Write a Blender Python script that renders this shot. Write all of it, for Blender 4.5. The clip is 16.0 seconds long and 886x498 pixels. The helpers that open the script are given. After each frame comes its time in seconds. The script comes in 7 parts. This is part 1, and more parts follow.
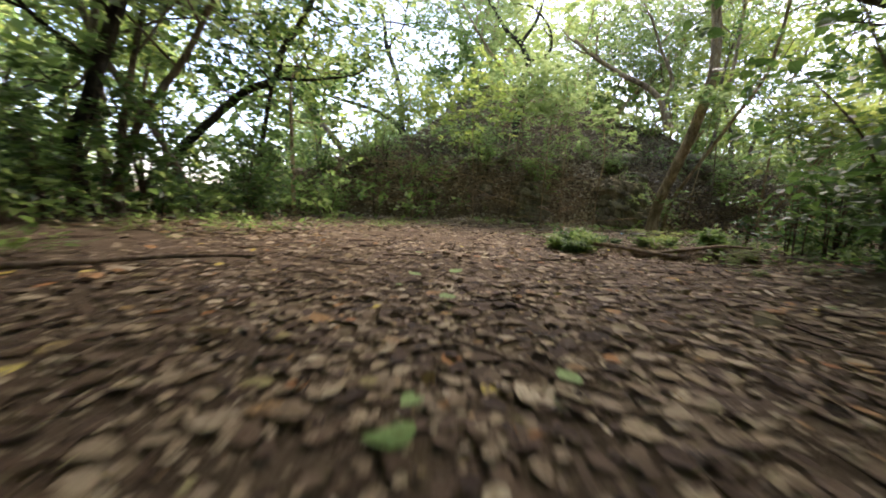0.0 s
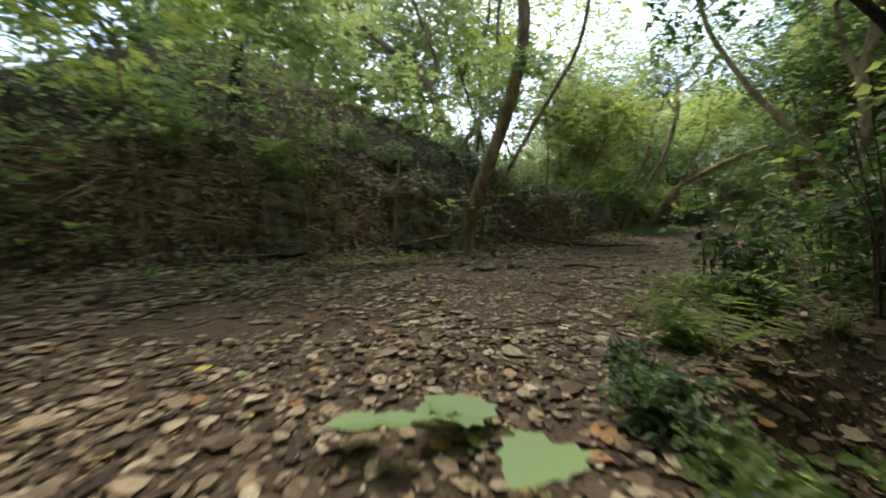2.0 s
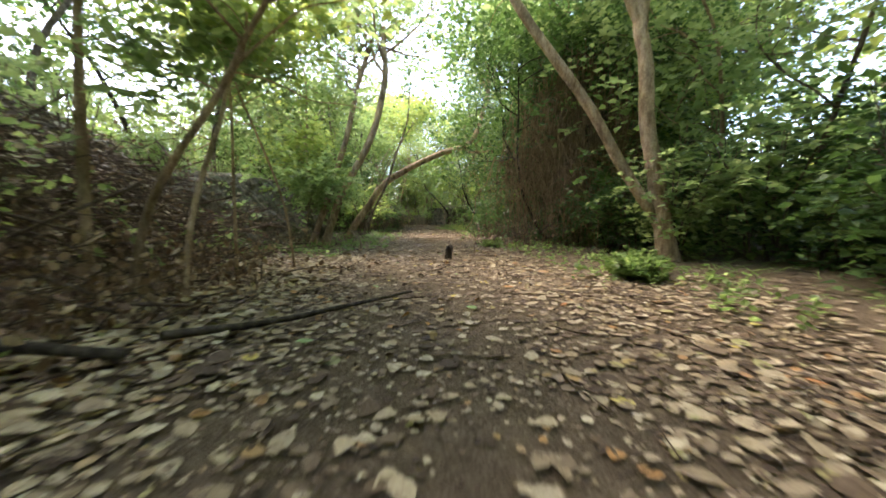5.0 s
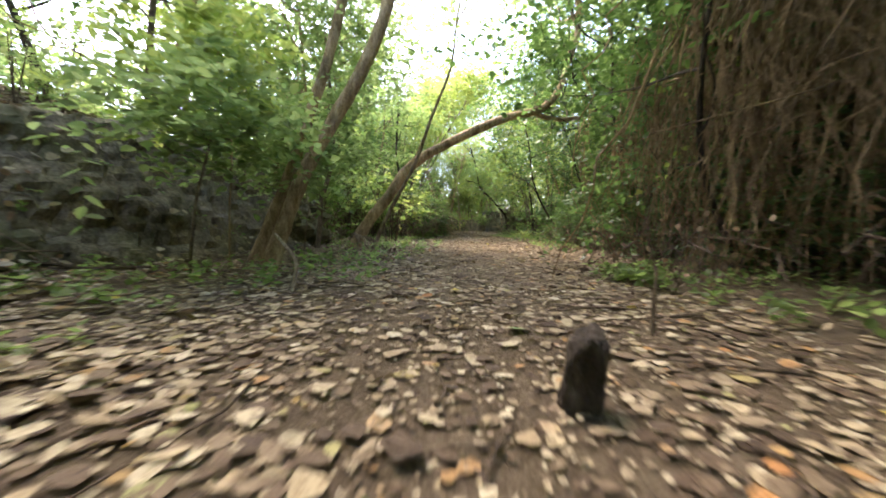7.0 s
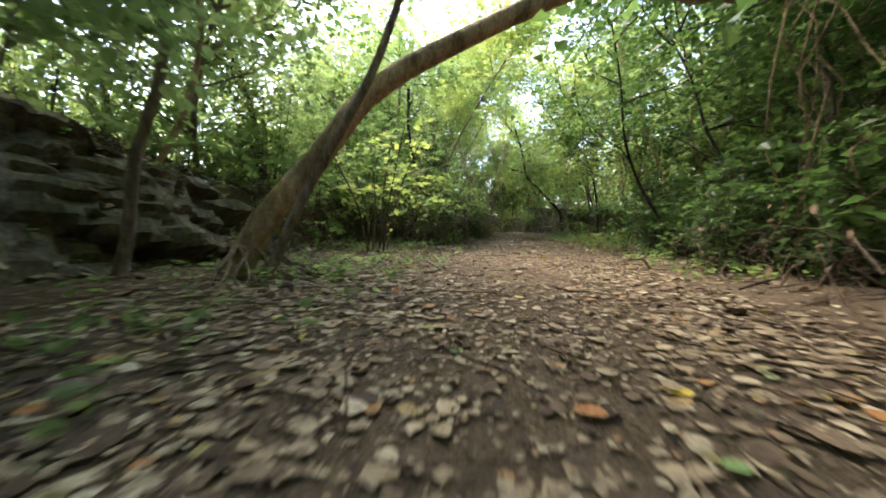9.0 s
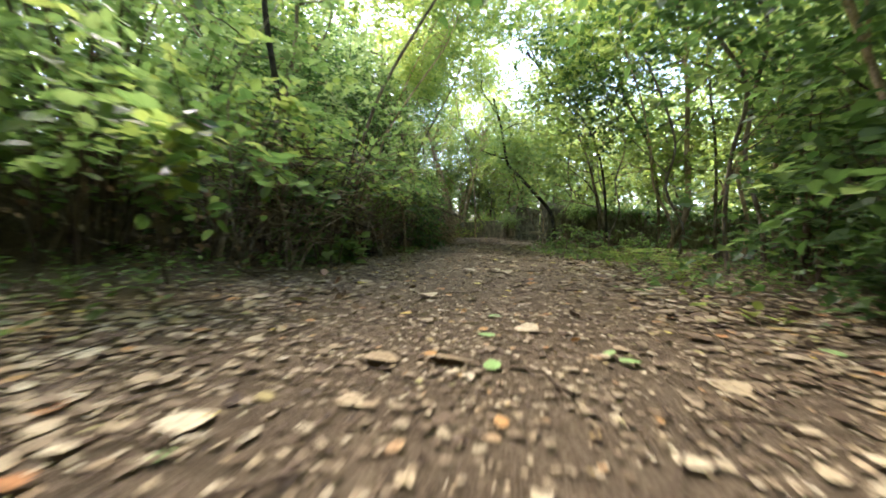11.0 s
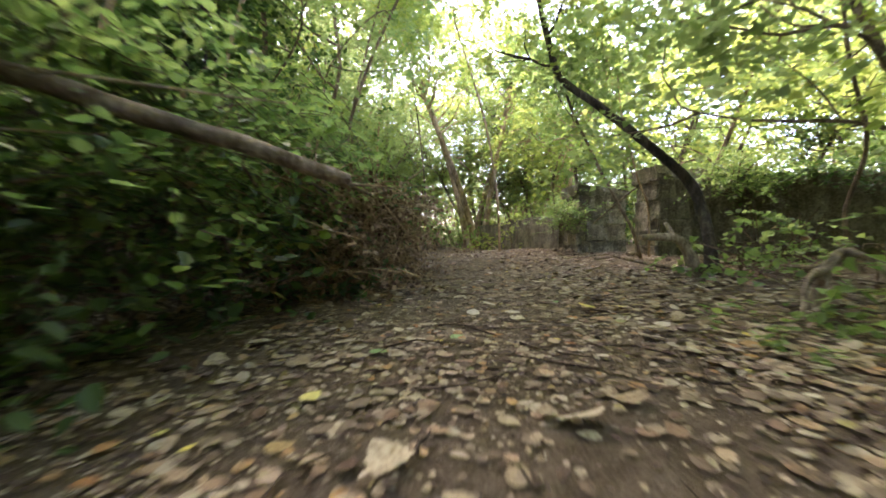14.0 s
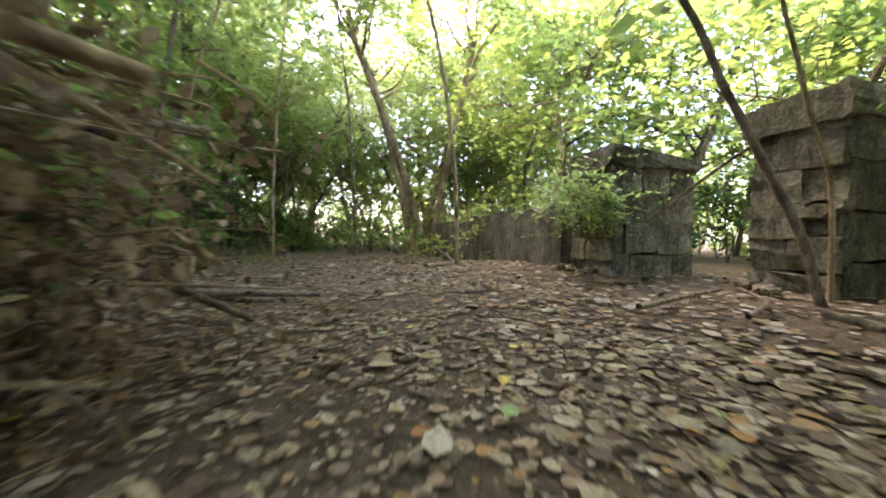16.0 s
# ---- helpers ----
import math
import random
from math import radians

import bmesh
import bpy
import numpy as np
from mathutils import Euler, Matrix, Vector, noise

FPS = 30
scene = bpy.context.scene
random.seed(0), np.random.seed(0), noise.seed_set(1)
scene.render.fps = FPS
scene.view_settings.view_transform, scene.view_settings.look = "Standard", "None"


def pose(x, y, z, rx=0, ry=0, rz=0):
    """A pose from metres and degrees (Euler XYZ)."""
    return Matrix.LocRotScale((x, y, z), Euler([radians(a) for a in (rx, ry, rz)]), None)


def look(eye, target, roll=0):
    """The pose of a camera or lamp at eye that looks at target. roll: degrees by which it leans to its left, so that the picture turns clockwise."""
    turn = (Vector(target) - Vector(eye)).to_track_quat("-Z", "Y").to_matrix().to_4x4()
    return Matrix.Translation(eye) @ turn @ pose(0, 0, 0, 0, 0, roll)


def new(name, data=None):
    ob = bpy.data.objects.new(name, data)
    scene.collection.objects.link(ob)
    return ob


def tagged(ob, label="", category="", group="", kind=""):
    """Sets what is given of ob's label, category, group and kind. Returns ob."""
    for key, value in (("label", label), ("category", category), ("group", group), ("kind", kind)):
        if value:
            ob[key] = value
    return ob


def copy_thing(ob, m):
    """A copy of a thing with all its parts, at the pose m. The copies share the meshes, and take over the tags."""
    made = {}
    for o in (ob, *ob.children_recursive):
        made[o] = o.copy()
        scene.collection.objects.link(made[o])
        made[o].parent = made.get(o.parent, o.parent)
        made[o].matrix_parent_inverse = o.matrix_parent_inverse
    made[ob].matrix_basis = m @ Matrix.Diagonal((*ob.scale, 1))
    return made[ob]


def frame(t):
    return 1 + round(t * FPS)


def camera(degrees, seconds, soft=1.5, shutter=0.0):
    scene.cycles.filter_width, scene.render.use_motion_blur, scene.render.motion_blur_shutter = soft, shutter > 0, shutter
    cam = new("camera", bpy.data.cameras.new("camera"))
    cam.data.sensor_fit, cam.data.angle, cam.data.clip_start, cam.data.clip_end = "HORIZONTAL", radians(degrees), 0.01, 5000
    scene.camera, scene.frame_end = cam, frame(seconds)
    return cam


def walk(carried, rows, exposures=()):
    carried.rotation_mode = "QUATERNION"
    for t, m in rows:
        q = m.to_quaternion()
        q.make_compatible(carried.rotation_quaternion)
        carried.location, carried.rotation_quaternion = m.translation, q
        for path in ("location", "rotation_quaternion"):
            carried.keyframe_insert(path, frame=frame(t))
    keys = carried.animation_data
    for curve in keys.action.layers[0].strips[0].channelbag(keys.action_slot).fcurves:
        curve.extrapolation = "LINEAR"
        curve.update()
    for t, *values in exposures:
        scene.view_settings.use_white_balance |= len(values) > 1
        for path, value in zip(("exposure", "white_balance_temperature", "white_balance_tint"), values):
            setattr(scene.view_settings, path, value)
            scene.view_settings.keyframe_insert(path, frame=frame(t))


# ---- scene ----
cam = camera(101.0, 16.0, soft=1.7, shutter=0.35)
PATH = [
    (0, (0.092, -0.118, 0.408), (0.058, 1.867, 0.168), 2.9),
    (0.5, (0.008, 1.065, 0.466), (0.183, 3.046, 0.248), 2.5),
    (1, (0.126, 2.069, 0.53), (0.614, 3.999, 0.337), 1.8),
    (1.5, (0.395, 3.143, 0.51), (1.255, 4.942, 0.352), 1.1),
    (2, (0.703, 3.889, 0.606), (1.928, 5.46, 0.431), -0.5),
    (2.5, (1.195, 4.745, 0.603), (2.773, 5.961, 0.432), -0.0),
    (3, (1.865, 5.454, 0.603), (3.656, 6.327, 0.432), 0.3),
    (3.5, (2.646, 5.923, 0.602), (4.559, 6.482, 0.43), -0.0),
    (4, (3.543, 6.212, 0.6), (5.498, 6.596, 0.427), -1.0),
    (4.5, (4.51, 6.403, 0.554), (6.485, 6.676, 0.39), -0.5),
    (5, (5.478, 6.452, 0.551), (7.461, 6.665, 0.395), 0.0),
    (7.5, (10.746, 7.193, 0.41), (12.651, 7.793, 0.301), 1.1),
    (8, (11.775, 7.316, 0.392), (13.653, 7.996, 0.292), 0.9),
    (8.5, (12.744, 7.461, 0.385), (14.603, 8.192, 0.287), 0.5),
    (9, (13.75, 7.727, 0.441), (15.607, 8.46, 0.319), 0.9),
    (11.5, (20.091, 8.59, 0.455), (21.989, 9.212, 0.357), 2.6),
    (12, (21.444, 8.734, 0.4), (23.302, 9.47, 0.319), 2.8),
    (12.5, (22.668, 8.978, 0.369), (24.508, 9.757, 0.292), 2.1),
    (13, (23.898, 9.257, 0.454), (25.723, 10.072, 0.378), 0.8),
    (13.5, (25.121, 9.594, 0.556), (26.941, 10.421, 0.483), 0.1),
    (14, (26.249, 9.919, 0.529), (28.07, 10.743, 0.464), -0.7),
    (14.5, (27.308, 10.209, 0.443), (29.12, 11.054, 0.384), 0.0),
    (15, (28.219, 10.483, 0.456), (30.024, 11.341, 0.391), 0.6),
    (15.5, (29.177, 10.782, 0.506), (31.013, 11.572, 0.441), 1.2),
    (16, (30.1, 11.097, 0.547), (32.014, 11.674, 0.489), 1.0),
]
walk(cam, [(t, look(eye, target, roll)) for t, eye, target, roll in PATH], [
    (0.0, 2.4, 6500, 27), (0.6, 2.15, 6600, 22), (1.0, 1.8, 6600, 19), (1.5, 1.75, 6600, 17), (2.5, 2.2, 6600, 14), (3.5, 2.75, 6600, 18), (4.5, 2.87, 6600, 17), (5.0, 3.15, 6600, 21), (7.5, 3.4, 6500, 24),
    (8.3, 3.35, 6400, 26), (9.0, 3.05, 6400, 19), (11.5, 3.4, 6250, 18), (12.0, 3.75, 6200, 25), (12.6, 3.35, 6250, 21), (13.2, 3.4, 6600, 26), (14.0, 4.05, 6650, 35), (14.5, 4.25, 6500, 35), (15.2, 4.35, 6450, 37), (16.0, 4.1, 6400, 33)])

# ---------------------------------------------------------------- light
SUN_AZ, SUN_EL = 55.0, 55.0          # degrees from +x towards +y, and above the horizon
world = bpy.data.worlds.new("sky_world")
scene.world = world
world.use_nodes = True
wn = world.node_tree.nodes
sky = wn.new("ShaderNodeTexSky")
sky.sky_type = "NISHITA"
sky.sun_disc = False
sky.sun_elevation = radians(SUN_EL)
sky.sun_rotation = radians(90 - SUN_AZ)
sky.dust_density = 1.5
sky.air_density = 1.0
wn["Background"].inputs["Strength"].default_value = 0.15
world.node_tree.links.new(sky.outputs[0], wn["Background"].inputs["Color"])
sun = new("sun", bpy.data.lights.new("sun", "SUN"))
sun.data.energy, sun.data.angle, sun.data.color = 1.5, radians(35), (1.0, 0.92, 0.78)
s_dir = Vector((math.cos(radians(SUN_AZ)) * math.cos(radians(SUN_EL)), math.sin(radians(SUN_AZ)) * math.cos(radians(SUN_EL)), math.sin(radians(SUN_EL))))
sun.matrix_world = look(s_dir * 50, (0, 0, 0))


# ---------------------------------------------------------------- materials
class Nodes:
    """A short way to write a node material."""

    def __init__(self, name):
        self.mat = bpy.data.materials.new(name)
        self.mat.use_nodes = True
        self.t = self.mat.node_tree
        self.bsdf = self.t.nodes["Principled BSDF"]
        self.out = self.t.nodes["Material Output"]

    def add(self, kind, **values):
        n = self.t.nodes.new("ShaderNode" + kind)
        for k, v in values.items():
            n.inputs[k.replace("_", " ")].default_value = v
        return n

    def link(self, a, b):
        self.t.links.new(a, b)

    def coords(self, stretch=(1, 1, 1)):
        c, m = self.add("TexCoord"), self.add("Mapping")
        m.inputs["Scale"].default_value = stretch
        self.link(c.outputs["Object"], m.inputs["Vector"])
        return m.outputs["Vector"]

    def noise(self, scale, detail=4.0, rough=0.6, vec=None):
        n = self.add("TexNoise", Scale=scale, Detail=detail, Roughness=rough)
        if vec is not None:
            self.link(vec, n.inputs["Vector"])
        return n.outputs["Fac"]

    def ramp(self, fac, stops):
        r = self.add("ValToRGB")
        e = r.color_ramp.elements
        while len(e) < len(stops):
            e.new(0.5)
        for el, (p, c) in zip(e, stops):
            el.position, el.color = p, (*c, 1)
        self.link(fac, r.inputs["Fac"])
        return r.outputs["Color"]

    def mix(self, fac, a, b, how="MIX"):
        m = self.t.nodes.new("ShaderNodeMix")
        m.data_type, m.blend_type = "RGBA", how
        if isinstance(fac, float):
            m.inputs["Factor"].default_value = fac
        else:
            self.link(fac, m.inputs["Factor"])
        self.link(a, m.inputs[6]), self.link(b, m.inputs[7])
        return m.outputs[2]

    def island(self):
        return self.add("NewGeometry").outputs["Random Per Island"]

    def bump(self, height, strength=0.5, distance=0.01):
        b = self.add("Bump", Strength=strength, Distance=distance)
        self.link(height, b.inputs["Height"])
        self.link(b.outputs["Normal"], self.bsdf.inputs["Normal"])

    def done(self, color=None, rough=0.8, spec=0.3):
        if color is not None:
            self.link(color, self.bsdf.inputs["Base Color"])
        self.bsdf.inputs["Roughness"].default_value = rough
        self.bsdf.inputs["Specular IOR Level"].default_value = spec
        return self.mat


def soil_material():
    n = Nodes("leaf_mould_soil")
    v = n.coords()
    big, mid, fine = n.noise(0.5, 3, 0.5, v), n.noise(7, 7, 0.75, v), n.noise(85, 5, 0.8, v)
    base = n.ramp(mid, [(0.3, (0.055, 0.036, 0.021)), (0.5, (0.16, 0.114, 0.07)), (0.7, (0.3, 0.225, 0.142))])
    grey = n.ramp(fine, [(0.36, (0.06, 0.042, 0.026)), (0.52, (0.2, 0.148, 0.094)), (0.64, (0.4, 0.315, 0.21))])
    col = n.mix(big, base, grey)
    n.bump(n.mix(0.6, mid, fine), 1.0, 0.05)
    return n.done(col, 0.95, 0.15)


def litter_material(name, stops):
    """A dry leaf: one colour a leaf, darker spots and a fine grain of veins."""
    n = Nodes(name)
    r = n.island()
    col = n.ramp(r, stops)
    v = n.coords()
    spots = n.ramp(n.noise(48, 4, 0.75, v), [(0.33, (0.4, 0.33, 0.26)), (0.5, (0.92, 0.9, 0.88)), (0.62, (1.06, 1.05, 1.02))])
    col = n.mix(0.75, col, spots, "MULTIPLY")
    tr = n.add("BsdfTranslucent")
    n.link(col, tr.inputs["Color"])
    mx = n.add("MixShader", Fac=0.15)
    n.link(n.bsdf.outputs[0], mx.inputs[1]), n.link(tr.outputs[0], mx.inputs[2])
    n.link(mx.outputs[0], n.out.inputs["Surface"])
    n.bump(n.noise(150, 2, 0.5, v), 0.35, 0.004)
    return n.done(col, 0.75, 0.25)


def leaf_material(name, stops, glow, share=0.45, rough=0.45):
    """A living leaf: a glossy upper side, and light that shines through."""
    n = Nodes(name)
    r = n.island()
    v = n.coords()
    col = n.ramp(r, stops)
    col = n.mix(0.35, col, n.ramp(n.noise(1.1, 2, 0.5, v), [(0.3, (0.55, 0.6, 0.5)), (0.7, (1.35, 1.3, 1.0))]), "MULTIPLY")
    tr = n.add("BsdfTranslucent")
    g = n.ramp(r, glow)
    n.link(g, tr.inputs["Color"])
    mx = n.add("MixShader", Fac=share)
    n.link(n.bsdf.outputs[0], mx.inputs[1]), n.link(tr.outputs[0], mx.inputs[2])
    n.link(mx.outputs[0], n.out.inputs["Surface"])
    return n.done(col, rough, 0.35)


def bark_material(name, dark, mid, light, scale=9.0):
    """Furrowed bark with pale lichen and darker damp patches."""
    n = Nodes(name)
    v = n.coords((1, 1, 0.3))
    a, b, c = n.noise(scale * 1.6, 7, 0.75, v), n.noise(scale * 0.3, 4, 0.6, n.coords((1, 1, 0.6))), n.noise(scale * 5, 4, 0.7, n.coords())
    col = n.ramp(a, [(0.34, dark), (0.5, mid), (0.66, light)])
    damp = n.ramp(b, [(0.36, (0.42, 0.42, 0.36)), (0.5, (0.95, 0.93, 0.9)), (0.66, (1.3, 1.27, 1.2))])
    col = n.mix(0.9, col, damp, "MULTIPLY")
    fleck = n.ramp(c, [(0.4, (0.72, 0.7, 0.68)), (0.62, (1.18, 1.18, 1.18))])
    col = n.mix(0.7, col, fleck, "MULTIPLY")
    n.bump(n.mix(0.35, a, c), 1.0, 0.03)
    return n.done(col, 0.9, 0.2)


def stone_material(name, dark, mid, light, moss_share=0.55, cracks=0.15):
    """Weathered stone: grain, dark streaks running down, lichen and moss."""
    n = Nodes(name)
    v = n.coords()
    a, b, c = n.noise(3.2, 6, 0.7, v), n.noise(30, 6, 0.75, v), n.noise(1.3, 4, 0.6, v)
    streak = n.noise(7, 4, 0.65, n.coords((1, 1, 0.16)))
    crack = n.add("TexVoronoi", Scale=5.5)
    crack.feature = "DISTANCE_TO_EDGE"
    n.link(n.mix(0.12, v, n.add("TexNoise", Scale=4.0, Detail=4.0).outputs["Color"]), crack.inputs["Vector"])
    col = n.ramp(b, [(0.3, dark), (0.5, mid), (0.72, light)])
    stain = n.ramp(a, [(0.35, (0.38, 0.38, 0.33)), (0.5, (0.85, 0.85, 0.8)), (0.66, (1.3, 1.27, 1.2))])
    col = n.mix(0.85, col, stain, "MULTIPLY")
    col = n.mix(0.6, col, n.ramp(streak, [(0.38, (0.4, 0.4, 0.37)), (0.58, (1.12, 1.12, 1.1))]), "MULTIPLY")
    col = n.mix(cracks, col, n.ramp(crack.outputs["Distance"], [(0.0, (0.3, 0.29, 0.26)), (0.035, (1, 1, 1))]), "MULTIPLY")
    obj = n.add("ObjectInfo").outputs["Random"]
    col = n.mix(0.6, col, n.ramp(obj, [(0.0, (0.62, 0.62, 0.6)), (1.0, (1.25, 1.22, 1.15))]), "MULTIPLY")
    moss = n.ramp(c, [(0.48, (0, 0, 0)), (0.66, (moss_share,) * 3)])
    green = n.add("RGB").outputs[0]
    green.default_value = (0.075, 0.09, 0.03, 1)
    col = n.mix(moss, col, green)
    n.bump(n.mix(0.4, b, a), 1.0, 0.035)
    return n.done(col, 0.92, 0.2)


SOIL = soil_material()
LITTER = litter_material("dry_leaf", [(0.0, (0.06, 0.04, 0.025)), (0.22, (0.13, 0.09, 0.055)), (0.45, (0.21, 0.155, 0.095)), (0.68, (0.31, 0.245, 0.155)), (0.88, (0.42, 0.355, 0.235)), (0.95, (0.36, 0.2, 0.08)), (1.0, (0.3, 0.3, 0.13))])
LITTER_DARK = litter_material("dark_brown_leaf", [(0.0, (0.04, 0.026, 0.016)), (0.35, (0.085, 0.055, 0.033)), (0.65, (0.145, 0.1, 0.06)), (0.85, (0.22, 0.165, 0.1)), (1.0, (0.33, 0.265, 0.17))])
YELLOW = litter_material("yellow_leaf", [(0.0, (0.62, 0.47, 0.07)), (1.0, (0.6, 0.52, 0.16))])
ORANGE = litter_material("orange_leaf", [(0.0, (0.36, 0.16, 0.06)), (1.0, (0.42, 0.24, 0.09))])
PALE = litter_material("pale_leaf", [(0.0, (0.42, 0.35, 0.235)), (1.0, (0.52, 0.46, 0.34))])
WITHERED = litter_material("withered_leaf", [(0.0, (0.1, 0.06, 0.035)), (0.4, (0.24, 0.155, 0.088)), (0.8, (0.36, 0.25, 0.15)), (1.0, (0.46, 0.35, 0.22))])
CREAM = litter_material("cream_leaf", [(0.0, (0.3, 0.225, 0.13)), (0.35, (0.4, 0.32, 0.195)), (0.75, (0.47, 0.395, 0.26)), (1.0, (0.55, 0.48, 0.33))])
GREENFALL = litter_material("fallen_green_leaf", [(0.0, (0.2, 0.32, 0.1)), (1.0, (0.28, 0.4, 0.16))])
LEAF_MID = leaf_material("green_leaf", [(0.0, (0.04, 0.07, 0.018)), (0.5, (0.07, 0.12, 0.03)), (1.0, (0.12, 0.175, 0.05))], [(0.0, (0.22, 0.36, 0.085)), (1.0, (0.44, 0.57, 0.17))], 0.52)
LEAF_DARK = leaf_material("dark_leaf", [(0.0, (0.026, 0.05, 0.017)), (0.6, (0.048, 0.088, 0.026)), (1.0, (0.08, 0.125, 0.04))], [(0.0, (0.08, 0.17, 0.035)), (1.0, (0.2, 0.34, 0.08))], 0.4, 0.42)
LEAF_FINE = leaf_material("pale_green_leaf", [(0.0, (0.05, 0.085, 0.025)), (0.5, (0.085, 0.13, 0.04)), (1.0, (0.14, 0.19, 0.07))], [(0.0, (0.27, 0.4, 0.12)), (1.0, (0.5, 0.6, 0.22))], 0.55, 0.5)
LEAF_YELLOW = leaf_material("yellow_green_leaf", [(0.0, (0.07, 0.115, 0.02)), (0.6, (0.115, 0.165, 0.03)), (1.0, (0.19, 0.215, 0.045))], [(0.0, (0.32, 0.45, 0.09)), (1.0, (0.55, 0.6, 0.15))], 0.6, 0.5)
BARK = bark_material("grey_brown_bark", (0.085, 0.06, 0.042), (0.195, 0.148, 0.105), (0.33, 0.265, 0.195))
BARK_PALE = bark_material("pale_tan_bark", (0.19, 0.122, 0.068), (0.38, 0.27, 0.165), (0.55, 0.42, 0.275))
# dark bark; on the first trunks the colour also holds their backlit darkness
BARK_DARK = bark_material("dark_bark", (0.02, 0.016, 0.012), (0.055, 0.043, 0.033), (0.12, 0.1, 0.08))
DEADWOOD = bark_material("bleached_dead_wood", (0.12, 0.09, 0.06), (0.28, 0.22, 0.15), (0.46, 0.39, 0.29), 14)
TWIG = bark_material("dry_twig", (0.06, 0.042, 0.03), (0.14, 0.1, 0.07), (0.24, 0.185, 0.13), 20)
STONE = stone_material("weathered_grey_stone", (0.088, 0.076, 0.054), (0.225, 0.2, 0.15), (0.42, 0.378, 0.295), 0.45)
CREEPER = leaf_material("pale_lobed_leaf", [(0.0, (0.16, 0.27, 0.1)), (1.0, (0.22, 0.34, 0.14))], [(0.0, (0.3, 0.45, 0.12)), (1.0, (0.36, 0.5, 0.15))], 0.3)
BLUE = litter_material("blue_plastic", [(0.0, (0.25, 0.55, 0.75)), (1.0, (0.3, 0.6, 0.8))])
PALE_STONE = stone_material("white_stone", (0.4, 0.39, 0.36), (0.6, 0.58, 0.54), (0.75, 0.73, 0.7))
ROCK = stone_material("grey_brown_rock", (0.11, 0.087, 0.06), (0.28, 0.228, 0.165), (0.47, 0.395, 0.3), 0.55, 0.4)
MORTAR = stone_material("dirty_mortar", (0.03, 0.028, 0.024), (0.07, 0.064, 0.055), (0.13, 0.12, 0.1))


# ---------------------------------------------------------------- mesh helpers
class Acc:
    """Gathers vertices and faces of one mesh."""

    def __init__(self):
        self.v, self.f, self.n = [], [], 0

    def add(self, verts, faces):
        verts = np.asarray(verts, float).reshape(-1, 3)
        self.v.append(verts)
        self.f.append(np.asarray(faces, int) + self.n)
        self.n += len(verts)

    def mesh(self, name, origin=(0, 0, 0), smooth=True):
        me = bpy.data.meshes.new(name)
        v = np.concatenate(self.v) - np.asarray(origin, float)
        loops = np.concatenate([f.ravel() for f in self.f])
        sizes = np.concatenate([np.full(len(f), f.shape[1]) for f in self.f])
        starts = np.concatenate([[0], np.cumsum(sizes)[:-1]])
        me.vertices.add(len(v)), me.loops.add(len(loops)), me.polygons.add(len(sizes))
        me.vertices.foreach_set("co", v.ravel().astype(np.float32))
        me.loops.foreach_set("vertex_index", loops.astype(np.int32))
        me.polygons.foreach_set("loop_start", starts.astype(np.int32))
        me.polygons.foreach_set("loop_total", sizes.astype(np.int32))
        me.polygons.foreach_set("use_smooth", np.full(len(sizes), smooth))
        me.update(calc_edges=True)
        return me


def part(name, acc, material, parent=None, label="", origin=(0, 0, 0), smooth=True):
    """Links what acc (or a mesh) holds as one mesh object, under a parent if one is given."""
    me = acc.mesh(name, origin, smooth) if isinstance(acc, Acc) else acc
    if not me.materials:
        me.materials.append(material)
    ob = new(name, me)
    if parent is not None:
        ob.parent = parent
    else:
        ob.location = origin
    return tagged(ob, label)


def thing(name, at, label, category, group="", kind=""):
    ob = new(name)
    ob.empty_display_size = 0.1
    ob.location = at
    return tagged(ob, label, category, group, kind)


def spline(pts, per=5):
    """Points on a smooth curve through pts."""
    p = np.asarray(pts, float)
    if len(p) < 3:
        k = np.linspace(0, 1, per + 1)[:, None]
        return p[0] * (1 - k) + p[-1] * k
    q = np.vstack([2 * p[0] - p[1], p, 2 * p[-1] - p[-2]])
    out = []
    for i in range(1, len(q) - 2):
        a, b, c, d = q[i - 1 : i + 3]
        for u in np.arange(per) / per:
            out.append(0.5 * (2 * b + (c - a) * u + (2 * a - 5 * b + 4 * c - d) * u**2 + (3 * b - a - 3 * c + d) * u**3))
    out.append(p[-1])
    return np.array(out)


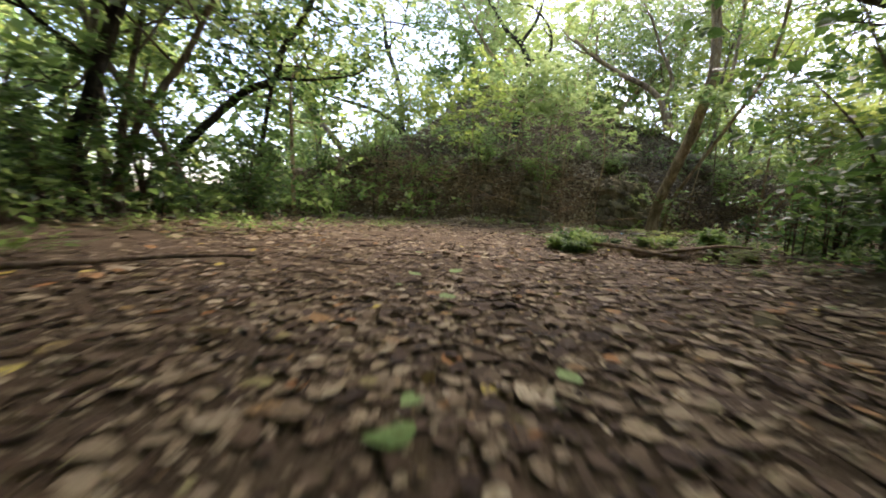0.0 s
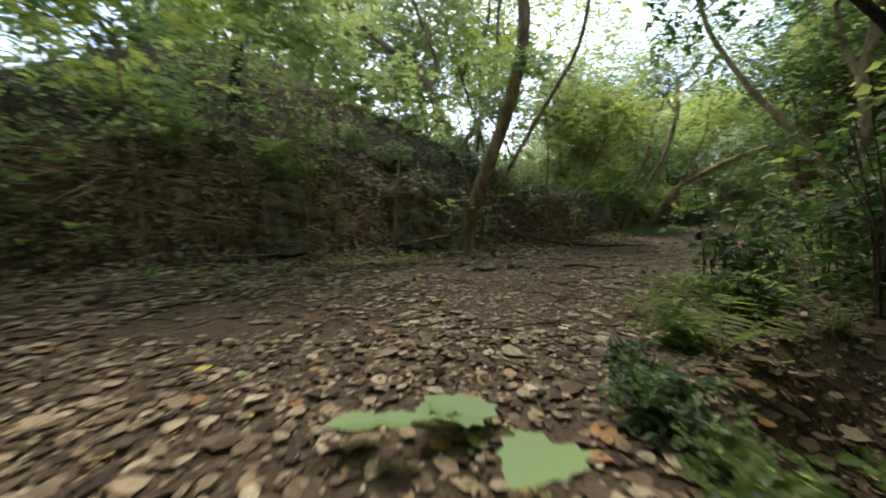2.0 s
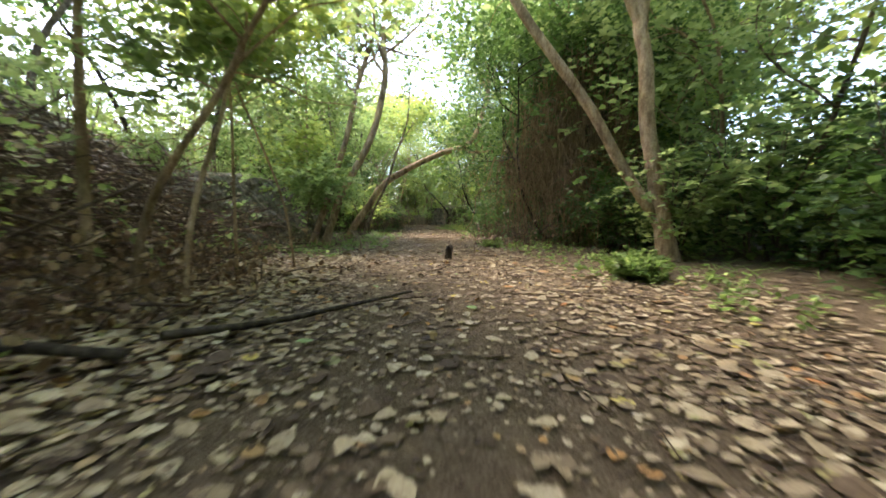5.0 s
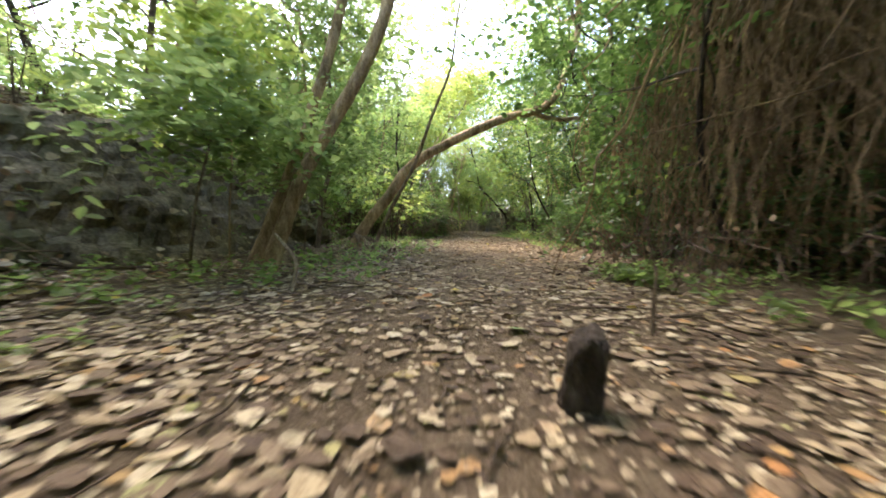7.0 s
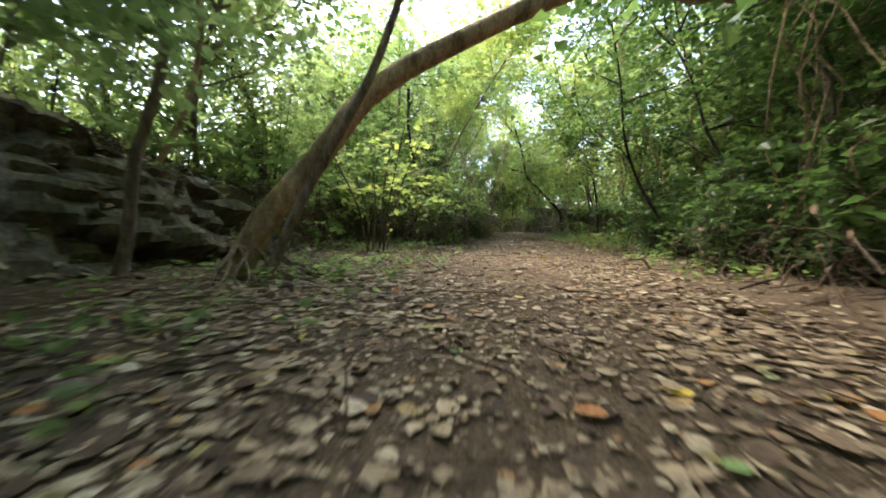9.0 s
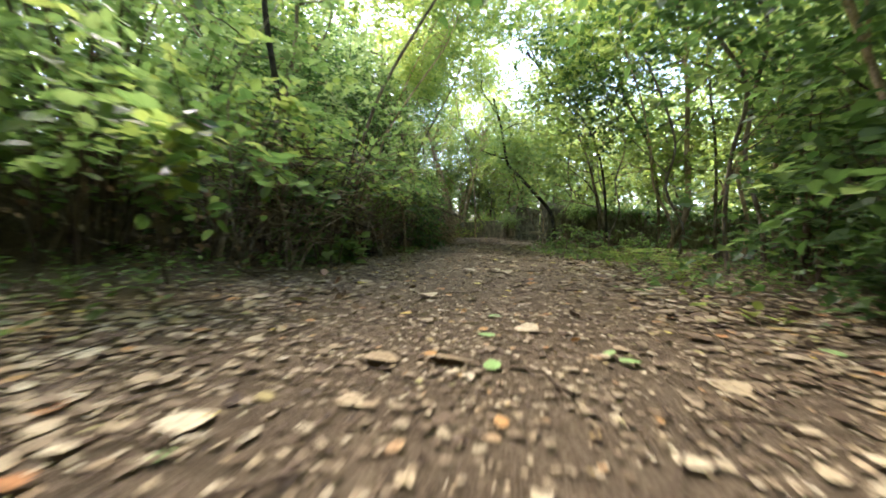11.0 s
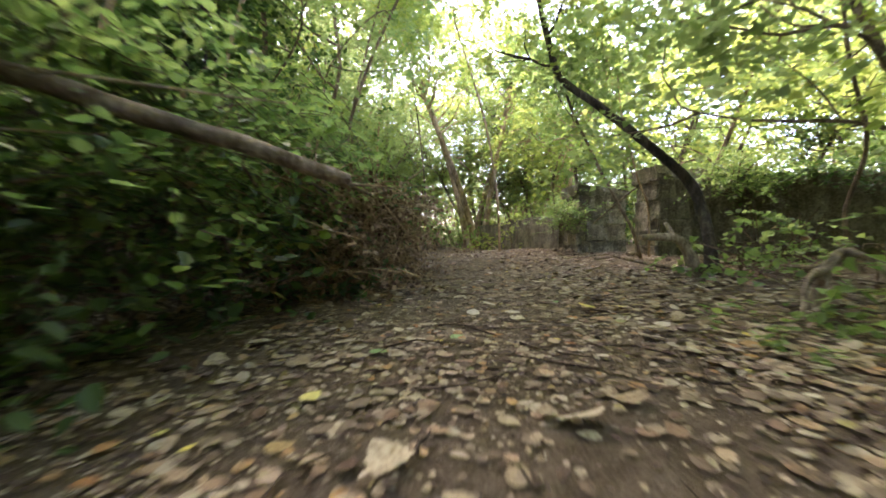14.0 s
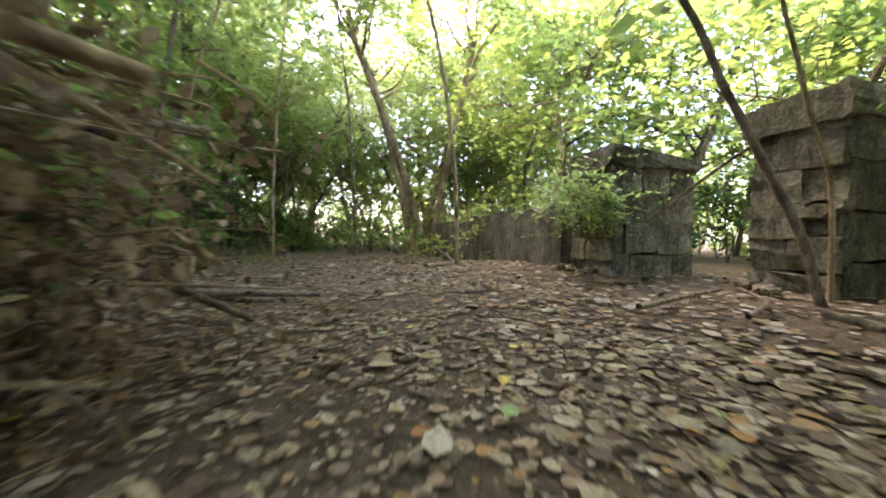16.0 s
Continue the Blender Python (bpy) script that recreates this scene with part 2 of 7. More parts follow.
def tube(acc, pts, r0, r1, sides=7, flare=0.0, knobs=0.0, rng=None, cap=True):
    """A tapering round limb along pts."""
    p = np.asarray(pts, float)
    t = np.gradient(p, axis=0)
    t /= np.linalg.norm(t, axis=1, keepdims=True) + 1e-9
    s = np.concatenate([[0], np.cumsum(np.linalg.norm(np.diff(p, axis=0), axis=1))])
    k = s / max(s[-1], 1e-6)
    r = r0 + (r1 - r0) * k
    r = r * (1 + flare * np.exp(-s / (2.2 * r0 + 1e-6)))
    ref = np.array([1.0, 0, 0]) if abs(t[0][0]) < 0.8 else np.array([0, 1.0, 0])
    ang = np.linspace(0, 2 * np.pi, sides, endpoint=False)
    rings, side = [], np.cross(t[0], ref)
    for i in range(len(p)):
        side = side - t[i] * (side @ t[i])
        side /= np.linalg.norm(side) + 1e-9
        up = np.cross(t[i], side)
        rr = r[i] * (1 + (knobs * rng.uniform(-1, 1, sides) if rng is not None and knobs else 0))
        rings.append(p[i] + np.outer(np.cos(ang) * rr, side) + np.outer(np.sin(ang) * rr, up))
    n = len(p)
    v = np.concatenate(rings)
    i, j = np.meshgrid(np.arange(n - 1), np.arange(sides), indexing="ij")
    a, b = i * sides + j, i * sides + (j + 1) % sides
    acc.add(v, np.stack([a, b, b + sides, a + sides], -1).reshape(-1, 4))
    if cap:
        acc.add(np.vstack([rings[-1], p[-1] + t[-1] * r[-1] * 0.5]), [[j, (j + 1) % sides, sides] for j in range(sides)])


KITE = (np.array([(0, 0), (0.3, 0.42), (1, 0), (-0.0 + 0.3, -0.42)]), np.array([(0, 1, 2), (0, 2, 3)]))
LOBED = (np.array([(0, 0), (-0.06, 0.26), (0.12, 0.42), (0.35, 0.36), (0.55, 0.42), (0.74, 0.22), (1, 0), (0.74, -0.24), (0.5, -0.38), (0.33, -0.35), (0.1, -0.42), (-0.05, -0.22)]), np.array([(0, 1, 2, 3, 4, 5, 6), (0, 6, 7, 8, 9, 10, 11)]))
TORN = (np.array([(0, 0), (0.2, 0.34), (0.5, 0.26), (0.78, 0.3), (1, -0.02), (0.7, -0.2), (0.45, -0.36), (0.16, -0.24)]), np.array([(0, 1, 2, 3, 4), (0, 4, 5, 6, 7)]))
OVAL = (np.array([(0, 0), (0.25, 0.3), (0.62, 0.28), (1, 0), (0.62, -0.28), (0.25, -0.3)]), np.array([(0, 1, 2, 3), (0, 3, 4, 5)]))
HEART = (np.array([(0, 0), (-0.06, 0.22), (0.12, 0.42), (0.45, 0.4), (0.75, 0.2), (1, 0), (0.75, -0.2), (0.45, -0.4), (0.12, -0.42), (-0.06, -0.22)]), np.array([(0, 1, 2, 3, 4, 5), (0, 5, 6, 7, 8, 9)]))

BROAD = (np.array([(0, 0), (0.08, 0.25), (0.32, 0.37), (0.62, 0.31), (0.86, 0.13), (1, 0.02), (0.84, -0.15), (0.6, -0.33), (0.3, -0.36), (0.07, -0.22)]), np.array([(0, 1, 2, 3, 4, 5), (0, 5, 6, 7, 8, 9)]))
HALF = [(0.0, 0.04), (-0.12, 0.2), (0.01, 0.31), (0.0, 0.46), (0.2, 0.41), (0.34, 0.52), (0.45, 0.4), (0.64, 0.4), (0.67, 0.29), (0.84, 0.2), (1.0, 0.0)]
RING = HALF + [(u, -v) for u, v in HALF[-2::-1]]
PALMATE = (np.array([(0.4, 0.0)] + RING), np.array([(0, k + 1, (k + 1) % len(RING) + 1) for k in range(len(RING))]))


def leaves(acc, at, along, normal, size, shape=KITE, fold=0.25, curl=0.0):
    """Many leaves at once: a place, the way of the midrib, the upper side and a length for each."""
    uv, faces = shape
    along = along / (np.linalg.norm(along, axis=1, keepdims=True) + 1e-9)
    side = np.cross(normal, along)
    side /= np.linalg.norm(side, axis=1, keepdims=True) + 1e-9
    up = np.cross(along, side)
    size = np.broadcast_to(np.asarray(size, float), len(at))
    curl = np.broadcast_to(np.asarray(curl, float), len(at))
    u, v = uv[:, 0][None, :], uv[:, 1][None, :]
    h = np.abs(v) * fold + curl[:, None] * (u - 0.45) ** 2
    co = at[:, None] + size[:, None, None] * (u[..., None] * along[:, None] + v[..., None] * side[:, None] + h[..., None] * up[:, None])
    k = len(uv)
    f = (np.arange(len(at)) * k)[:, None, None] + faces[None]
    acc.add(co.reshape(-1, 3), f.reshape(-1, faces.shape[1]))


def unit(a):
    return a / (np.linalg.norm(a, axis=-1, keepdims=True) + 1e-9)


def sprays(acc, centres, outward, rng, length=0.5, count=12, size=0.07, shape=KITE, droop=0.25, stems=None, flat=0.35):
    """Leafy twigs: at each centre an axis outward with leaves along both sides."""
    m = len(centres)
    if not m:
        return
    axis = unit(unit(outward) * 0.8 + rng.normal(0, 0.5, (m, 3)) * (1, 1, 0.5) - (0, 0, droop))
    ln = length * rng.uniform(0.6, 1.3, m)
    k = np.linspace(0.08, 1, count)
    pos = centres[:, None] + axis[:, None] * (ln[:, None] * k)[..., None] - np.array((0, 0, 1.0)) * (droop * 0.5 * ln[:, None] * k**2)[..., None]
    level = unit(np.cross(axis, (0, 0, 1.0)) + 1e-3)
    sign = np.where(np.arange(count) % 2, 1.0, -1.0)
    way = 0.55 * axis[:, None] + sign[None, :, None] * level[:, None] * 0.8 + rng.normal(0, 0.28, (m, count, 3))
    nor = np.array((0, 0, 1.0)) + rng.normal(0, flat, (m, count, 3))
    leaves(acc, pos.reshape(-1, 3), way.reshape(-1, 3), nor.reshape(-1, 3), (size * rng.uniform(0.6, 1.35, (m, count))).ravel(), shape)
    if stems is not None:
        for i in range(m):
            tube(stems, pos[i][[0, count // 2, count - 1]], 0.004, 0.0015, 3, cap=False)


# ---------------------------------------------------------------- the lie of the land
WAY = np.array([(-0.6, -14), (-0.2, -5), (0.05, 0), (0.15, 2), (0.7, 3.9), (1.9, 5.4), (3.5, 6.2), (5.5, 6.5), (8, 6.8), (10.7, 7.2), (13.7, 7.8), (17, 8.3), (20, 8.7), (23.9, 9.4), (27.3, 10.4), (30.1, 11.5), (32.5, 12.9), (35.2, 14.7), (38.5, 16.6), (44, 19)])
FOOT = np.array([(-16, 15), (-9, 12.5), (-4.2, 9.6), (-2, 8.7), (0.5, 8.5), (2.6, 8.6), (4.6, 8.7), (7, 8.9), (10, 9.6), (12.4, 10.9), (15, 11.4), (16.8, 12), (19.5, 12.4), (24, 13.6), (30, 16.5), (40, 24)])
FOOT_H = np.array([0.3, 0.8, 2.6, 4.5, 7.0, 8.5, 8.0, 6.5, 4.4, 3.6, 3.3, 2.7, 1.6, 1.1, 0.8, 0.5])


def to_line(line, x, y, values=None):
    """Signed distance (left of the line: positive) of points to a polyline, and a value along it."""
    x, y = np.atleast_1d(np.asarray(x, float)), np.atleast_1d(np.asarray(y, float))
    best, sign, val = np.full(x.shape, 1e9), np.ones(x.shape), np.zeros(x.shape)
    for i in range(len(line) - 1):
        a, b = line[i], line[i + 1]
        d = b - a
        k = np.clip(((x - a[0]) * d[0] + (y - a[1]) * d[1]) / (d @ d), 0, 1)
        px, py = x - a[0] - k * d[0], y - a[1] - k * d[1]
        far = np.hypot(px, py)
        near = far < best
        best = np.where(near, far, best)
        sign = np.where(near, np.sign(d[0] * py - d[1] * px), sign)
        if values is not None:
            val = np.where(near, values[i] + k * (values[i + 1] - values[i]), val)
    return best * sign, val


def wave(x, y, f, seed):
    """Smooth unevenness, a few sines of odd directions."""
    r = np.random.default_rng(seed)
    out = np.zeros(np.shape(x))
    for _ in range(6):
        a, p, k = r.uniform(0, 6.28), r.uniform(0, 6.28), f * r.uniform(0.6, 1.7)
        out = out + np.sin(k * (np.cos(a) * x + np.sin(a) * y) + p)
    return out / 6


def ease(a, b, x):
    k = np.clip((x - a) / (b - a), 0, 1)
    return k * k * (3 - 2 * k)


def land(x, y):
    """Height of the ground."""
    x, y = np.asarray(x, float), np.asarray(y, float)
    flat = np.shape(x)
    x, y = np.ravel(x), np.ravel(y)
    w, _ = to_line(WAY, x, y)
    d, top = to_line(FOOT, x, y, FOOT_H)
    z = 0.05 * wave(x, y, 0.9, 3) * ease(0.4, 3, np.abs(w)) + 0.012 * wave(x, y, 5, 4) + 0.05 * ease(1.0, 4, np.abs(w))
    z = z + 0.13 * ease(31.5, 33.5, x) * ease(14.5, 11, y)
    d2 = d + 0.3 * wave(x, y, 1.6, 5)
    rise = 0.85 * ease(0, 0.9, d2) + np.clip(d2 - 0.7, 0, 40) * 0.65 + 0.08 * np.clip(d2 - 3, 0, 8) ** 1.5
    rise = top * np.tanh(rise / np.maximum(top, 0.1))
    rise = rise * (1 + (0.16 * wave(x, y, 2.3, 6) + 0.07 * wave(x, y, 6, 7)) * (1 - 0.75 * ease(2, 5, d))) * (1 - 0.8 * ease(8, 24, d))
    z = z + np.where(d > -0.6, np.clip(rise, 0, None), 0)
    z = z - 0.5 * np.exp(-(((x - 2.7) / 0.75) ** 4 + ((y - 3.72) / 0.42) ** 4))
    return z.reshape(flat)


def land1(x, y):
    return float(land(np.array([x]), np.array([y]))[0])


def axis_steps(lo, hi, step, reach):
    inner = np.arange(lo, hi + step / 2, step)
    grow = step * 1.35 ** np.arange(1, 60)
    grow = np.cumsum(grow)
    grow = grow[grow < reach]
    return np.concatenate([lo - grow[::-1], inner, hi + grow])


gx, gy = axis_steps(-9, 44, 0.14, 600), axis_steps(-3, 19, 0.14, 600)
GX, GY = np.meshgrid(gx, gy, indexing="ij")
GZ = land(GX, GY)
acc = Acc()
i, j = np.meshgrid(np.arange(len(gx) - 1), np.arange(len(gy) - 1), indexing="ij")
q = i * len(gy) + j
acc.add(np.stack([GX, GY, GZ], -1), np.stack([q, q + len(gy), q + len(gy) + 1, q + 1], -1).reshape(-1, 4))
ground = part("ground", acc, SOIL)
tagged(ground, "dark brown forest soil with a trodden trail and a steep bank", "ground", kind="structure")



def land(x, y):
    """Height of the ground as built, between the corners of its grid."""
    x, y = np.asarray(x, float), np.asarray(y, float)
    a = np.clip(np.searchsorted(gx, x) - 1, 0, len(gx) - 2)
    b = np.clip(np.searchsorted(gy, y) - 1, 0, len(gy) - 2)
    u, v = (x - gx[a]) / (gx[a + 1] - gx[a]), (y - gy[b]) / (gy[b + 1] - gy[b])
    return (GZ[a, b] * (1 - u) + GZ[a + 1, b] * u) * (1 - v) + (GZ[a, b + 1] * (1 - u) + GZ[a + 1, b + 1] * u) * v


rng = np.random.default_rng(11)


def scatter(n, x0, x1, y0, y1, keep):
    """Random places in a box, kept where keep(x, y, distance from the trail, distance past the bank's foot) allows."""
    x, y = rng.uniform(x0, x1, n), rng.uniform(y0, y1, n)
    w, _ = to_line(WAY, x, y)
    d, _ = to_line(FOOT, x, y)
    ok = keep(x, y, w, d)
    return x[ok], y[ok]


def slope_normal(x, y):
    e = 0.05
    z = land(x, y)
    return unit(np.stack([(z - land(x + e, y)) / e, (z - land(x, y + e)) / e, np.ones_like(z)], -1)), z


# ---------------------------------------------------------------- leaf litter
SEG = np.hypot(*np.diff(WAY, axis=0).T)
RUN = np.concatenate([[0], np.cumsum(SEG)])


def along_way(n, wide, x0=-9, x1=44, side=0.0):
    """Random places along the trail, spread to both sides."""
    s = rng.uniform(RUN[1] + 2.5, RUN[-2], n)
    x, y = np.interp(s, RUN, WAY[:, 0]), np.interp(s, RUN, WAY[:, 1])
    tx, ty = np.interp(s + 0.2, RUN, WAY[:, 0]) - x, np.interp(s + 0.2, RUN, WAY[:, 1]) - y
    w = side + rng.uniform(-1, 1, n) * wide * np.sqrt(rng.uniform(0.3, 1, n))
    l = np.hypot(tx, ty) + 1e-9
    x, y = x - ty / l * w, y + tx / l * w
    w2, _ = to_line(WAY, x, y)
    d, _ = to_line(FOOT, x, y)
    return x, y, w2, d


def bare(x, w, y):
    """How much of the litter stays on the trodden middle of the trail."""
    patch = 0.5 + 0.9 * wave(x, y, 1.7, 9)
    keep = np.where(x < 2.2, 0.95, np.where(x < 18, 0.22, np.where(x < 27, 0.1, 0.5))) + patch * 0.2
    mid = np.exp(-((w / np.where(x < 18, 0.75, 1.3)) ** 4))
    return rng.uniform(size=np.shape(x)) < np.clip(1 - mid * (1 - keep), 0.12, 1)


def litter(name, label, spots, lo, hi, material, shape=BROAD, tilt=0.07, lift=0.008, curled=0.12):
    """Fallen leaves lying nearly flat, a few of them curled up."""
    x, y = spots
    nor, z = slope_normal(x, y)
    m = len(x)
    up_turned = rng.uniform(size=m) < curled
    face = unit(nor + rng.normal(0, 1, (m, 3)) * np.where(up_turned, 0.38, tilt)[:, None])
    a = rng.uniform(0, 6.283, m)
    way = np.stack([np.cos(a), np.sin(a), rng.normal(0, 0.07, m)], -1)
    acc = Acc()
    size = rng.uniform(lo, hi, m) * rng.uniform(0.75, 1.2, m)
    at = np.stack([x, y, z + 0.007 + rng.uniform(0, lift, m) + np.where(up_turned, 0.006, 0)], -1)
    leaves(acc, at, way, face, size, shape, 0.1, np.where(up_turned, rng.normal(0.25, 0.3, m), rng.normal(0.03, 0.08, m)))
    ob = part(name, acc, material, smooth=False)
    return tagged(ob, label, "leaf litter", kind="stuff")


def trail_spots(n, wide, thin=True, lim=0.6, keep=None):
    x, y, w, d = along_way(n, wide)
    ok = (d < lim) & (rng.uniform(size=n) < 0.85 + 0.6 * wave(x, y, 3.1, 51) + 0.35 * wave(x, y, 1.1, 52))
    ok &= (rng.uniform(size=n) < 0.22) | (x < 9) | (x > 20) | (w > -1.45 + 0.25 * wave(x, y, 1.5, 53))
    if thin:
        ok &= bare(x, w, y)
        ok &= (rng.uniform(size=n) < 0.62) | (x < 18.5) | (np.abs(w + 0.3 * wave(x, y, 0.9, 54)) > 1.0)
    if keep is not None:
        ok &= keep(x, y, w)
    return x[ok], y[ok]


def early(x, y, w):
    return (x < 3.6) & (y < 6.5)


def later(x, y, w):
    return ~early(x, y, w)


def cream(x, y, w):
    return (x < 20) & (rng.uniform(size=len(x)) < np.clip((x - 1.5) / 4, 0, 1) * np.where(w < -0.9, 0.55, 1))


litter("fallen_leaves", "dark brown leaves matted on the trail", trail_spots(56000, 2.6, True, 0.6, lambda x, y, w: early(x, y, w) | (rng.uniform(size=len(x)) < 0.45)), 0.03, 0.065, LITTER_DARK, TORN)
litter("fallen_leaves", "dry tan and brown leaves strewn over the trail", trail_spots(58000, 2.5, True, 0.6, lambda x, y, w: later(x, y, w) | (rng.uniform(size=len(x)) < 0.18)), 0.03, 0.068, LITTER)
litter("fallen_leaves", "dry leaves thick on the ground beside the trail", trail_spots(42000, 5.5), 0.045, 0.085, LITTER, OVAL)
litter("leaf_crumbs", "small brown crumbs of broken leaves on the soil", trail_spots(95000, 2.3, False), 0.012, 0.036, LITTER, TORN, 0.2)
litter("leaf_crumbs", "pale crumbs of dry leaves on the soil", trail_spots(34000, 2.2, False), 0.01, 0.03, CREAM, KITE, 0.2)
litter("leaf_crumbs", "dark crumbs of rotten leaves on the soil", trail_spots(45000, 2.3, False), 0.008, 0.03, LITTER_DARK, KITE, 0.25)
litter("fallen_leaves", "pale bleached leaves scattered over the trail", trail_spots(8000, 2.8), 0.035, 0.08, CREAM)
litter("fallen_leaves", "round cream-coloured leaves strewn thickly along the trail", trail_spots(25000, 3.0, True, 0.6, cream), 0.032, 0.07, CREAM, HEART)
litter("fallen_leaves", "large lobed tan leaves lying flat on the trail", trail_spots(2000, 2.8), 0.07, 0.11, LITTER, LOBED, 0.1)
lx, ly, lw, ld = along_way(560, 2.2)
lk = (lx > 19) & (ld < 0.4)
litter("fallen_leaves", "large pale lobed leaves on the bare trail", (lx[lk], ly[lk]), 0.075, 0.125, CREAM, PALMATE, 0.12, 0.012, 0.3)
litter("fallen_leaves", "small tan leaves strewn over the end of the trail", trail_spots(20000, 2.6, False, 0.6, lambda x, y, w: x > 26.5), 0.028, 0.065, LITTER)
litter("fallen_leaves", "warm brown leaves strewn over the end of the trail", trail_spots(16000, 2.8, False, 0.6, lambda x, y, w: x > 26.5), 0.03, 0.07, WITHERED)
litter("fallen_leaves", "bright yellow fallen leaves on the trail", trail_spots(420, 2.8, False), 0.04, 0.08, YELLOW)
litter("fallen_leaves", "orange brown fallen leaves on the trail", trail_spots(900, 2.8, False), 0.04, 0.08, ORANGE)
litter("fallen_leaves", "fresh green fallen leaves on the trail", trail_spots(150, 2.4, False), 0.05, 0.09, GREENFALL)
bx, by = scatter(110000, -5, 20, 7.6, 17, lambda x, y, w, d: (d > -0.5) & (d < 6 + rng.normal(size=x.shape)) & (rng.uniform(size=x.shape) < np.where(d < 2.5, 0.7, 0.4) + 0.45 * wave(x, y, 2.0, 41)))
litter("fallen_leaves", "pale leaves caught on the slope of the bank", (bx[::3], by[::3]), 0.05, 0.09, PALE, HEART, 0.3, 0.04)
litter("fallen_leaves", "dry brown leaves lying on the bank", (bx, by), 0.045, 0.09, LITTER, OVAL, 0.3, 0.04)
gx2, gy2 = scatter(2600, 2.3, 3.9, 8.0, 10.2, lambda x, y, w, d: d > -0.6)
litter("fallen_leaves", "cream leaves filling a gully in the bank", (gx2, gy2), 0.045, 0.085, CREAM, HEART, 0.25, 0.04)
ex, ey = scatter(3400, 29.5, 36, 7.5, 14, lambda x, y, w, d: w < -0.9)
fx, fy = scatter(9000, 4.6, 10.5, 6.8, 10.2, lambda x, y, w, d: (w > 0.9) & (w < 3.0) & (d < 0.9))
litter("fallen_leaves", "cream leaves drifted against the foot of the bank", (fx[::2], fy[::2]), 0.04, 0.075, CREAM, HEART, 0.25, 0.05)
litter("fallen_leaves", "brown leaves drifted against the foot of the bank", (fx[1::2], fy[1::2]), 0.04, 0.08, LITTER, BROAD, 0.25, 0.05)
litter("fallen_leaves", "tan leaves lying before the stone piers", (ex, ey), 0.04, 0.09, LITTER)
litter("fallen_leaves", "pale leaves lying before the stone piers", (ex[::4] + 0.03, ey[::4]), 0.05, 0.1, PALE)
rx, ry = scatter(7000, 21, 32, 6.0, 10.5, lambda x, y, w, d: (w < -1.0) & (w > -3.2))
litter("fallen_leaves", "large dry leaves drifted along the foot of the wall", (rx, ry), 0.05, 0.1, LITTER, BROAD, 0.14, 0.02, 0.25)
litter("fallen_leaves", "large bleached leaves drifted along the foot of the wall", (rx[::4] + 0.05, ry[::4]), 0.05, 0.1, CREAM, BROAD, 0.14, 0.02, 0.25)
ax, ay = scatter(22000, -5, 3, 3, 9, lambda x, y, w, d: (w > 1.8) & (d < 0.4))
litter("fallen_leaves", "dry leaves on the open ground below the bank", (ax, ay), 0.045, 0.085, LITTER)


def twig_litter(name, label, n, keep, box, material=TWIG, lo=0.12, hi=0.5, thick=0.005):
    x, y = scatter(n, *box, keep)
    acc = Acc()
    a = rng.uniform(0, 6.283, len(x))
    ln = rng.uniform(lo, hi, len(x))
    for px, py, b, l in zip(x, y, a, ln):
        k = np.linspace(-0.5, 0.5, 4) * l
        bend = rng.normal(0, 0.06, 4) * l
        ex, ey = px + np.cos(b) * k - np.sin(b) * bend, py + np.sin(b) * k + np.cos(b) * bend
        ez = land(ex, ey) + 0.012 + np.abs(rng.normal(0, 0.012, 4))
        tube(acc, np.stack([ex, ey, ez], -1), thick * rng.uniform(0.6, 1.6), thick * 0.4, 4)
    ob = part(name, acc, material)
    return tagged(ob, label, "twigs", kind="stuff")


twig_litter("twigs", "thin dry twigs lying among the leaves", 3000, lambda x, y, w, d: (np.abs(w) < 4) & (d < 1), (-5, 38, -2, 16))
twig_litter("twigs", "dry sticks and roots strewn over the bank", 4200, lambda x, y, w, d: (d > 0.1) & (d < 5.5), (-5, 21, 8, 17), TWIG, 0.3, 1.1, 0.009)


twig_litter("twigs", "pale bleached sticks scattered over the bank", 1500, lambda x, y, w, d: (d > 0.0) & (d < 4), (-5, 21, 8, 16), DEADWOOD, 0.3, 1.3, 0.01)


twig_litter("twigs", "pale sticks strewn along the foot of the bank", 520, lambda x, y, w, d: (d > -1.0) & (d < 0.8), (-3, 9, 7.4, 10), DEADWOOD, 0.25, 1.1, 0.009)


# ---------------------------------------------------------------- trees
def crown(name, tips, outward, rng, per, length, count, size, material, parent, origin, shape=KITE, spread=0.45, droop=0.25, label=""):
    """Leaf sprays round the tips of the branches."""
    acc = Acc()
    c = np.repeat(np.asarray(tips), per, 0) + rng.normal(0, spread, (len(tips) * per, 3)) * (1, 1, 0.55)
    if tuple(origin) != (0, 0, 0):
        w, _ = to_line(WAY, c[:, 0], c[:, 1])
        c[:, 2] = np.where((np.abs(w) < 1.5) & (c[:, 2] < 2.3), 2.4 + 0.3 * np.abs(w), c[:, 2])
    o = np.repeat(np.asarray(outward), per, 0) * 0.5 + rng.normal(0, 0.6, (len(tips) * per, 3)) * (1, 1, 0.4)
    sprays(acc, c, o, rng, length, count, size, shape, droop)
    return part(name, acc, material, parent, label, origin, smooth=False)


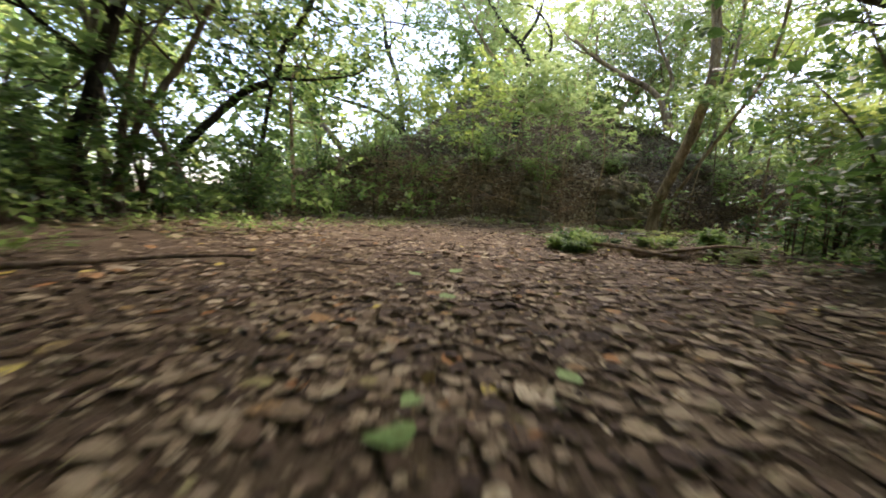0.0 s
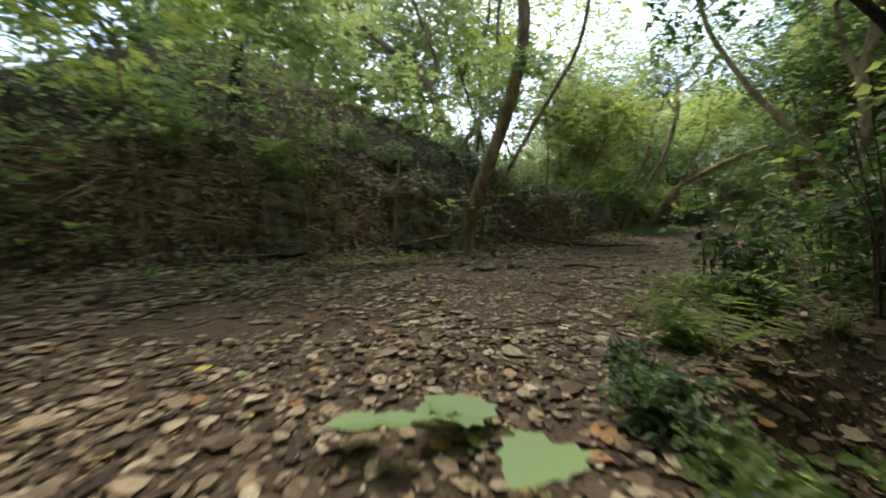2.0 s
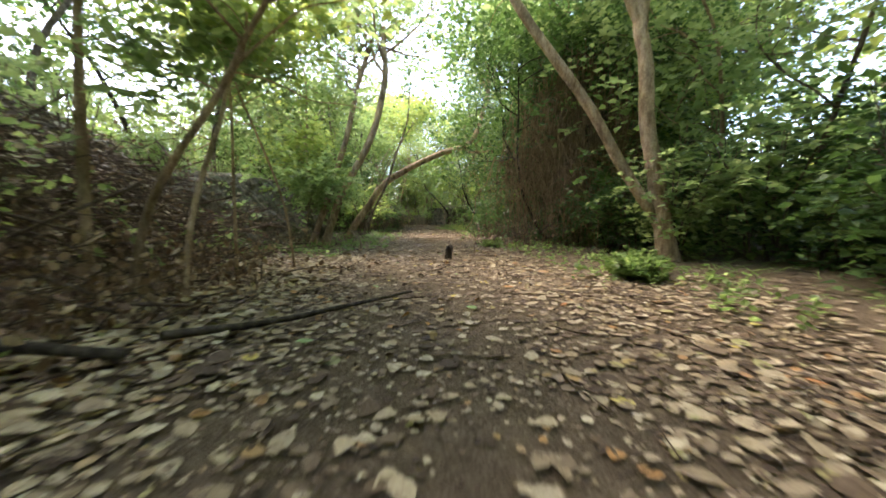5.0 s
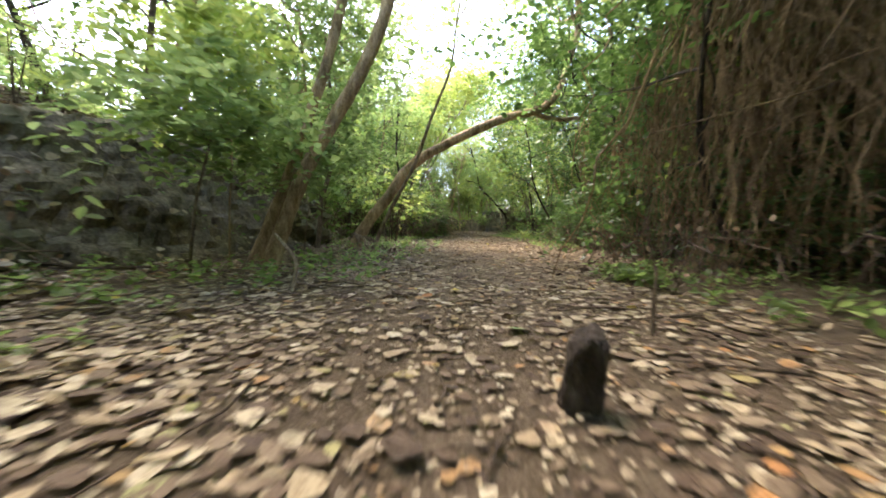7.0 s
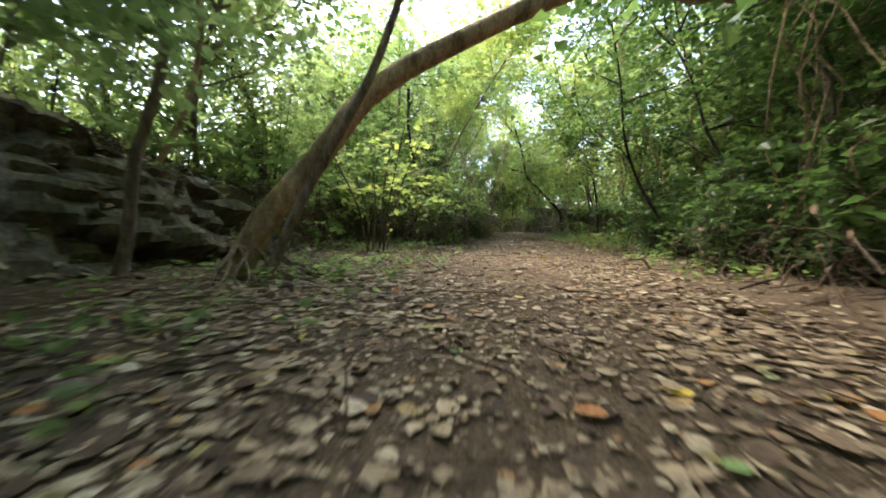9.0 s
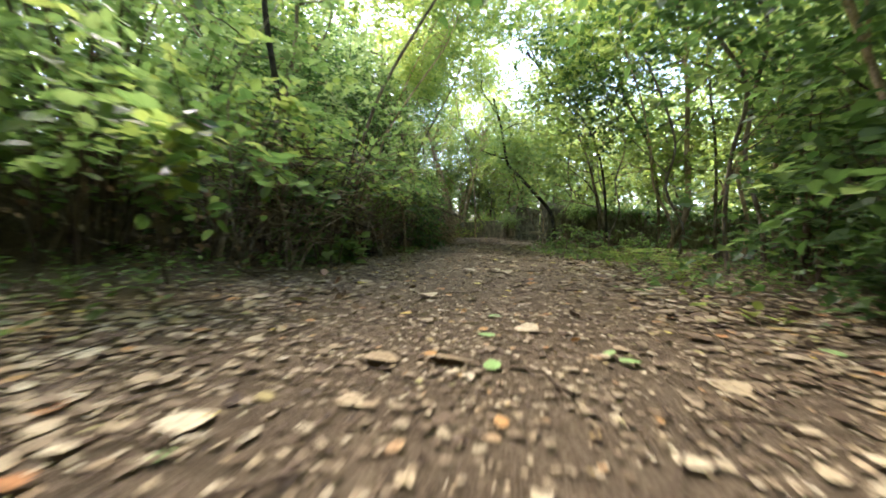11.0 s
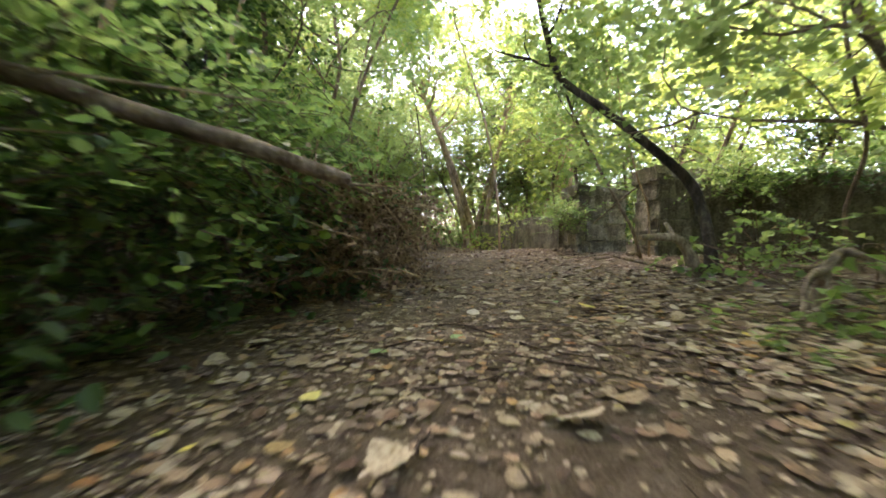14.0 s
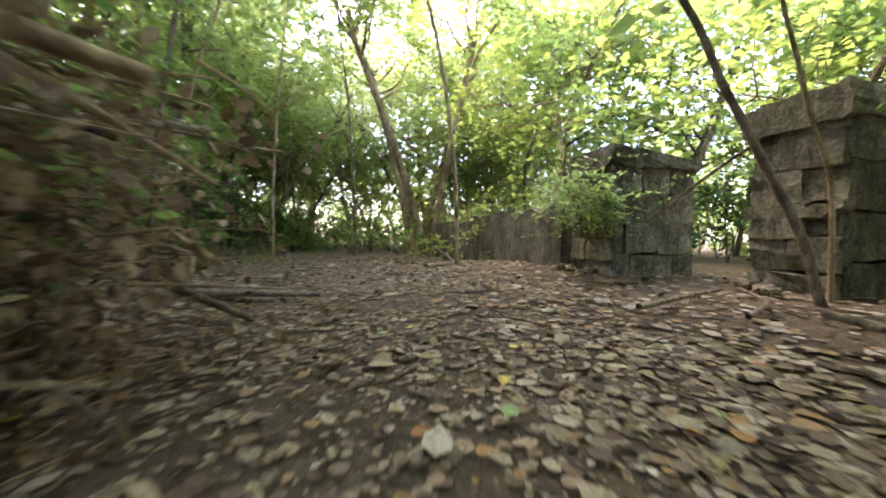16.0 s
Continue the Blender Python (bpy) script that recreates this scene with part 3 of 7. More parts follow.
def branch_out(acc, start, way, length, r, rng, level, tips, outs, lift=0.35, sides=5):
    """A limb that bends upward and forks; its ends are kept in tips."""
    n = 5
    p, d = [np.asarray(start, float)], unit(np.asarray(way, float))
    for _ in range(n):
        d = unit(d + rng.normal(0, 0.22, 3) + (0, 0, lift * 0.25))
        p.append(p[-1] + d * length / n)
    tube(acc, spline(p, 2), r, max(r * 0.35, 0.004), sides)
    if level <= 0:
        tips.append(p[-1]), outs.append(d)
        tips.append(p[-3]), outs.append(d)
        return
    for i in range(3):
        k = int(rng.integers(2, n + 1))
        side = unit(np.cross(d, rng.normal(0, 1, 3)))
        branch_out(acc, p[k], d * 0.7 + side * 0.8 + (0, 0, 0.1), length * rng.uniform(0.5, 0.75), r * 0.5, rng, level - 1, tips, outs, lift, 4)
    tips.append(p[-1]), outs.append(d)


def tree(label, trunk, r0, r1, seed, limbs=(), branches=5, reach=1.8, bark=None, leaf=None, per=7, length=0.45, count=12, size=0.075, shape=KITE, spread=0.4, low=0.5, extra=1.5, flare=0.5, name="tree", group="", droop=0.25, sides=9, level=1, bare=False):
    """A tree along given trunk points, with given limbs, random boughs above, and a crown."""
    r = np.random.default_rng(seed)
    bark, leaf = bark or BARK, leaf or LEAF_MID
    p = [np.asarray(q, float) for q in trunk]
    z0 = land1(p[0][0], p[0][1])
    if abs(p[0][2] - z0) < 0.6:
        p[0][2] = z0 - 0.06
    if extra:
        d = unit(p[-1] - p[-2])
        for _ in range(3):
            d = unit(d + r.normal(0, 0.12, 3) + (0, 0, 0.15))
            p.append(p[-1] + d * extra / 3)
    base = tuple(p[0])
    ob = thing(name, base, label, "tree", group)
    acc = Acc()
    curve = spline(p, 6)
    tube(acc, curve, r0, r1, sides, flare, 0.07, r)
    part("trunk", acc, bark, ob, "", base)
    tips, outs = [], []
    for pts, a, b in limbs:
        la = Acc()
        lc = spline(pts, 5)
        tube(la, lc, a, b, 7, 0.15, 0.05, r)
        d = unit(lc[-1] - lc[-4])
        branch_out(la, lc[-1], d, reach * 0.6, b, r, level, tips, outs)
        branch_out(la, lc[len(lc) // 2], unit(d + r.normal(0, 0.6, 3)), reach * 0.5, b * 0.7, r, 0, tips, outs)
        part("limb", la, bark, ob, "", base)
    for i in range(branches):
        ba = Acc()
        k = low + (1 - low) * (i + r.uniform(0.2, 0.8)) / branches
        q = curve[min(int(k * (len(curve) - 1)), len(curve) - 1)]
        a = r.uniform(0, 6.283)
        way = (math.cos(a), math.sin(a), r.uniform(0.2, 0.9))
        branch_out(ba, q, way, reach * r.uniform(0.6, 1.1), (r0 + (r1 - r0) * k) * 0.5, r, level, tips, outs)
        part("bough", ba, bark, ob, "", base)
    tips.append(curve[-1]), outs.append(np.array((0, 0, 1.0)))
    if not bare:
        crown("crown", tips, outs, r, per, length, count, size, leaf, ob, base, shape, spread, droop)
    return ob


def up(pts, *more):
    return list(pts) + list(more)

# trees on and round the bank, along the first bend
tree("dark forked tree with bare crooked limbs on top of the bank", [(2.0, 12.1, 2.45), (2.07, 12.2, 3.29), (2.18, 12.28, 4.04), (2.19, 12.33, 4.55), (2.33, 12.38, 5.11)], 0.12, 0.1, 1,
     [([(2.33, 12.38, 5.11), (2.05, 12.47, 5.72), (1.59, 12.56, 6.12), (1.14, 12.68, 6.85)], 0.09, 0.05), ([(2.05, 12.47, 5.72), (2.5, 12.51, 6.41), (2.73, 12.56, 7.2)], 0.06, 0.03), ([(2.33, 12.38, 5.11), (2.95, 12.36, 5.42), (2.98, 12.43, 6.09), (2.67, 12.5, 6.6)], 0.06, 0.03)], 0, 1.8, BARK_DARK, LEAF_FINE, 5, extra=0)
tree("pale twisted tree with spreading branches near the top of the bank", [(6.5, 11.4, 3.0), (6.25, 11.48, 3.77), (5.8, 11.57, 4.24), (5.06, 11.68, 4.61), (4.23, 11.81, 5.14)], 0.1, 0.05, 2,
     [([(6.25, 11.48, 3.77), (6.52, 11.53, 4.43), (6.16, 11.67, 5.38), (5.81, 11.8, 6.34)], 0.07, 0.03)], 4, 1.6, BARK_PALE, LEAF_FINE, 6, extra=0.8)
tree("dark leaning tree with two crooked limbs on the bank", [(-1.15, 13.93, 1.6), (-1.6, 14.05, 2.47), (-1.93, 14.15, 3.13), (-2.0, 14.25, 3.99), (-2.23, 14.4, 5.13), (-2.69, 14.57, 6.27)], 0.15, 0.06, 3,
     [([(-1.93, 14.15, 3.13), (-2.8, 14.3, 3.76), (-3.77, 14.42, 4.07), (-4.94, 14.56, 4.4), (-6.11, 14.68, 4.58)], 0.09, 0.035)], 5, 2.0, BARK_DARK, LEAF_FINE, 7)
tree("slender leaning tree on the end of the bank", [(-4.0, 15.7, 1.3), (-5.19, 15.95, 3.1), (-6.39, 16.21, 4.45), (-7.28, 16.38, 5.27), (-7.73, 16.5, 6.0)], 0.15, 0.06, 4, (), 5, 2.0, BARK, LEAF_FINE, 8)
tree("dark kinked tree leaning over the trail", [(-6.17, 6.96, -0.1), (-5.94, 7.03, 0.37), (-5.51, 7.11, 1.0), (-4.87, 7.21, 1.69), (-4.13, 7.3, 2.39), (-3.51, 7.35, 2.72), (-3.4, 7.42, 3.26), (-2.99, 7.51, 3.95)], 0.1, 0.05, 5,
     [([(-3.51, 7.35, 2.72), (-3.0, 7.5, 2.75), (-2.3, 7.7, 2.9)], 0.035, 0.02)], 5, 1.6, BARK_DARK, LEAF_FINE, 7, low=0.7)
tree("tall grey tree with a slightly bent trunk", [(-4.1, 4.0, 0.0), (-4.19, 4.02, 0.28), (-4.29, 4.1, 0.92), (-4.15, 4.15, 1.32), (-4.02, 4.22, 1.9), (-3.83, 4.31, 2.62), (-3.7, 4.4, 3.6)], 0.095, 0.05, 6, (), 8, 1.7, BARK_DARK, LEAF_FINE, 8, low=0.4)
tree("thin grey tree standing beside a thicker one", [(-4.35, 4.5, 0.0), (-4.25, 4.5, 0.36), (-4.1, 4.55, 0.83), (-3.8, 4.6, 1.46), (-3.4, 4.7, 2.08), (-3.05, 4.8, 2.9)], 0.055, 0.03, 7, (), 6, 1.4, BARK, LEAF_FINE, 7, low=0.45)
tree("smooth tan tree leaning from the foot of the bank", [(4.7, 8.42, 0.0), (4.74, 8.34, 0.5), (4.81, 8.2, 1.03), (4.9, 7.98, 1.6), (5.0, 7.78, 2.2), (5.08, 7.64, 2.8), (5.12, 7.58, 3.3), (5.1, 7.6, 4.0), (4.95, 7.65, 5.0)], 0.115, 0.07, 8, (), 6, 1.9, BARK_PALE, LEAF_MID, 8, low=0.72, flare=0.35, sides=12)
tree("thin tan tree leaning beside a thicker trunk", [(4.92, 8.35, 0.05), (4.98, 8.2, 0.73), (5.2, 7.85, 1.45), (5.5, 7.45, 2.3), (5.75, 7.1, 3.05), (5.8, 6.95, 3.7)], 0.038, 0.025, 9, (), 5, 1.4, BARK_PALE, LEAF_MID, 7, low=0.7)
tree("pale leaning sapling on the bank", [(6.48, 11.19, 1.5), (6.9, 10.77, 2.58), (7.18, 10.51, 3.26), (7.39, 10.36, 4.12), (7.49, 10.36, 5.11)], 0.07, 0.03, 10, (), 5, 1.4, BARK_PALE, LEAF_MID, 7, low=0.5)
tree("thin straight tree on the bank", [(7.9, 11.6, 2.2), (8.0, 11.5, 3.4), (7.9, 11.4, 4.6), (8.1, 11.3, 5.8)], 0.06, 0.03, 12, (), 6, 1.5, BARK, LEAF_FINE, 8, low=0.35)
tree("dark tree with a limb reaching over the trail", [(6.6, 3.3, 0.0), (6.5, 3.5, 1.1), (6.2, 4.0, 2.1), (5.7, 4.5, 2.8), (5.0, 4.85, 3.2), (4.3, 4.95, 3.5), (3.6, 5.0, 3.8)], 0.055, 0.03, 13, (), 7, 1.5, BARK_DARK, LEAF_DARK, 8, size=0.09, low=0.35)
vine_tree = tree("tall pale forked tree draped with hanging brown vines", [(10.16, 4.19, 0.1), (10.2, 4.36, 1.0), (10.24, 4.48, 1.74), (10.3, 4.5, 2.47), (10.33, 4.57, 2.92), (10.39, 4.49, 3.54), (10.46, 4.41, 4.3)], 0.105, 0.06, 14,
     [([(10.33, 4.57, 2.92), (10.34, 4.73, 3.29), (10.36, 4.89, 3.87), (10.39, 4.98, 4.6)], 0.065, 0.045)], 8, 2.1, BARK_PALE, LEAF_DARK, 10, size=0.09, low=0.65)
tree("pale tree leaning far over the trail", [(10.3, 4.1, 0.1), (10.2, 4.32, 0.5), (10.16, 4.76, 1.17), (10.16, 5.21, 1.95), (10.14, 5.87, 2.85), (10.14, 6.36, 3.64), (10.14, 6.75, 4.4)], 0.07, 0.045, 15, (), 6, 1.7, BARK_PALE, LEAF_DARK, 8, low=0.7)
tree("twin-stemmed brown tree leaning beside the trail", [(12.95, 9.8, -0.05), (13.1, 9.73, 0.4), (13.26, 9.54, 1.07), (13.4, 9.3, 1.6), (13.52, 9.06, 2.1), (13.66, 8.85, 2.7), (13.8, 8.7, 3.5)], 0.085, 0.06, 16, (), 6, 1.8, BARK_PALE, LEAF_FINE, 8, low=0.75, flare=0.35, sides=11)
tree("brown tree leaning close beside its neighbour", [(13.2, 10.2, -0.02), (13.35, 10.1, 0.45), (13.5, 9.92, 1.09), (13.6, 9.74, 1.75), (13.7, 9.56, 2.4), (13.8, 9.4, 3.2)], 0.075, 0.05, 17, (), 6, 1.7, BARK_PALE, LEAF_FINE, 8, low=0.7, flare=0.35)
tree("thick brown tree leaning low across the trail from spreading roots", [(15.85, 10.4, 0.05), (16.0, 10.15, 0.5), (16.25, 9.85, 1.0), (16.6, 9.5, 1.65), (17.1, 8.7, 2.25), (17.6, 7.8, 2.75), (18.1, 7.25, 3.0), (18.55, 6.85, 3.35), (18.85, 6.6, 3.9), (19.0, 6.45, 4.5)], 0.105, 0.07, 18,
     [([(18.1, 7.25, 3.0), (18.5, 6.85, 2.95), (18.85, 6.3, 3.02), (19.2, 5.7, 3.3)], 0.06, 0.03)], 5, 1.8, BARK_PALE, LEAF_MID, 8, low=0.85, flare=0.35, sides=12)
tree("thin bare sapling leaning against a thicker trunk", [(15.75, 9.95, 0.05), (15.95, 9.7, 0.7), (16.2, 9.3, 1.6), (16.4, 9.05, 2.5), (16.7, 8.8, 3.4)], 0.04, 0.018, 19, (), 3, 1.0, BARK, LEAF_MID, 5, low=0.75, flare=0.1)
tree("slender brown sapling beside the trail", [(15.25, 10.75, 0.0), (15.33, 10.74, 0.37), (15.38, 10.74, 0.85), (15.44, 10.67, 1.18), (15.5, 10.59, 1.6), (15.53, 10.59, 2.3)], 0.045, 0.02, 20, (), 5, 1.1, BARK, LEAF_FINE, 7, low=0.5, flare=0.2)
# trees by the ruined wall
tree("dark tree bending in an arch over the trail", [(31.21, 8.85, 0.0), (31.4, 8.84, 0.4), (31.62, 8.88, 0.82), (31.8, 9.03, 1.26), (31.88, 9.6, 1.9), (31.95, 10.15, 2.46), (32.06, 10.52, 2.82), (32.22, 10.68, 3.16), (32.25, 10.85, 3.9)], 0.068, 0.04, 23, (), 5, 1.6, BARK_DARK, LEAF_YELLOW, 7, low=0.6, sides=11)
tree("slender bent tree growing in front of a stone pier", [(33.05, 9.42, 0.15), (33.06, 9.55, 0.6), (33.04, 9.73, 0.98), (33.02, 9.93, 1.4), (33.0, 10.05, 1.63), (32.98, 10.2, 2.0)], 0.03, 0.02, 24, (), 5, 1.3, BARK, LEAF_MID, 7, low=0.75, flare=0.4)
tree("thin pale stem growing in front of a stone pier", [(33.2, 9.3, 0.15), (33.22, 9.3, 0.68), (33.24, 9.32, 1.04), (33.2, 9.45, 1.4), (33.18, 9.55, 1.8)], 0.018, 0.012, 25, (), 4, 1.1, BARK_PALE, LEAF_MID, 6, low=0.7, flare=0.3)
tree("tall tree with a sweeping trunk near the wall", [(31.07, 5.81, 0.1), (31.08, 5.91, 1.46), (31.05, 6.05, 2.36), (30.98, 6.32, 3.25), (30.8, 6.83, 4.14), (30.69, 7.14, 4.73)], 0.045, 0.03, 26, (), 9, 1.8, BARK, LEAF_MID, 8, low=0.35)
tree("dark forked tree near the wall", [(30.44, 7.28, 0.05), (30.43, 7.45, 1.7), (30.39, 7.64, 2.7), (30.31, 7.91, 3.39), (30.17, 8.31, 3.98), (29.94, 8.89, 4.56)], 0.04, 0.025, 27,
     [([(30.31, 7.91, 3.39), (30.44, 7.65, 3.8), (30.57, 7.4, 4.42)], 0.03, 0.02)], 8, 1.7, BARK_DARK, LEAF_MID, 8, low=0.4)
for k, (dx, dy, tx, ty) in enumerate([(0, 0, -1.6, 0.8), (0.3, -0.2, -0.5, -0.9), (-0.2, 0.3, 0.4, 1.2), (0.4, 0.3, 1.6, -0.6)]):
    tree("grey stem of a spreading many-stemmed tree", [(41.5 + dx, 15.2 + dy, 0), (41.5 + dx + 0.3 * tx, 15.2 + dy + 0.3 * ty, 1.6), (41.5 + dx + 0.75 * tx, 15.2 + dy + 0.75 * ty, 3.4), (41.5 + dx + 1.3 * tx, 15.2 + dy + 1.3 * ty, 5.2)], 0.16, 0.07, 28 + k, (), 6, 2.4, BARK_PALE, LEAF_YELLOW, 8, low=0.5, size=0.09, group="stems of the spreading tree")

# slender leafy trees before the wall
for k, (x, y, tx, ty, h, rr, leaf) in enumerate([(26.2, 6.6, 0.3, 0.6, 4.2, 0.035, LEAF_YELLOW), (28.5, 6.2, 0.4, 0.8, 5.0, 0.045, LEAF_YELLOW), (25.0, 5.8, 0.5, 0.7, 5.0, 0.045, LEAF_MID), (24.2, 6.5, -0.2, 0.5, 4.4, 0.035, LEAF_DARK), (27.0, 5.3, 0.2, 0.3, 5.5, 0.05, LEAF_MID), (29.2, 5.0, 0.4, 0.2, 5.6, 0.05, LEAF_YELLOW), (31.9, 7.3, -0.3, 0.6, 4.6, 0.035, LEAF_YELLOW), (23.0, 5.4, 0.4, 0.4, 5.2, 0.05, LEAF_DARK), (28.0, 8.44, -0.06, 0.02, 2.6, 0.018, LEAF_YELLOW), (26.6, 7.6, 0.1, 0.1, 3.0, 0.02, LEAF_DARK), (22.0, 6.3, 0.5, 0.7, 4.6, 0.04, LEAF_MID)]):
    bend = np.random.default_rng(900 + k).normal(0, 0.13 * min(1.0, h / 4), (5, 2))
    stem = [(x, y, land1(x, y)), (x + 0.1 * tx + bend[0, 0], y + 0.05 * ty + bend[0, 1], 0.15 * h), (x + 0.25 * tx + bend[1, 0], y + 0.2 * ty + bend[1, 1], 0.33 * h), (x + 0.5 * tx + bend[2, 0], y + 0.4 * ty + bend[2, 1], 0.52 * h), (x + 0.8 * tx + bend[3, 0], y + 0.8 * ty + bend[3, 1], 0.75 * h), (x + tx + bend[4, 0], y + 1.4 * ty, h)]
    tree("slender leafy tree with crooked stems before the wall", stem, rr * 0.75, rr * 0.4, 40 + k, (), 8 if h > 3 else 4, 1.5 if h > 3 else 0.5, (BARK, BARK_PALE, BARK)[k % 3], leaf, 6, size=0.1, low=0.26 if h > 3 else 0.5, flare=0.2, group="slender trees before the wall", shape=OVAL, count=9)

# leafy trees leaning over the last stretch
for k, (x, y, tx, ty, h) in enumerate([(24.3, 12.2, 0.7, -1.5, 4.8), (27.6, 13.9, 1.2, -1.7, 5.4), (31.6, 14.6, 0.6, -1.6, 5.6), (35.9, 12.6, -0.5, 1.0, 6.0), (29.6, 7.6, 0.2, 1.7, 5.0), (34.6, 17.2, 0.6, -1.2, 6.0), (33.4, 15.9, 0.5, -1.0, 6.5), (37.6, 17.8, -0.3, -0.8, 7.0), (39.5, 16.6, -0.6, 0.4, 7.5), (29.2, 14.6, 1.0, -1.2, 6.2)]):
    g = land1(x, y)
    tree("slender tree leaning over the trail with a yellow-green crown", [(x, y, g), (x + 0.1 * tx, y + 0.05 * ty, g + 0.25 * h), (x + 0.4 * tx, y + 0.35 * ty, g + 0.6 * h), (x + tx, y + ty, g + h)], 0.034, 0.02, 90 + k, (), 8, 1.9, BARK_PALE if k % 2 else BARK, LEAF_YELLOW, 13, size=0.095, low=0.5, flare=0.3, shape=OVAL, count=10, group="trees leaning over the trail")

# hanging vines behind the forked tree
VINE = bark_material("brown_vine", (0.13, 0.085, 0.045), (0.25, 0.175, 0.1), (0.4, 0.3, 0.18), 16)
acc = Acc()
r = np.random.default_rng(71)
for _ in range(520):
    x, y = r.uniform(12.4, 15.0), r.normal(4.55, 0.62)
    top = 3.7 - 0.9 * abs(y - 4.55) ** 1.4 + r.normal(0, 0.25)
    z0 = max(0.0, r.uniform(-0.6, 2.0))
    k = np.linspace(0, 1, 8)
    sway = np.cumsum(r.normal(0, 0.07, (8, 2)), 0)
    tube(acc, np.stack([x + sway[:, 0], y + sway[:, 1] + 0.2 * k, top + (z0 - top) * k], -1), r.uniform(0.004, 0.015), 0.004, 4, cap=False)
for _ in range(60):
    x, y, z = r.uniform(12.4, 15.0), r.normal(4.55, 0.6), r.uniform(1.2, 3.6)
    p = np.array([x, y, z]) + np.cumsum(np.vstack([(0, 0, 0), r.normal(0, 0.25, (5, 3)) * (1, 1.4, 0.8)]), 0)
    tube(acc, spline(p, 3), 0.012, 0.006, 4, cap=False)
tagged(part("vine_curtain", acc, VINE, vine_tree, "tangled brown hanging vines", tuple(vine_tree.location)), kind="stuff")


acc = Acc()
q = np.array((13.2, 4.6, 4.1)) + r.normal(0, 1, (1500, 3)) * (1.1, 1.15, 0.5)
sprays(acc, q, r.normal(0, 1, (1500, 3)), r, 0.4, 10, 0.075, OVAL, 0.5)
q = np.array((14.0, 2.3, 4.7)) + r.normal(0, 1, (900, 3)) * (1.2, 1.3, 0.5)
sprays(acc, q, r.normal(0, 1, (900, 3)), r, 0.4, 10, 0.08, OVAL, 0.5)
tagged(part("ivy_crown", acc, LEAF_DARK, vine_tree, "dense dark ivy over the vines", tuple(vine_tree.location), False), kind="stuff")


# brown vines and dead stems hanging in the thicket beside the middle stretch
acc = Acc()
r = np.random.default_rng(74)
for _ in range(230):
    x = r.uniform(11.8, 17.5)
    y = np.interp(x, WAY[:, 0], WAY[:, 1]) - r.uniform(2.0, 3.3)
    z1, z0 = r.uniform(1.2, 3.2), r.uniform(0.0, 0.9)
    k = np.linspace(0, 1, 6)
    tube(acc, np.stack([x + r.normal(0, 0.09, 6) + r.normal(0, 0.5) * k, y + r.normal(0, 0.09, 6) - r.uniform(0, 0.4) * k, z1 + (z0 - z1) * k], -1), r.uniform(0.004, 0.013), 0.004, 4)
tagged(part("hanging_vines", acc, VINE), "brown vines and dead stems hanging in the thicket", "vines", kind="stuff")


# ---------------------------------------------------------------- woods further off
def backdrop_tree(seed, tall, lean, leaf, bark, size, per, boughs=8, level=1, wide=0.24, low=0.3):
    r = np.random.default_rng(seed)
    p, q = [(0, 0, -0.2)], np.array([0.0, 0, -0.2])
    d = unit(np.array([lean * r.normal(), lean * r.normal(), 1.0]))
    for _ in range(5):
        d = unit(d + r.normal(0, 0.16, 3) * (1, 1, 0.2))
        q = q + d * tall / 5
        p.append(tuple(q))
    ob = thing("tree", (0, 0, 0), "slender forest tree with a leafy crown", "tree", "forest trees")
    acc, tips, outs = Acc(), [], []
    c = spline(p, 3)
    r0 = tall * r.uniform(0.008, 0.013)
    tube(acc, c, r0, r0 * 0.35, 6, 0.4, 0.06, r)
    for i in range(boughs):
        k = low + (1 - low) * (i + r.uniform(0, 1)) / boughs
        a = r.uniform(0, 6.283)
        branch_out(acc, c[min(int(k * len(c)), len(c) - 1)], (math.cos(a), math.sin(a), r.uniform(0.1, 0.7)), tall * wide * r.uniform(0.7, 1.25), r0 * 0.45, r, level, tips, outs, 0.3, 3)
    part("trunk", acc, bark, ob)
    crown("crown", tips, outs, r, per, 0.7, 8, size, leaf, ob, (0, 0, 0), KITE, 0.5)
    return ob


def clearing(x, y):
    """The open sky beyond the end of the bank."""
    a, far = math.degrees(math.atan2(y - 1, x)), math.hypot(x, y - 1)
    return far > 15 and 120 < a < 136


def sky_gap(x, y):
    """The open sky over the low shrubs past the vine tree."""
    a, far = math.degrees(math.atan2(y - 6.4, x - 4.6)), math.hypot(x - 4.6, y - 6.4)
    return far > 2.5 and -48 < a < -33


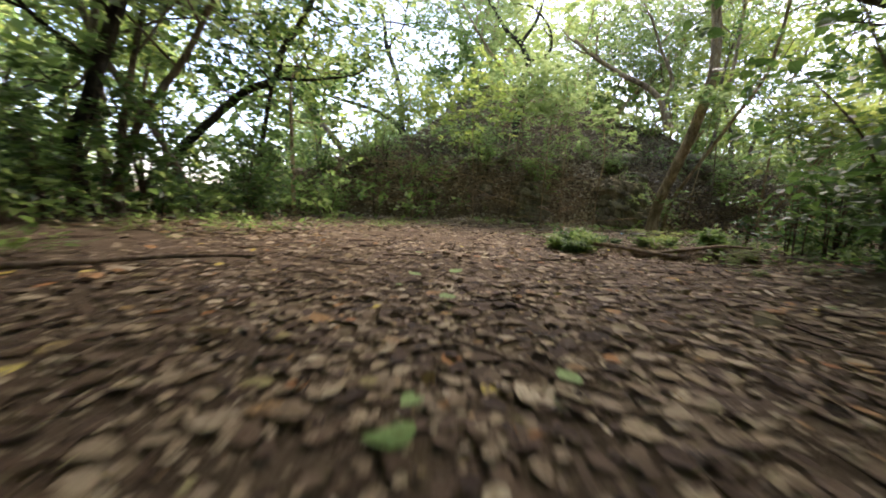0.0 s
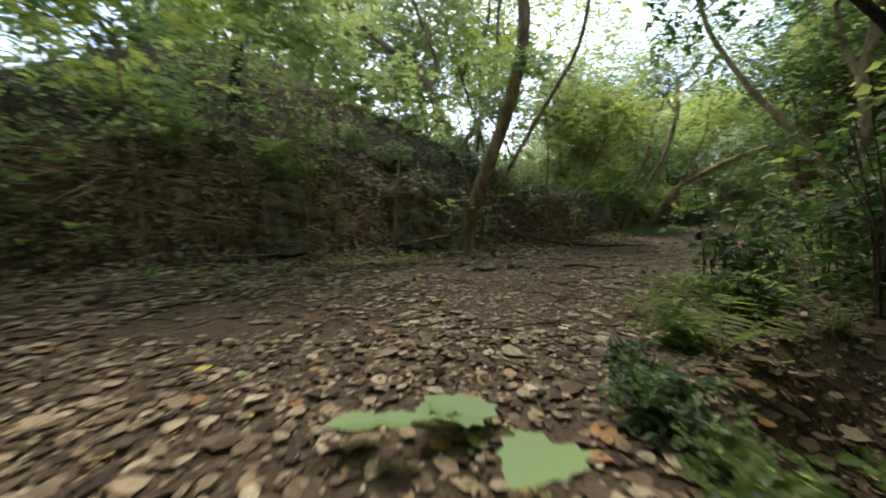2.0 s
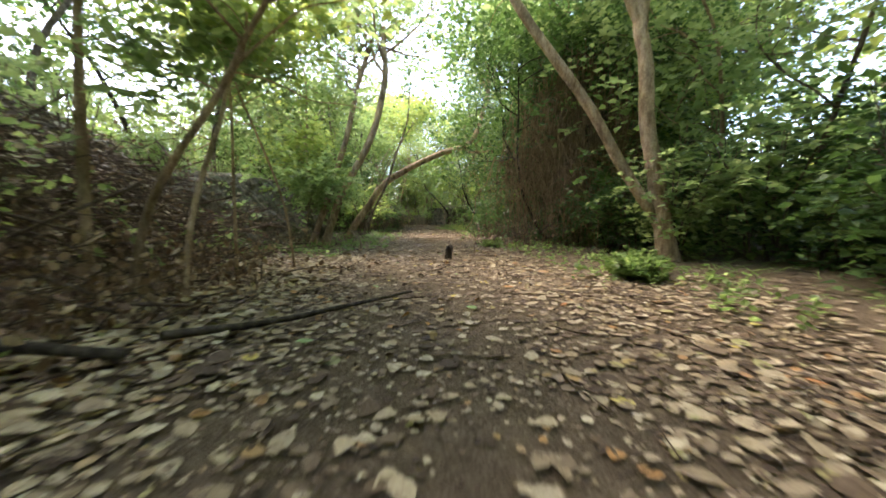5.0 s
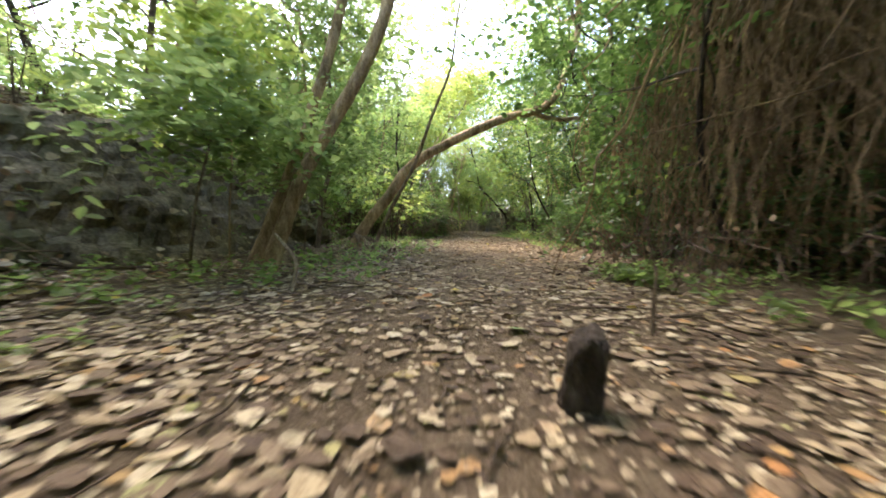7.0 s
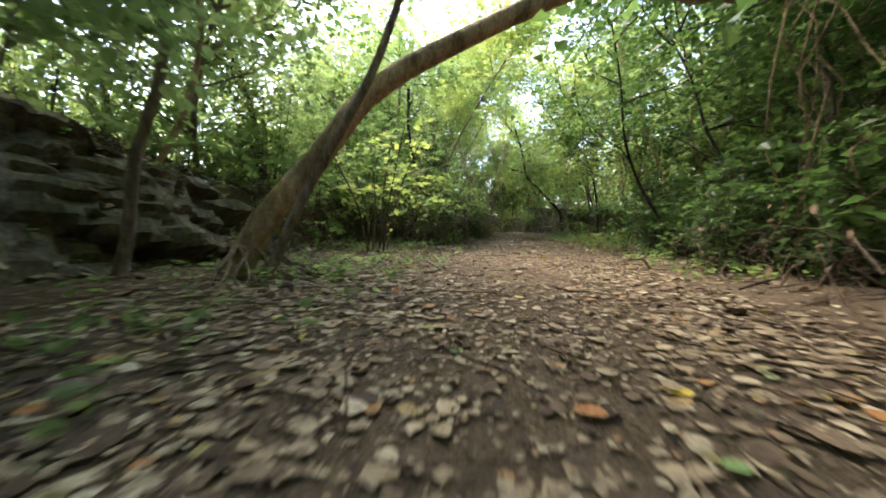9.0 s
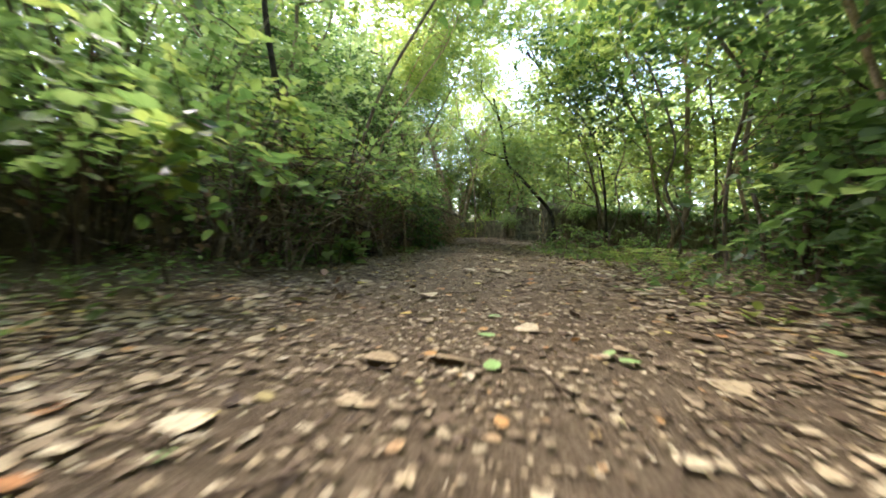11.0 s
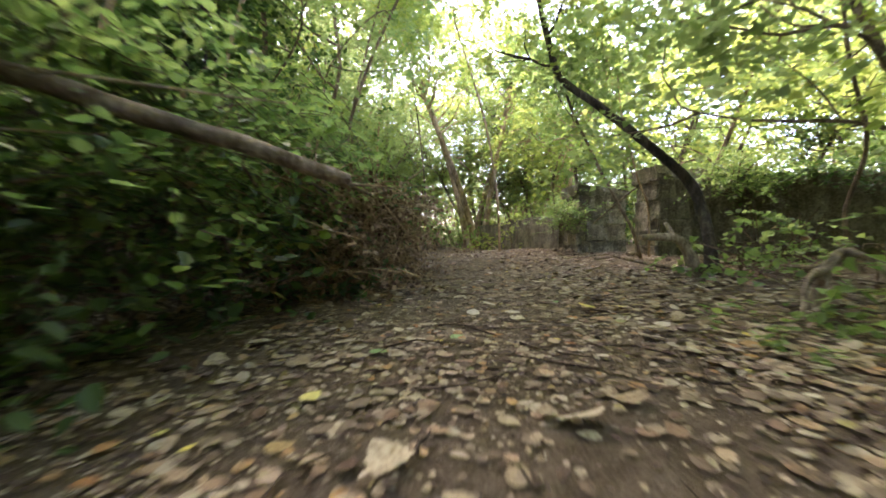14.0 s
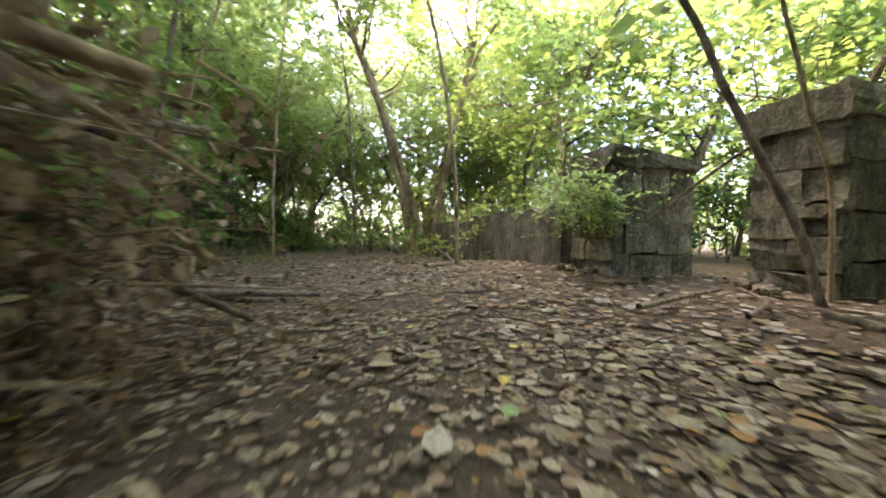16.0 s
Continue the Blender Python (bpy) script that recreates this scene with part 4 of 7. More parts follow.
def plant_woods(sorts, n, seed, lo, hi, gap, allow=None, box=(-20, 62, -22, 36), scale=(0.8, 1.25)):
    """Puts copies of the sorts at random places between lo and hi metres from the trail, at least gap apart."""
    r = np.random.default_rng(seed)
    reach = []
    for s in sorts:
        v = np.concatenate([np.array([q.co for q in o.data.vertices]) for o in s.children])
        v = v[v[:, 2] < 1.5]
        reach.append(np.hypot(v[:, 0], v[:, 1]).max())
    spots, tries = np.zeros((0, 2)), 0
    while len(spots) < n and tries < 60:
        tries += 1
        xs, ys = r.uniform(box[0], box[1], 400), r.uniform(box[2], box[3], 400)
        ws, _ = to_line(WAY, xs, ys)
        ds, _ = to_line(FOOT, xs, ys)
        for x, y, w, d in zip(xs, ys, ws, ds):
            if len(spots) >= n or clearing(x, y) or not lo < abs(w) < hi or (32.2 < x < 36 and y < 11.6) or (len(spots) and (np.hypot(spots[:, 0] - x, spots[:, 1] - y) < gap).any()):
                continue
            if (allow and not allow(x, y, w, d)) or (gap >= 1 and (6.4 < x < 11.4 and 1.8 < y < 5 or 11 < x < 18 and 8.5 < y < 11.9)):
                continue
            pick, big = int(r.integers(len(sorts))), r.uniform(*scale)
            if abs(w) < reach[pick] * big + 0.45:
                continue
            spots = np.vstack([spots, (x, y)])
            turn = r.uniform(0, 360)
            if gap >= 1 and sky_gap(x, y):
                continue
            copy_thing(sorts[pick], pose(x, y, land1(x, y) - 0.03, 0, 0, turn) @ Matrix.Diagonal((big, big, big, 1)))
    for s in sorts:
        for o in (*s.children_recursive, s):
            bpy.data.objects.remove(o)
    return spots


def open_spots(n, seed, lo, hi, gap, box, allow=None):
    """Random places at least gap apart, between lo and hi metres from the trail."""
    r = np.random.default_rng(seed)
    out = np.zeros((0, 2))
    for _ in range(40):
        xs, ys = r.uniform(box[0], box[1], 500), r.uniform(box[2], box[3], 500)
        ws, _ = to_line(WAY, xs, ys)
        ds, _ = to_line(FOOT, xs, ys)
        for x, y, w, d in zip(xs, ys, ws, ds):
            if len(out) < n and not clearing(x, y) and lo < abs(w) < hi and not (32.2 < x < 36 and y < 11.6) and not (len(out) and (np.hypot(out[:, 0] - x, out[:, 1] - y) < gap).any()) and (allow is None or allow(x, y, w, d)):
                out = np.vstack([out, (x, y)])
    return out


def far_woods(name, label, spots, tall, leaf, bark, seed, per=46, count=9, size=0.4, low=0.25, wide=0.26):
    """A stand of trees too far off to tell apart: thin trunks and crowns, joined."""
    r = np.random.default_rng(seed)
    wood, c, o = Acc(), [], []
    z = land(spots[:, 0], spots[:, 1])
    for (x, y), g in zip(spots, z):
        h = r.uniform(*tall)
        lean = r.normal(0, 0.09, 2) * h
        k = np.array([0, 0.35, 0.7, 1.0])
        p = np.stack([x + lean[0] * k**1.5 + r.normal(0, 0.1, 4) * k, y + lean[1] * k**1.5 + r.normal(0, 0.1, 4) * k, g - 0.1 + h * k * 0.92], -1)
        tube(wood, p, 0.012 * h, 0.004 * h, 4, cap=False)
        blobs = 7
        u = low + (1 - low) * r.uniform(0, 1, blobs)
        a, rad = r.uniform(0, 6.283, blobs), wide * h * r.uniform(0.3, 1, blobs) * (1.15 - 0.5 * u)
        b = np.stack([np.interp(u, k, p[:, 0]) + rad * np.cos(a), np.interp(u, k, p[:, 1]) + rad * np.sin(a), g + u * h], -1)
        for q in b:
            tube(wood, np.array([(np.interp(q[2] - g - 0.6, k * h, p[:, 0]), np.interp(q[2] - g - 0.6, k * h, p[:, 1]), q[2] - 0.6), q]), 0.004 * h, 0.01, 3, cap=False)
        m = per // blobs
        c.append(np.repeat(b, m, 0) + r.normal(0, 0.075 * h, (blobs * m, 3)) * (1, 1, 0.6))
        o.append(r.normal(0, 1, (blobs * m, 3)))
    ob = thing(name, (0, 0, 0), label, "woods", kind="stuff")
    tagged(part("far_trunk", wood, bark, ob), kind="stuff")
    acc = Acc()
    sprays(acc, np.concatenate(c), np.concatenate(o), r, 1.0, count, size, KITE, 0.25, None, 0.5)
    tagged(part("far_foliage", acc, leaf, ob, smooth=False), kind="stuff")


FAR_BOX = (-42, 82, -42, 58)
far_woods("far_woods", "distant pale green forest trees", open_spots(150, 301, 13, 44, 2.2, FAR_BOX), (6, 10), LEAF_FINE, BARK, 1)
far_woods("far_woods", "distant yellow-green forest trees", open_spots(110, 302, 13, 44, 2.2, FAR_BOX), (6, 11), LEAF_YELLOW, BARK_PALE, 2)
far_woods("far_woods", "distant green forest trees", open_spots(110, 303, 13, 44, 2.2, FAR_BOX), (5, 9), LEAF_MID, BARK, 3)
far_woods("thicket", "low green thicket under the distant trees", open_spots(240, 304, 8, 36, 1.5, FAR_BOX), (2.0, 4.0), LEAF_MID, BARK, 4, 42, 8, 0.3, 0.05, 0.4)
far_woods("thicket", "pale low thicket under the trees", open_spots(150, 305, 7, 30, 1.5, FAR_BOX), (1.6, 3.6), LEAF_FINE, BARK, 5, 42, 8, 0.28, 0.05, 0.45)
# trees that can be told apart
plant_woods([backdrop_tree(101, 6.5, 0.2, LEAF_FINE, BARK, 0.14, 6), backdrop_tree(102, 8.0, 0.15, LEAF_MID, BARK, 0.15, 6), backdrop_tree(103, 5.2, 0.3, LEAF_FINE, BARK_PALE, 0.13, 6), backdrop_tree(104, 7.2, 0.25, LEAF_YELLOW, BARK, 0.15, 6), backdrop_tree(105, 6.0, 0.2, LEAF_DARK, BARK_DARK, 0.14, 6)], 115, 201, 4.5, 14, 1.6,
            lambda x, y, w, d: not (w > 0 and -5 < x < 9.5 and d < 7) and not (20.5 < x < 32 and -7.5 < w < 0), (-14, 58, -12, 36))
# unseen trees added behind the start of the trail to shade it
plant_woods([backdrop_tree(151, 7.0, 0.25, LEAF_FINE, BARK, 0.14, 9, 9, 1, 0.36, 0.3), backdrop_tree(152, 6.5, 0.25, LEAF_MID, BARK_PALE, 0.14, 9, 9, 1, 0.36, 0.3)], 22, 211, 1.6, 7, 1.5, lambda x, y, w, d: y < -1.2, (-7, 7, -9, -1), (0.9, 1.25))
# slender trees whose crowns hang over the trail
plant_woods([backdrop_tree(131, 6.5, 0.35, LEAF_FINE, BARK, 0.1, 9, 9, 1, 0.3, 0.42), backdrop_tree(132, 5.8, 0.35, LEAF_YELLOW, BARK_PALE, 0.1, 9, 9, 1, 0.31, 0.4), backdrop_tree(133, 7.0, 0.3, LEAF_MID, BARK, 0.11, 9, 9, 1, 0.28, 0.45)], 44, 209, 2.6, 5.4, 1.6,
            lambda x, y, w, d: (w < -2.9 and not (x < 0.6 or x < 5 and w > -4.3 or 4 < x < 9.5 and w > -3.6 or x > 20.5)) or (w > 2.3 and (24 < x < 31 and d > 1.0 or x > 31 or x < -3)), (-9, 44, -4, 24), (0.85, 1.2))
plant_woods([backdrop_tree(141, 7.0, 0.2, LEAF_YELLOW, BARK_PALE, 0.13, 8, 9, 1, 0.3, 0.3), backdrop_tree(142, 8.0, 0.2, LEAF_FINE, BARK, 0.13, 8, 9, 1, 0.3, 0.3)], 21, 210, 2.2, 15, 1.6,
            lambda x, y, w, d: x > 36.8, (36.5, 54, 6, 30), (0.8, 1.3))


# high-crowned trees added to cut the light on the start of the trail
plant_woods([backdrop_tree(191, 7.5, 0.15, LEAF_DARK, BARK_DARK, 0.13, 11, 9, 1, 0.36, 0.55), backdrop_tree(192, 7.0, 0.15, LEAF_MID, BARK, 0.13, 11, 9, 1, 0.38, 0.55)], 6, 225, 1.7, 6.5, 1.7, lambda x, y, w, d: -7 < y < 3.2 and (w < -2.2 or w > 2.6), (-6, 7, -7, 3.4), (0.9, 1.2))
# leafy trees standing on the rocky bank
plant_woods([backdrop_tree(231, 4.6, 0.25, LEAF_FINE, BARK, 0.11, 9, 10, 1, 0.36, 0.15), backdrop_tree(232, 5.6, 0.25, LEAF_MID, BARK_PALE, 0.11, 9, 10, 1, 0.34, 0.2)], 4, 226, 4.6, 9.0, 1.6, lambda x, y, w, d: d > 1.6, (13.5, 20.5, 12.5, 18), (0.8, 1.15))
# dark trees leaning over the middle stretch
plant_woods([backdrop_tree(235, 5.2, 0.25, LEAF_DARK, BARK_DARK, 0.11, 7, 9, 1, 0.34, 0.4)], 12, 232, 2.6, 5.0, 1.1, lambda x, y, w, d: w < -2.6 and 13.5 < x < 21.5, (12, 22, 2, 7), (0.8, 1.15))
# leafy trees behind the thicket beside the middle stretch
plant_woods([backdrop_tree(233, 5.0, 0.25, LEAF_YELLOW, BARK_PALE, 0.12, 8, 10, 1, 0.34, 0.25), backdrop_tree(234, 4.6, 0.25, LEAF_MID, BARK, 0.12, 8, 10, 1, 0.34, 0.25)], 7, 227, 4.0, 8.0, 1.4, lambda x, y, w, d: w < -4.0 and 16 < x < 27, (15, 27, -1, 6), (0.8, 1.15))
# tall trees closing the view ahead
plant_woods([backdrop_tree(241, 11.0, 0.12, LEAF_YELLOW, BARK_PALE, 0.16, 7, 11, 1, 0.24, 0.2), backdrop_tree(242, 12.0, 0.12, LEAF_FINE, BARK, 0.17, 7, 11, 1, 0.24, 0.25)], 12, 229, 2.5, 20, 2.0, lambda x, y, w, d: x > 37.5, (37.5, 52, 13, 27), (0.85, 1.15))
# yellow-green trees closing the view at the end of the trail
plant_woods([backdrop_tree(261, 7.0, 0.25, LEAF_YELLOW, BARK_PALE, 0.15, 9, 11, 1, 0.3, 0.12), backdrop_tree(262, 8.5, 0.2, LEAF_FINE, BARK, 0.15, 9, 11, 1, 0.28, 0.15)], 8, 236, 2.2, 7, 1.8, None, (39, 48, 13, 25), (0.85, 1.15))
# dense trees close behind the brush heap
plant_woods([backdrop_tree(253, 4.2, 0.2, LEAF_DARK, BARK_DARK, 0.1, 10, 10, 1, 0.36, 0.22), backdrop_tree(254, 3.8, 0.2, LEAF_MID, BARK, 0.1, 10, 10, 1, 0.38, 0.2)], 5, 234, 2.7, 7, 0.9, lambda x, y, w, d: w > 2.7, (26.5, 32.8, 13.0, 15.6), (0.85, 1.2))
# leafy trees behind the brush heap
plant_woods([backdrop_tree(251, 5.5, 0.2, LEAF_MID, BARK, 0.12, 8, 10, 1, 0.34, 0.12), backdrop_tree(252, 4.5, 0.2, LEAF_YELLOW, BARK_PALE, 0.11, 8, 10, 1, 0.36, 0.12)], 9, 231, 3.0, 12, 1.2, lambda x, y, w, d: w > 3.0, (29.5, 37, 18, 25), (1.0, 1.5))
# leafy trees on the face of the bank
plant_woods([backdrop_tree(161, 4.5, 0.3, LEAF_FINE, BARK, 0.1, 6, 9, 1, 0.32, 0.2), backdrop_tree(162, 3.6, 0.3, LEAF_MID, BARK_PALE, 0.09, 8, 9, 1, 0.34, 0.15)], 3, 221, 2.5, 9, 1.0, lambda x, y, w, d: -4.5 < x < 9 and 0.9 < d < 5.5 and not 3.2 < x < 5.6, (-5, 9.5, 8.5, 15), (0.55, 1.1))
# slender pale trees on the top of the bank
plant_woods([backdrop_tree(163, 5.5, 0.25, LEAF_FINE, BARK_PALE, 0.11, 7, 9, 1, 0.32, 0.35)], 6, 235, 4, 14, 1.6, lambda x, y, w, d: 4.5 < d < 8, (2, 9, 12, 18), (0.8, 1.15))
# dark trees over the thicket
plant_woods([backdrop_tree(171, 6.0, 0.2, LEAF_DARK, BARK_DARK, 0.13, 11, 10, 1, 0.3, 0.2), backdrop_tree(172, 5.0, 0.25, LEAF_DARK, BARK, 0.12, 9, 10, 1, 0.34, 0.2)], 3, 222, 2.8, 7.5, 1.4, lambda x, y, w, d: w > 2.8 and 27 < x < 32.5, (18, 33, 11, 21), (0.8, 1.2))
# tall trees behind the wall
plant_woods([backdrop_tree(181, 8.0, 0.2, LEAF_YELLOW, BARK_PALE, 0.15, 9, 10, 1, 0.28, 0.18), backdrop_tree(182, 9.0, 0.2, LEAF_MID, BARK, 0.15, 9, 10, 1, 0.26, 0.2)], 9, 223, 3.0, 22, 2.0, lambda x, y, w, d: w < 0 and x > 34.6 and (y < 7.5 or x > 40 and y < 11), (34.5, 50, -10, 11), (0.75, 1.2))
plant_woods([backdrop_tree(183, 8.0, 0.2, LEAF_YELLOW, BARK_PALE, 0.14, 9, 10, 1, 0.28, 0.2), backdrop_tree(184, 7.0, 0.25, LEAF_FINE, BARK, 0.14, 9, 10, 1, 0.3, 0.2)], 13, 224, 4.2, 11, 1.3, lambda x, y, w, d: w < -4.2, (20, 36, -3, 7.5), (0.8, 1.15))


# ---------------------------------------------------------------- shrubs and saplings
def shrub(seed, tall, wide, leaf, size, shape, stems, per, label, count=9, droop=0.3, name="shrub", length=0.35, low=2):
    r = np.random.default_rng(seed)
    ob = thing(name, (0, 0, 0), label, "shrub", "undergrowth shrubs")
    acc, tips, outs = Acc(), [], []
    for _ in range(stems):
        a, lean = r.uniform(0, 6.283), r.uniform(0.1, 1.0) * wide
        p = [(0.12 * math.cos(a), 0.12 * math.sin(a), -0.05), (0.4 * lean * math.cos(a), 0.4 * lean * math.sin(a), tall * 0.45 * r.uniform(0.7, 1.1)), (lean * math.cos(a), lean * math.sin(a), tall * r.uniform(0.6, 1.0))]
        c = spline(p, 4)
        tube(acc, c, 0.007 + 0.005 * tall, 0.004, 4, cap=False)
        for k in range(low, 9, 1 if low < 3 else 2):
            b = r.uniform(0, 6.283)
            d = np.array((math.cos(b), math.sin(b), 0.3))
            q = c[min(k, len(c) - 1)]
            e = q + d * wide * 0.35 * r.uniform(0.4, 1)
            tube(acc, np.array([q, e]), 0.006, 0.003, 3, cap=False)
            tips.append(e), outs.append(d)
    part("stemwork", acc, TWIG, ob)
    crown("foliage", tips, outs, r, per, length, count, size, leaf, ob, (0, 0, 0), shape, 0.2, droop)
    return ob


def shrub_set(seed, k=1.0, deep=None, fresh=None):
    deep, fresh = deep or LEAF_DARK, fresh or LEAF_MID
    return [shrub(seed, 1.3, 0.7, deep, 0.085 * k, KITE, 6, 3, "dense dark green shrub with small leaves"), shrub(seed + 1, 1.9, 0.9, fresh, 0.1 * k, KITE, 6, 3, "leafy green shrub with arching stems"), shrub(seed + 2, 0.9, 0.6, fresh, 0.08 * k, KITE, 6, 3, "low green shrub on the forest floor"), shrub(seed + 3, 2.4, 1.0, deep, 0.11 * k, KITE, 7, 3, "tall dark green shrub"), shrub(seed + 4, 1.6, 0.8, LEAF_FINE, 0.085 * k, KITE, 6, 4, "feathery pale green shrub")]


def broad_set(seed, fresh=None):
    return [shrub(seed, 1.5, 0.6, LEAF_DARK, 0.12, HEART, 4, 2, "dark broad-leaved sapling with drooping leaves", 5, 0.45, "sapling", 0.3, 3), shrub(seed + 1, 1.0, 0.5, fresh or LEAF_MID, 0.11, HEART, 3, 2, "young broad-leaved green sapling", 5, 0.4, "sapling", 0.25, 3), shrub(seed + 2, 2.1, 0.7, LEAF_DARK, 0.13, HEART, 5, 2, "tall broad-leaved sapling with large dark leaves", 5, 0.5, "sapling", 0.35, 3)]


# right of the trail, dark leaves in place of fresh green for the shade
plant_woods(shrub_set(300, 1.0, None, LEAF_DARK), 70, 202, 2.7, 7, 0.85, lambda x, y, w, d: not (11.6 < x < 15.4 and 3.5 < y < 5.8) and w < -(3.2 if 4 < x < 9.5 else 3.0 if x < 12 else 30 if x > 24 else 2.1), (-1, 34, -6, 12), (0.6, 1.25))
# beyond the open ground left of the first metres
plant_woods(shrub_set(310), 30, 212, 3.4, 8, 0.9, lambda x, y, w, d: w > 3.4 and x < -2.4 and d < 3, (-10, 0, -1, 14), (0.4, 0.9))
# on the bank
plant_woods(shrub_set(320, 1.0, LEAF_MID), 26, 203, 1.9, 7, 0.55, lambda x, y, w, d: -4 < x < 19.5 and d > 0.35 and not (10.3 < x < 17.5 and d < 1.6) and not (1 < x < 6 and d > 2), (-5, 20, 8, 15), (0.25, 0.65))
# the thicket left of the last stretch
plant_woods([shrub(340, 1.5, 0.8, LEAF_MID, 0.085, OVAL, 7, 4, "leafy green shrub over bare dark stems", low=5), shrub(341, 2.0, 0.9, LEAF_MID, 0.09, OVAL, 7, 4, "tall green shrub over bare stems", low=4), shrub(342, 1.7, 0.8, LEAF_YELLOW, 0.085, OVAL, 6, 4, "bright green shrub with arching bare stems", low=5)], 42, 204, 1.9, 5, 0.6, lambda x, y, w, d: w > (2.0 if x < 27 else 2.5) and 18.2 < x < 31.5, (18, 32, 9, 18), (0.9, 1.5))
plant_woods(shrub_set(370), 20, 214, 2.2, 6, 0.8, lambda x, y, w, d: w > 2.2 and x > 31.5, (31, 44, 12, 26), (0.6, 1.2))
plant_woods(broad_set(380), 9, 215, 1.9, 4.0, 0.7, lambda x, y, w, d: w > (2.0 if x < 27 else 2.3) and 21 < x < 31, (19, 31, 9, 17), (0.8, 1.4))
# the thicket right of the middle stretch, its shade put into dark leaves
plant_woods(shrub_set(360, 1.0, None, LEAF_DARK), 30, 205, 1.9, 4.2, 0.5, lambda x, y, w, d: w < -(2.9 if x < 15.4 else 2.1) and 11.2 < x < 22, (11, 22, 2, 9), (0.45, 0.95))
plant_woods(broad_set(390, LEAF_DARK), 15, 216, 1.9, 4.2, 0.6, lambda x, y, w, d: w < -(2.9 if x < 15.4 else 2.1) and 11.2 < x < 22, (11, 22, 3, 8), (0.7, 1.2))
# dark shrubs inside the first bend, the shade put into their leaf colour
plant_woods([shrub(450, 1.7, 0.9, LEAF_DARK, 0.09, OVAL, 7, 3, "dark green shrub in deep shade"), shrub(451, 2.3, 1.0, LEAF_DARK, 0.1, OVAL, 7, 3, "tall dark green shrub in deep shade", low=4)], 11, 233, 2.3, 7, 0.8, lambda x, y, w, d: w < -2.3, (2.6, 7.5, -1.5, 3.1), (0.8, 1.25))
# beside the inner curve of the first bend
plant_woods(shrub_set(395, 0.9), 12, 217, 1.25, 4, 0.4, lambda x, y, w, d: w < -1.4 and 1 < x < 4.6 and 1.5 < y < 5, (1.2, 5, 1, 5.2), (0.08, 0.17))
plant_woods(broad_set(385), 6, 218, 1.3, 3, 0.7, lambda x, y, w, d: w < -1.4 and 3.2 < x < 5 and 3 < y < 5.3, (3.6, 5.2, 3, 5.0), (0.4, 0.6))
plant_woods(shrub_set(400, 0.9), 8, 220, 1.2, 4, 0.45, lambda x, y, w, d: w < -1.9, (3.8, 6.2, 2.4, 4.4), (0.4, 0.75))
for k, (x, y, s) in enumerate([(1.3, 3.42, 0.13), (1.42, 3.55, 0.17), (1.2, 3.6, 0.14), (1.35, 3.8, 0.17), (1.5, 3.75, 0.2), (1.45, 3.95, 0.16), (1.95, 4.45, 0.12), (1.7, 4.1, 0.12), (2.5, 4.5, 0.14), (2.2, 4.6, 0.09), (2.9, 4.6, 0.14), (3.3, 4.45, 0.25), (1.8, 4.3, 0.16)]):
    bush = shrub(410 + k, 1.0, 0.75, LEAF_MID if k % 3 else LEAF_DARK, 0.17, OVAL, 6, 3, "low bushy green plant at the edge of the trail", 9, 0.2)
    bush.location, bush.scale = (x, y, land1(x, y)), (s, s, s)
# tall shrubs behind the brush heap
plant_woods(shrub_set(430, 0.9, LEAF_MID), 14, 230, 2.0, 6, 0.6, lambda x, y, w, d: w > 2.0, (29.5, 35.5, 13.4, 18), (1.0, 1.5))


def bare_shrub(x, y, seed, tall, bark):
    """Crooked leafless stems from one root, each with thin side twigs."""
    r = np.random.default_rng(seed)
    ob = thing("bare_shrub", (x, y, land1(x, y)), "leafless shrub with crooked pale stems under the thicket", "shrub", "bare shrubs in the thicket")
    for k in range(int(r.integers(3, 6))):
        a, h = r.uniform(0, 6.283), tall * r.uniform(0.6, 1.2)
        q = np.linspace(0, 1, 8)
        lean = r.uniform(0.25, 0.8) * h
        p = np.stack([np.cos(a) * lean * q ** 1.4, np.sin(a) * lean * q ** 1.4, h * q - 0.03], -1) + np.cumsum(r.normal(0, 0.022, (8, 3)) * (1, 1, 0.4), 0)
        acc = Acc()
        tube(acc, p, r.uniform(0.008, 0.02), 0.004, 6)
        for i in range(2, 8):
            for _ in range(2):
                b, ln = r.uniform(0, 6.283), h * r.uniform(0.15, 0.45)
                e = p[i] + np.outer(np.linspace(0, 1, 4), (np.cos(b) * ln, np.sin(b) * ln, r.uniform(-0.1, 0.5) * ln)) + r.normal(0, 0.018, (4, 3)) * np.array([[0], [1], [1], [1]])
                tube(acc, e, 0.005, 0.002, 4)
        part("stem", acc, bark, ob)


for k, (x, y) in enumerate(open_spots(26, 351, 1.7, 2.8, 0.38, (21.2, 27.6, 9.5, 13.5), lambda x, y, w, d: w > 1.7)):
    bare_shrub(float(x), float(y), 640 + k, 0.75 + 0.35 * (k % 3) / 2, DEADWOOD if k % 3 == 1 else BARK)
# low green plants at the end of the trail
plant_woods(shrub_set(420, 0.9, LEAF_MID), 16, 228, 1.2, 4.5, 0.6, lambda x, y, w, d: w > 1.2, (31.5, 42, 13, 24), (0.2, 0.5))
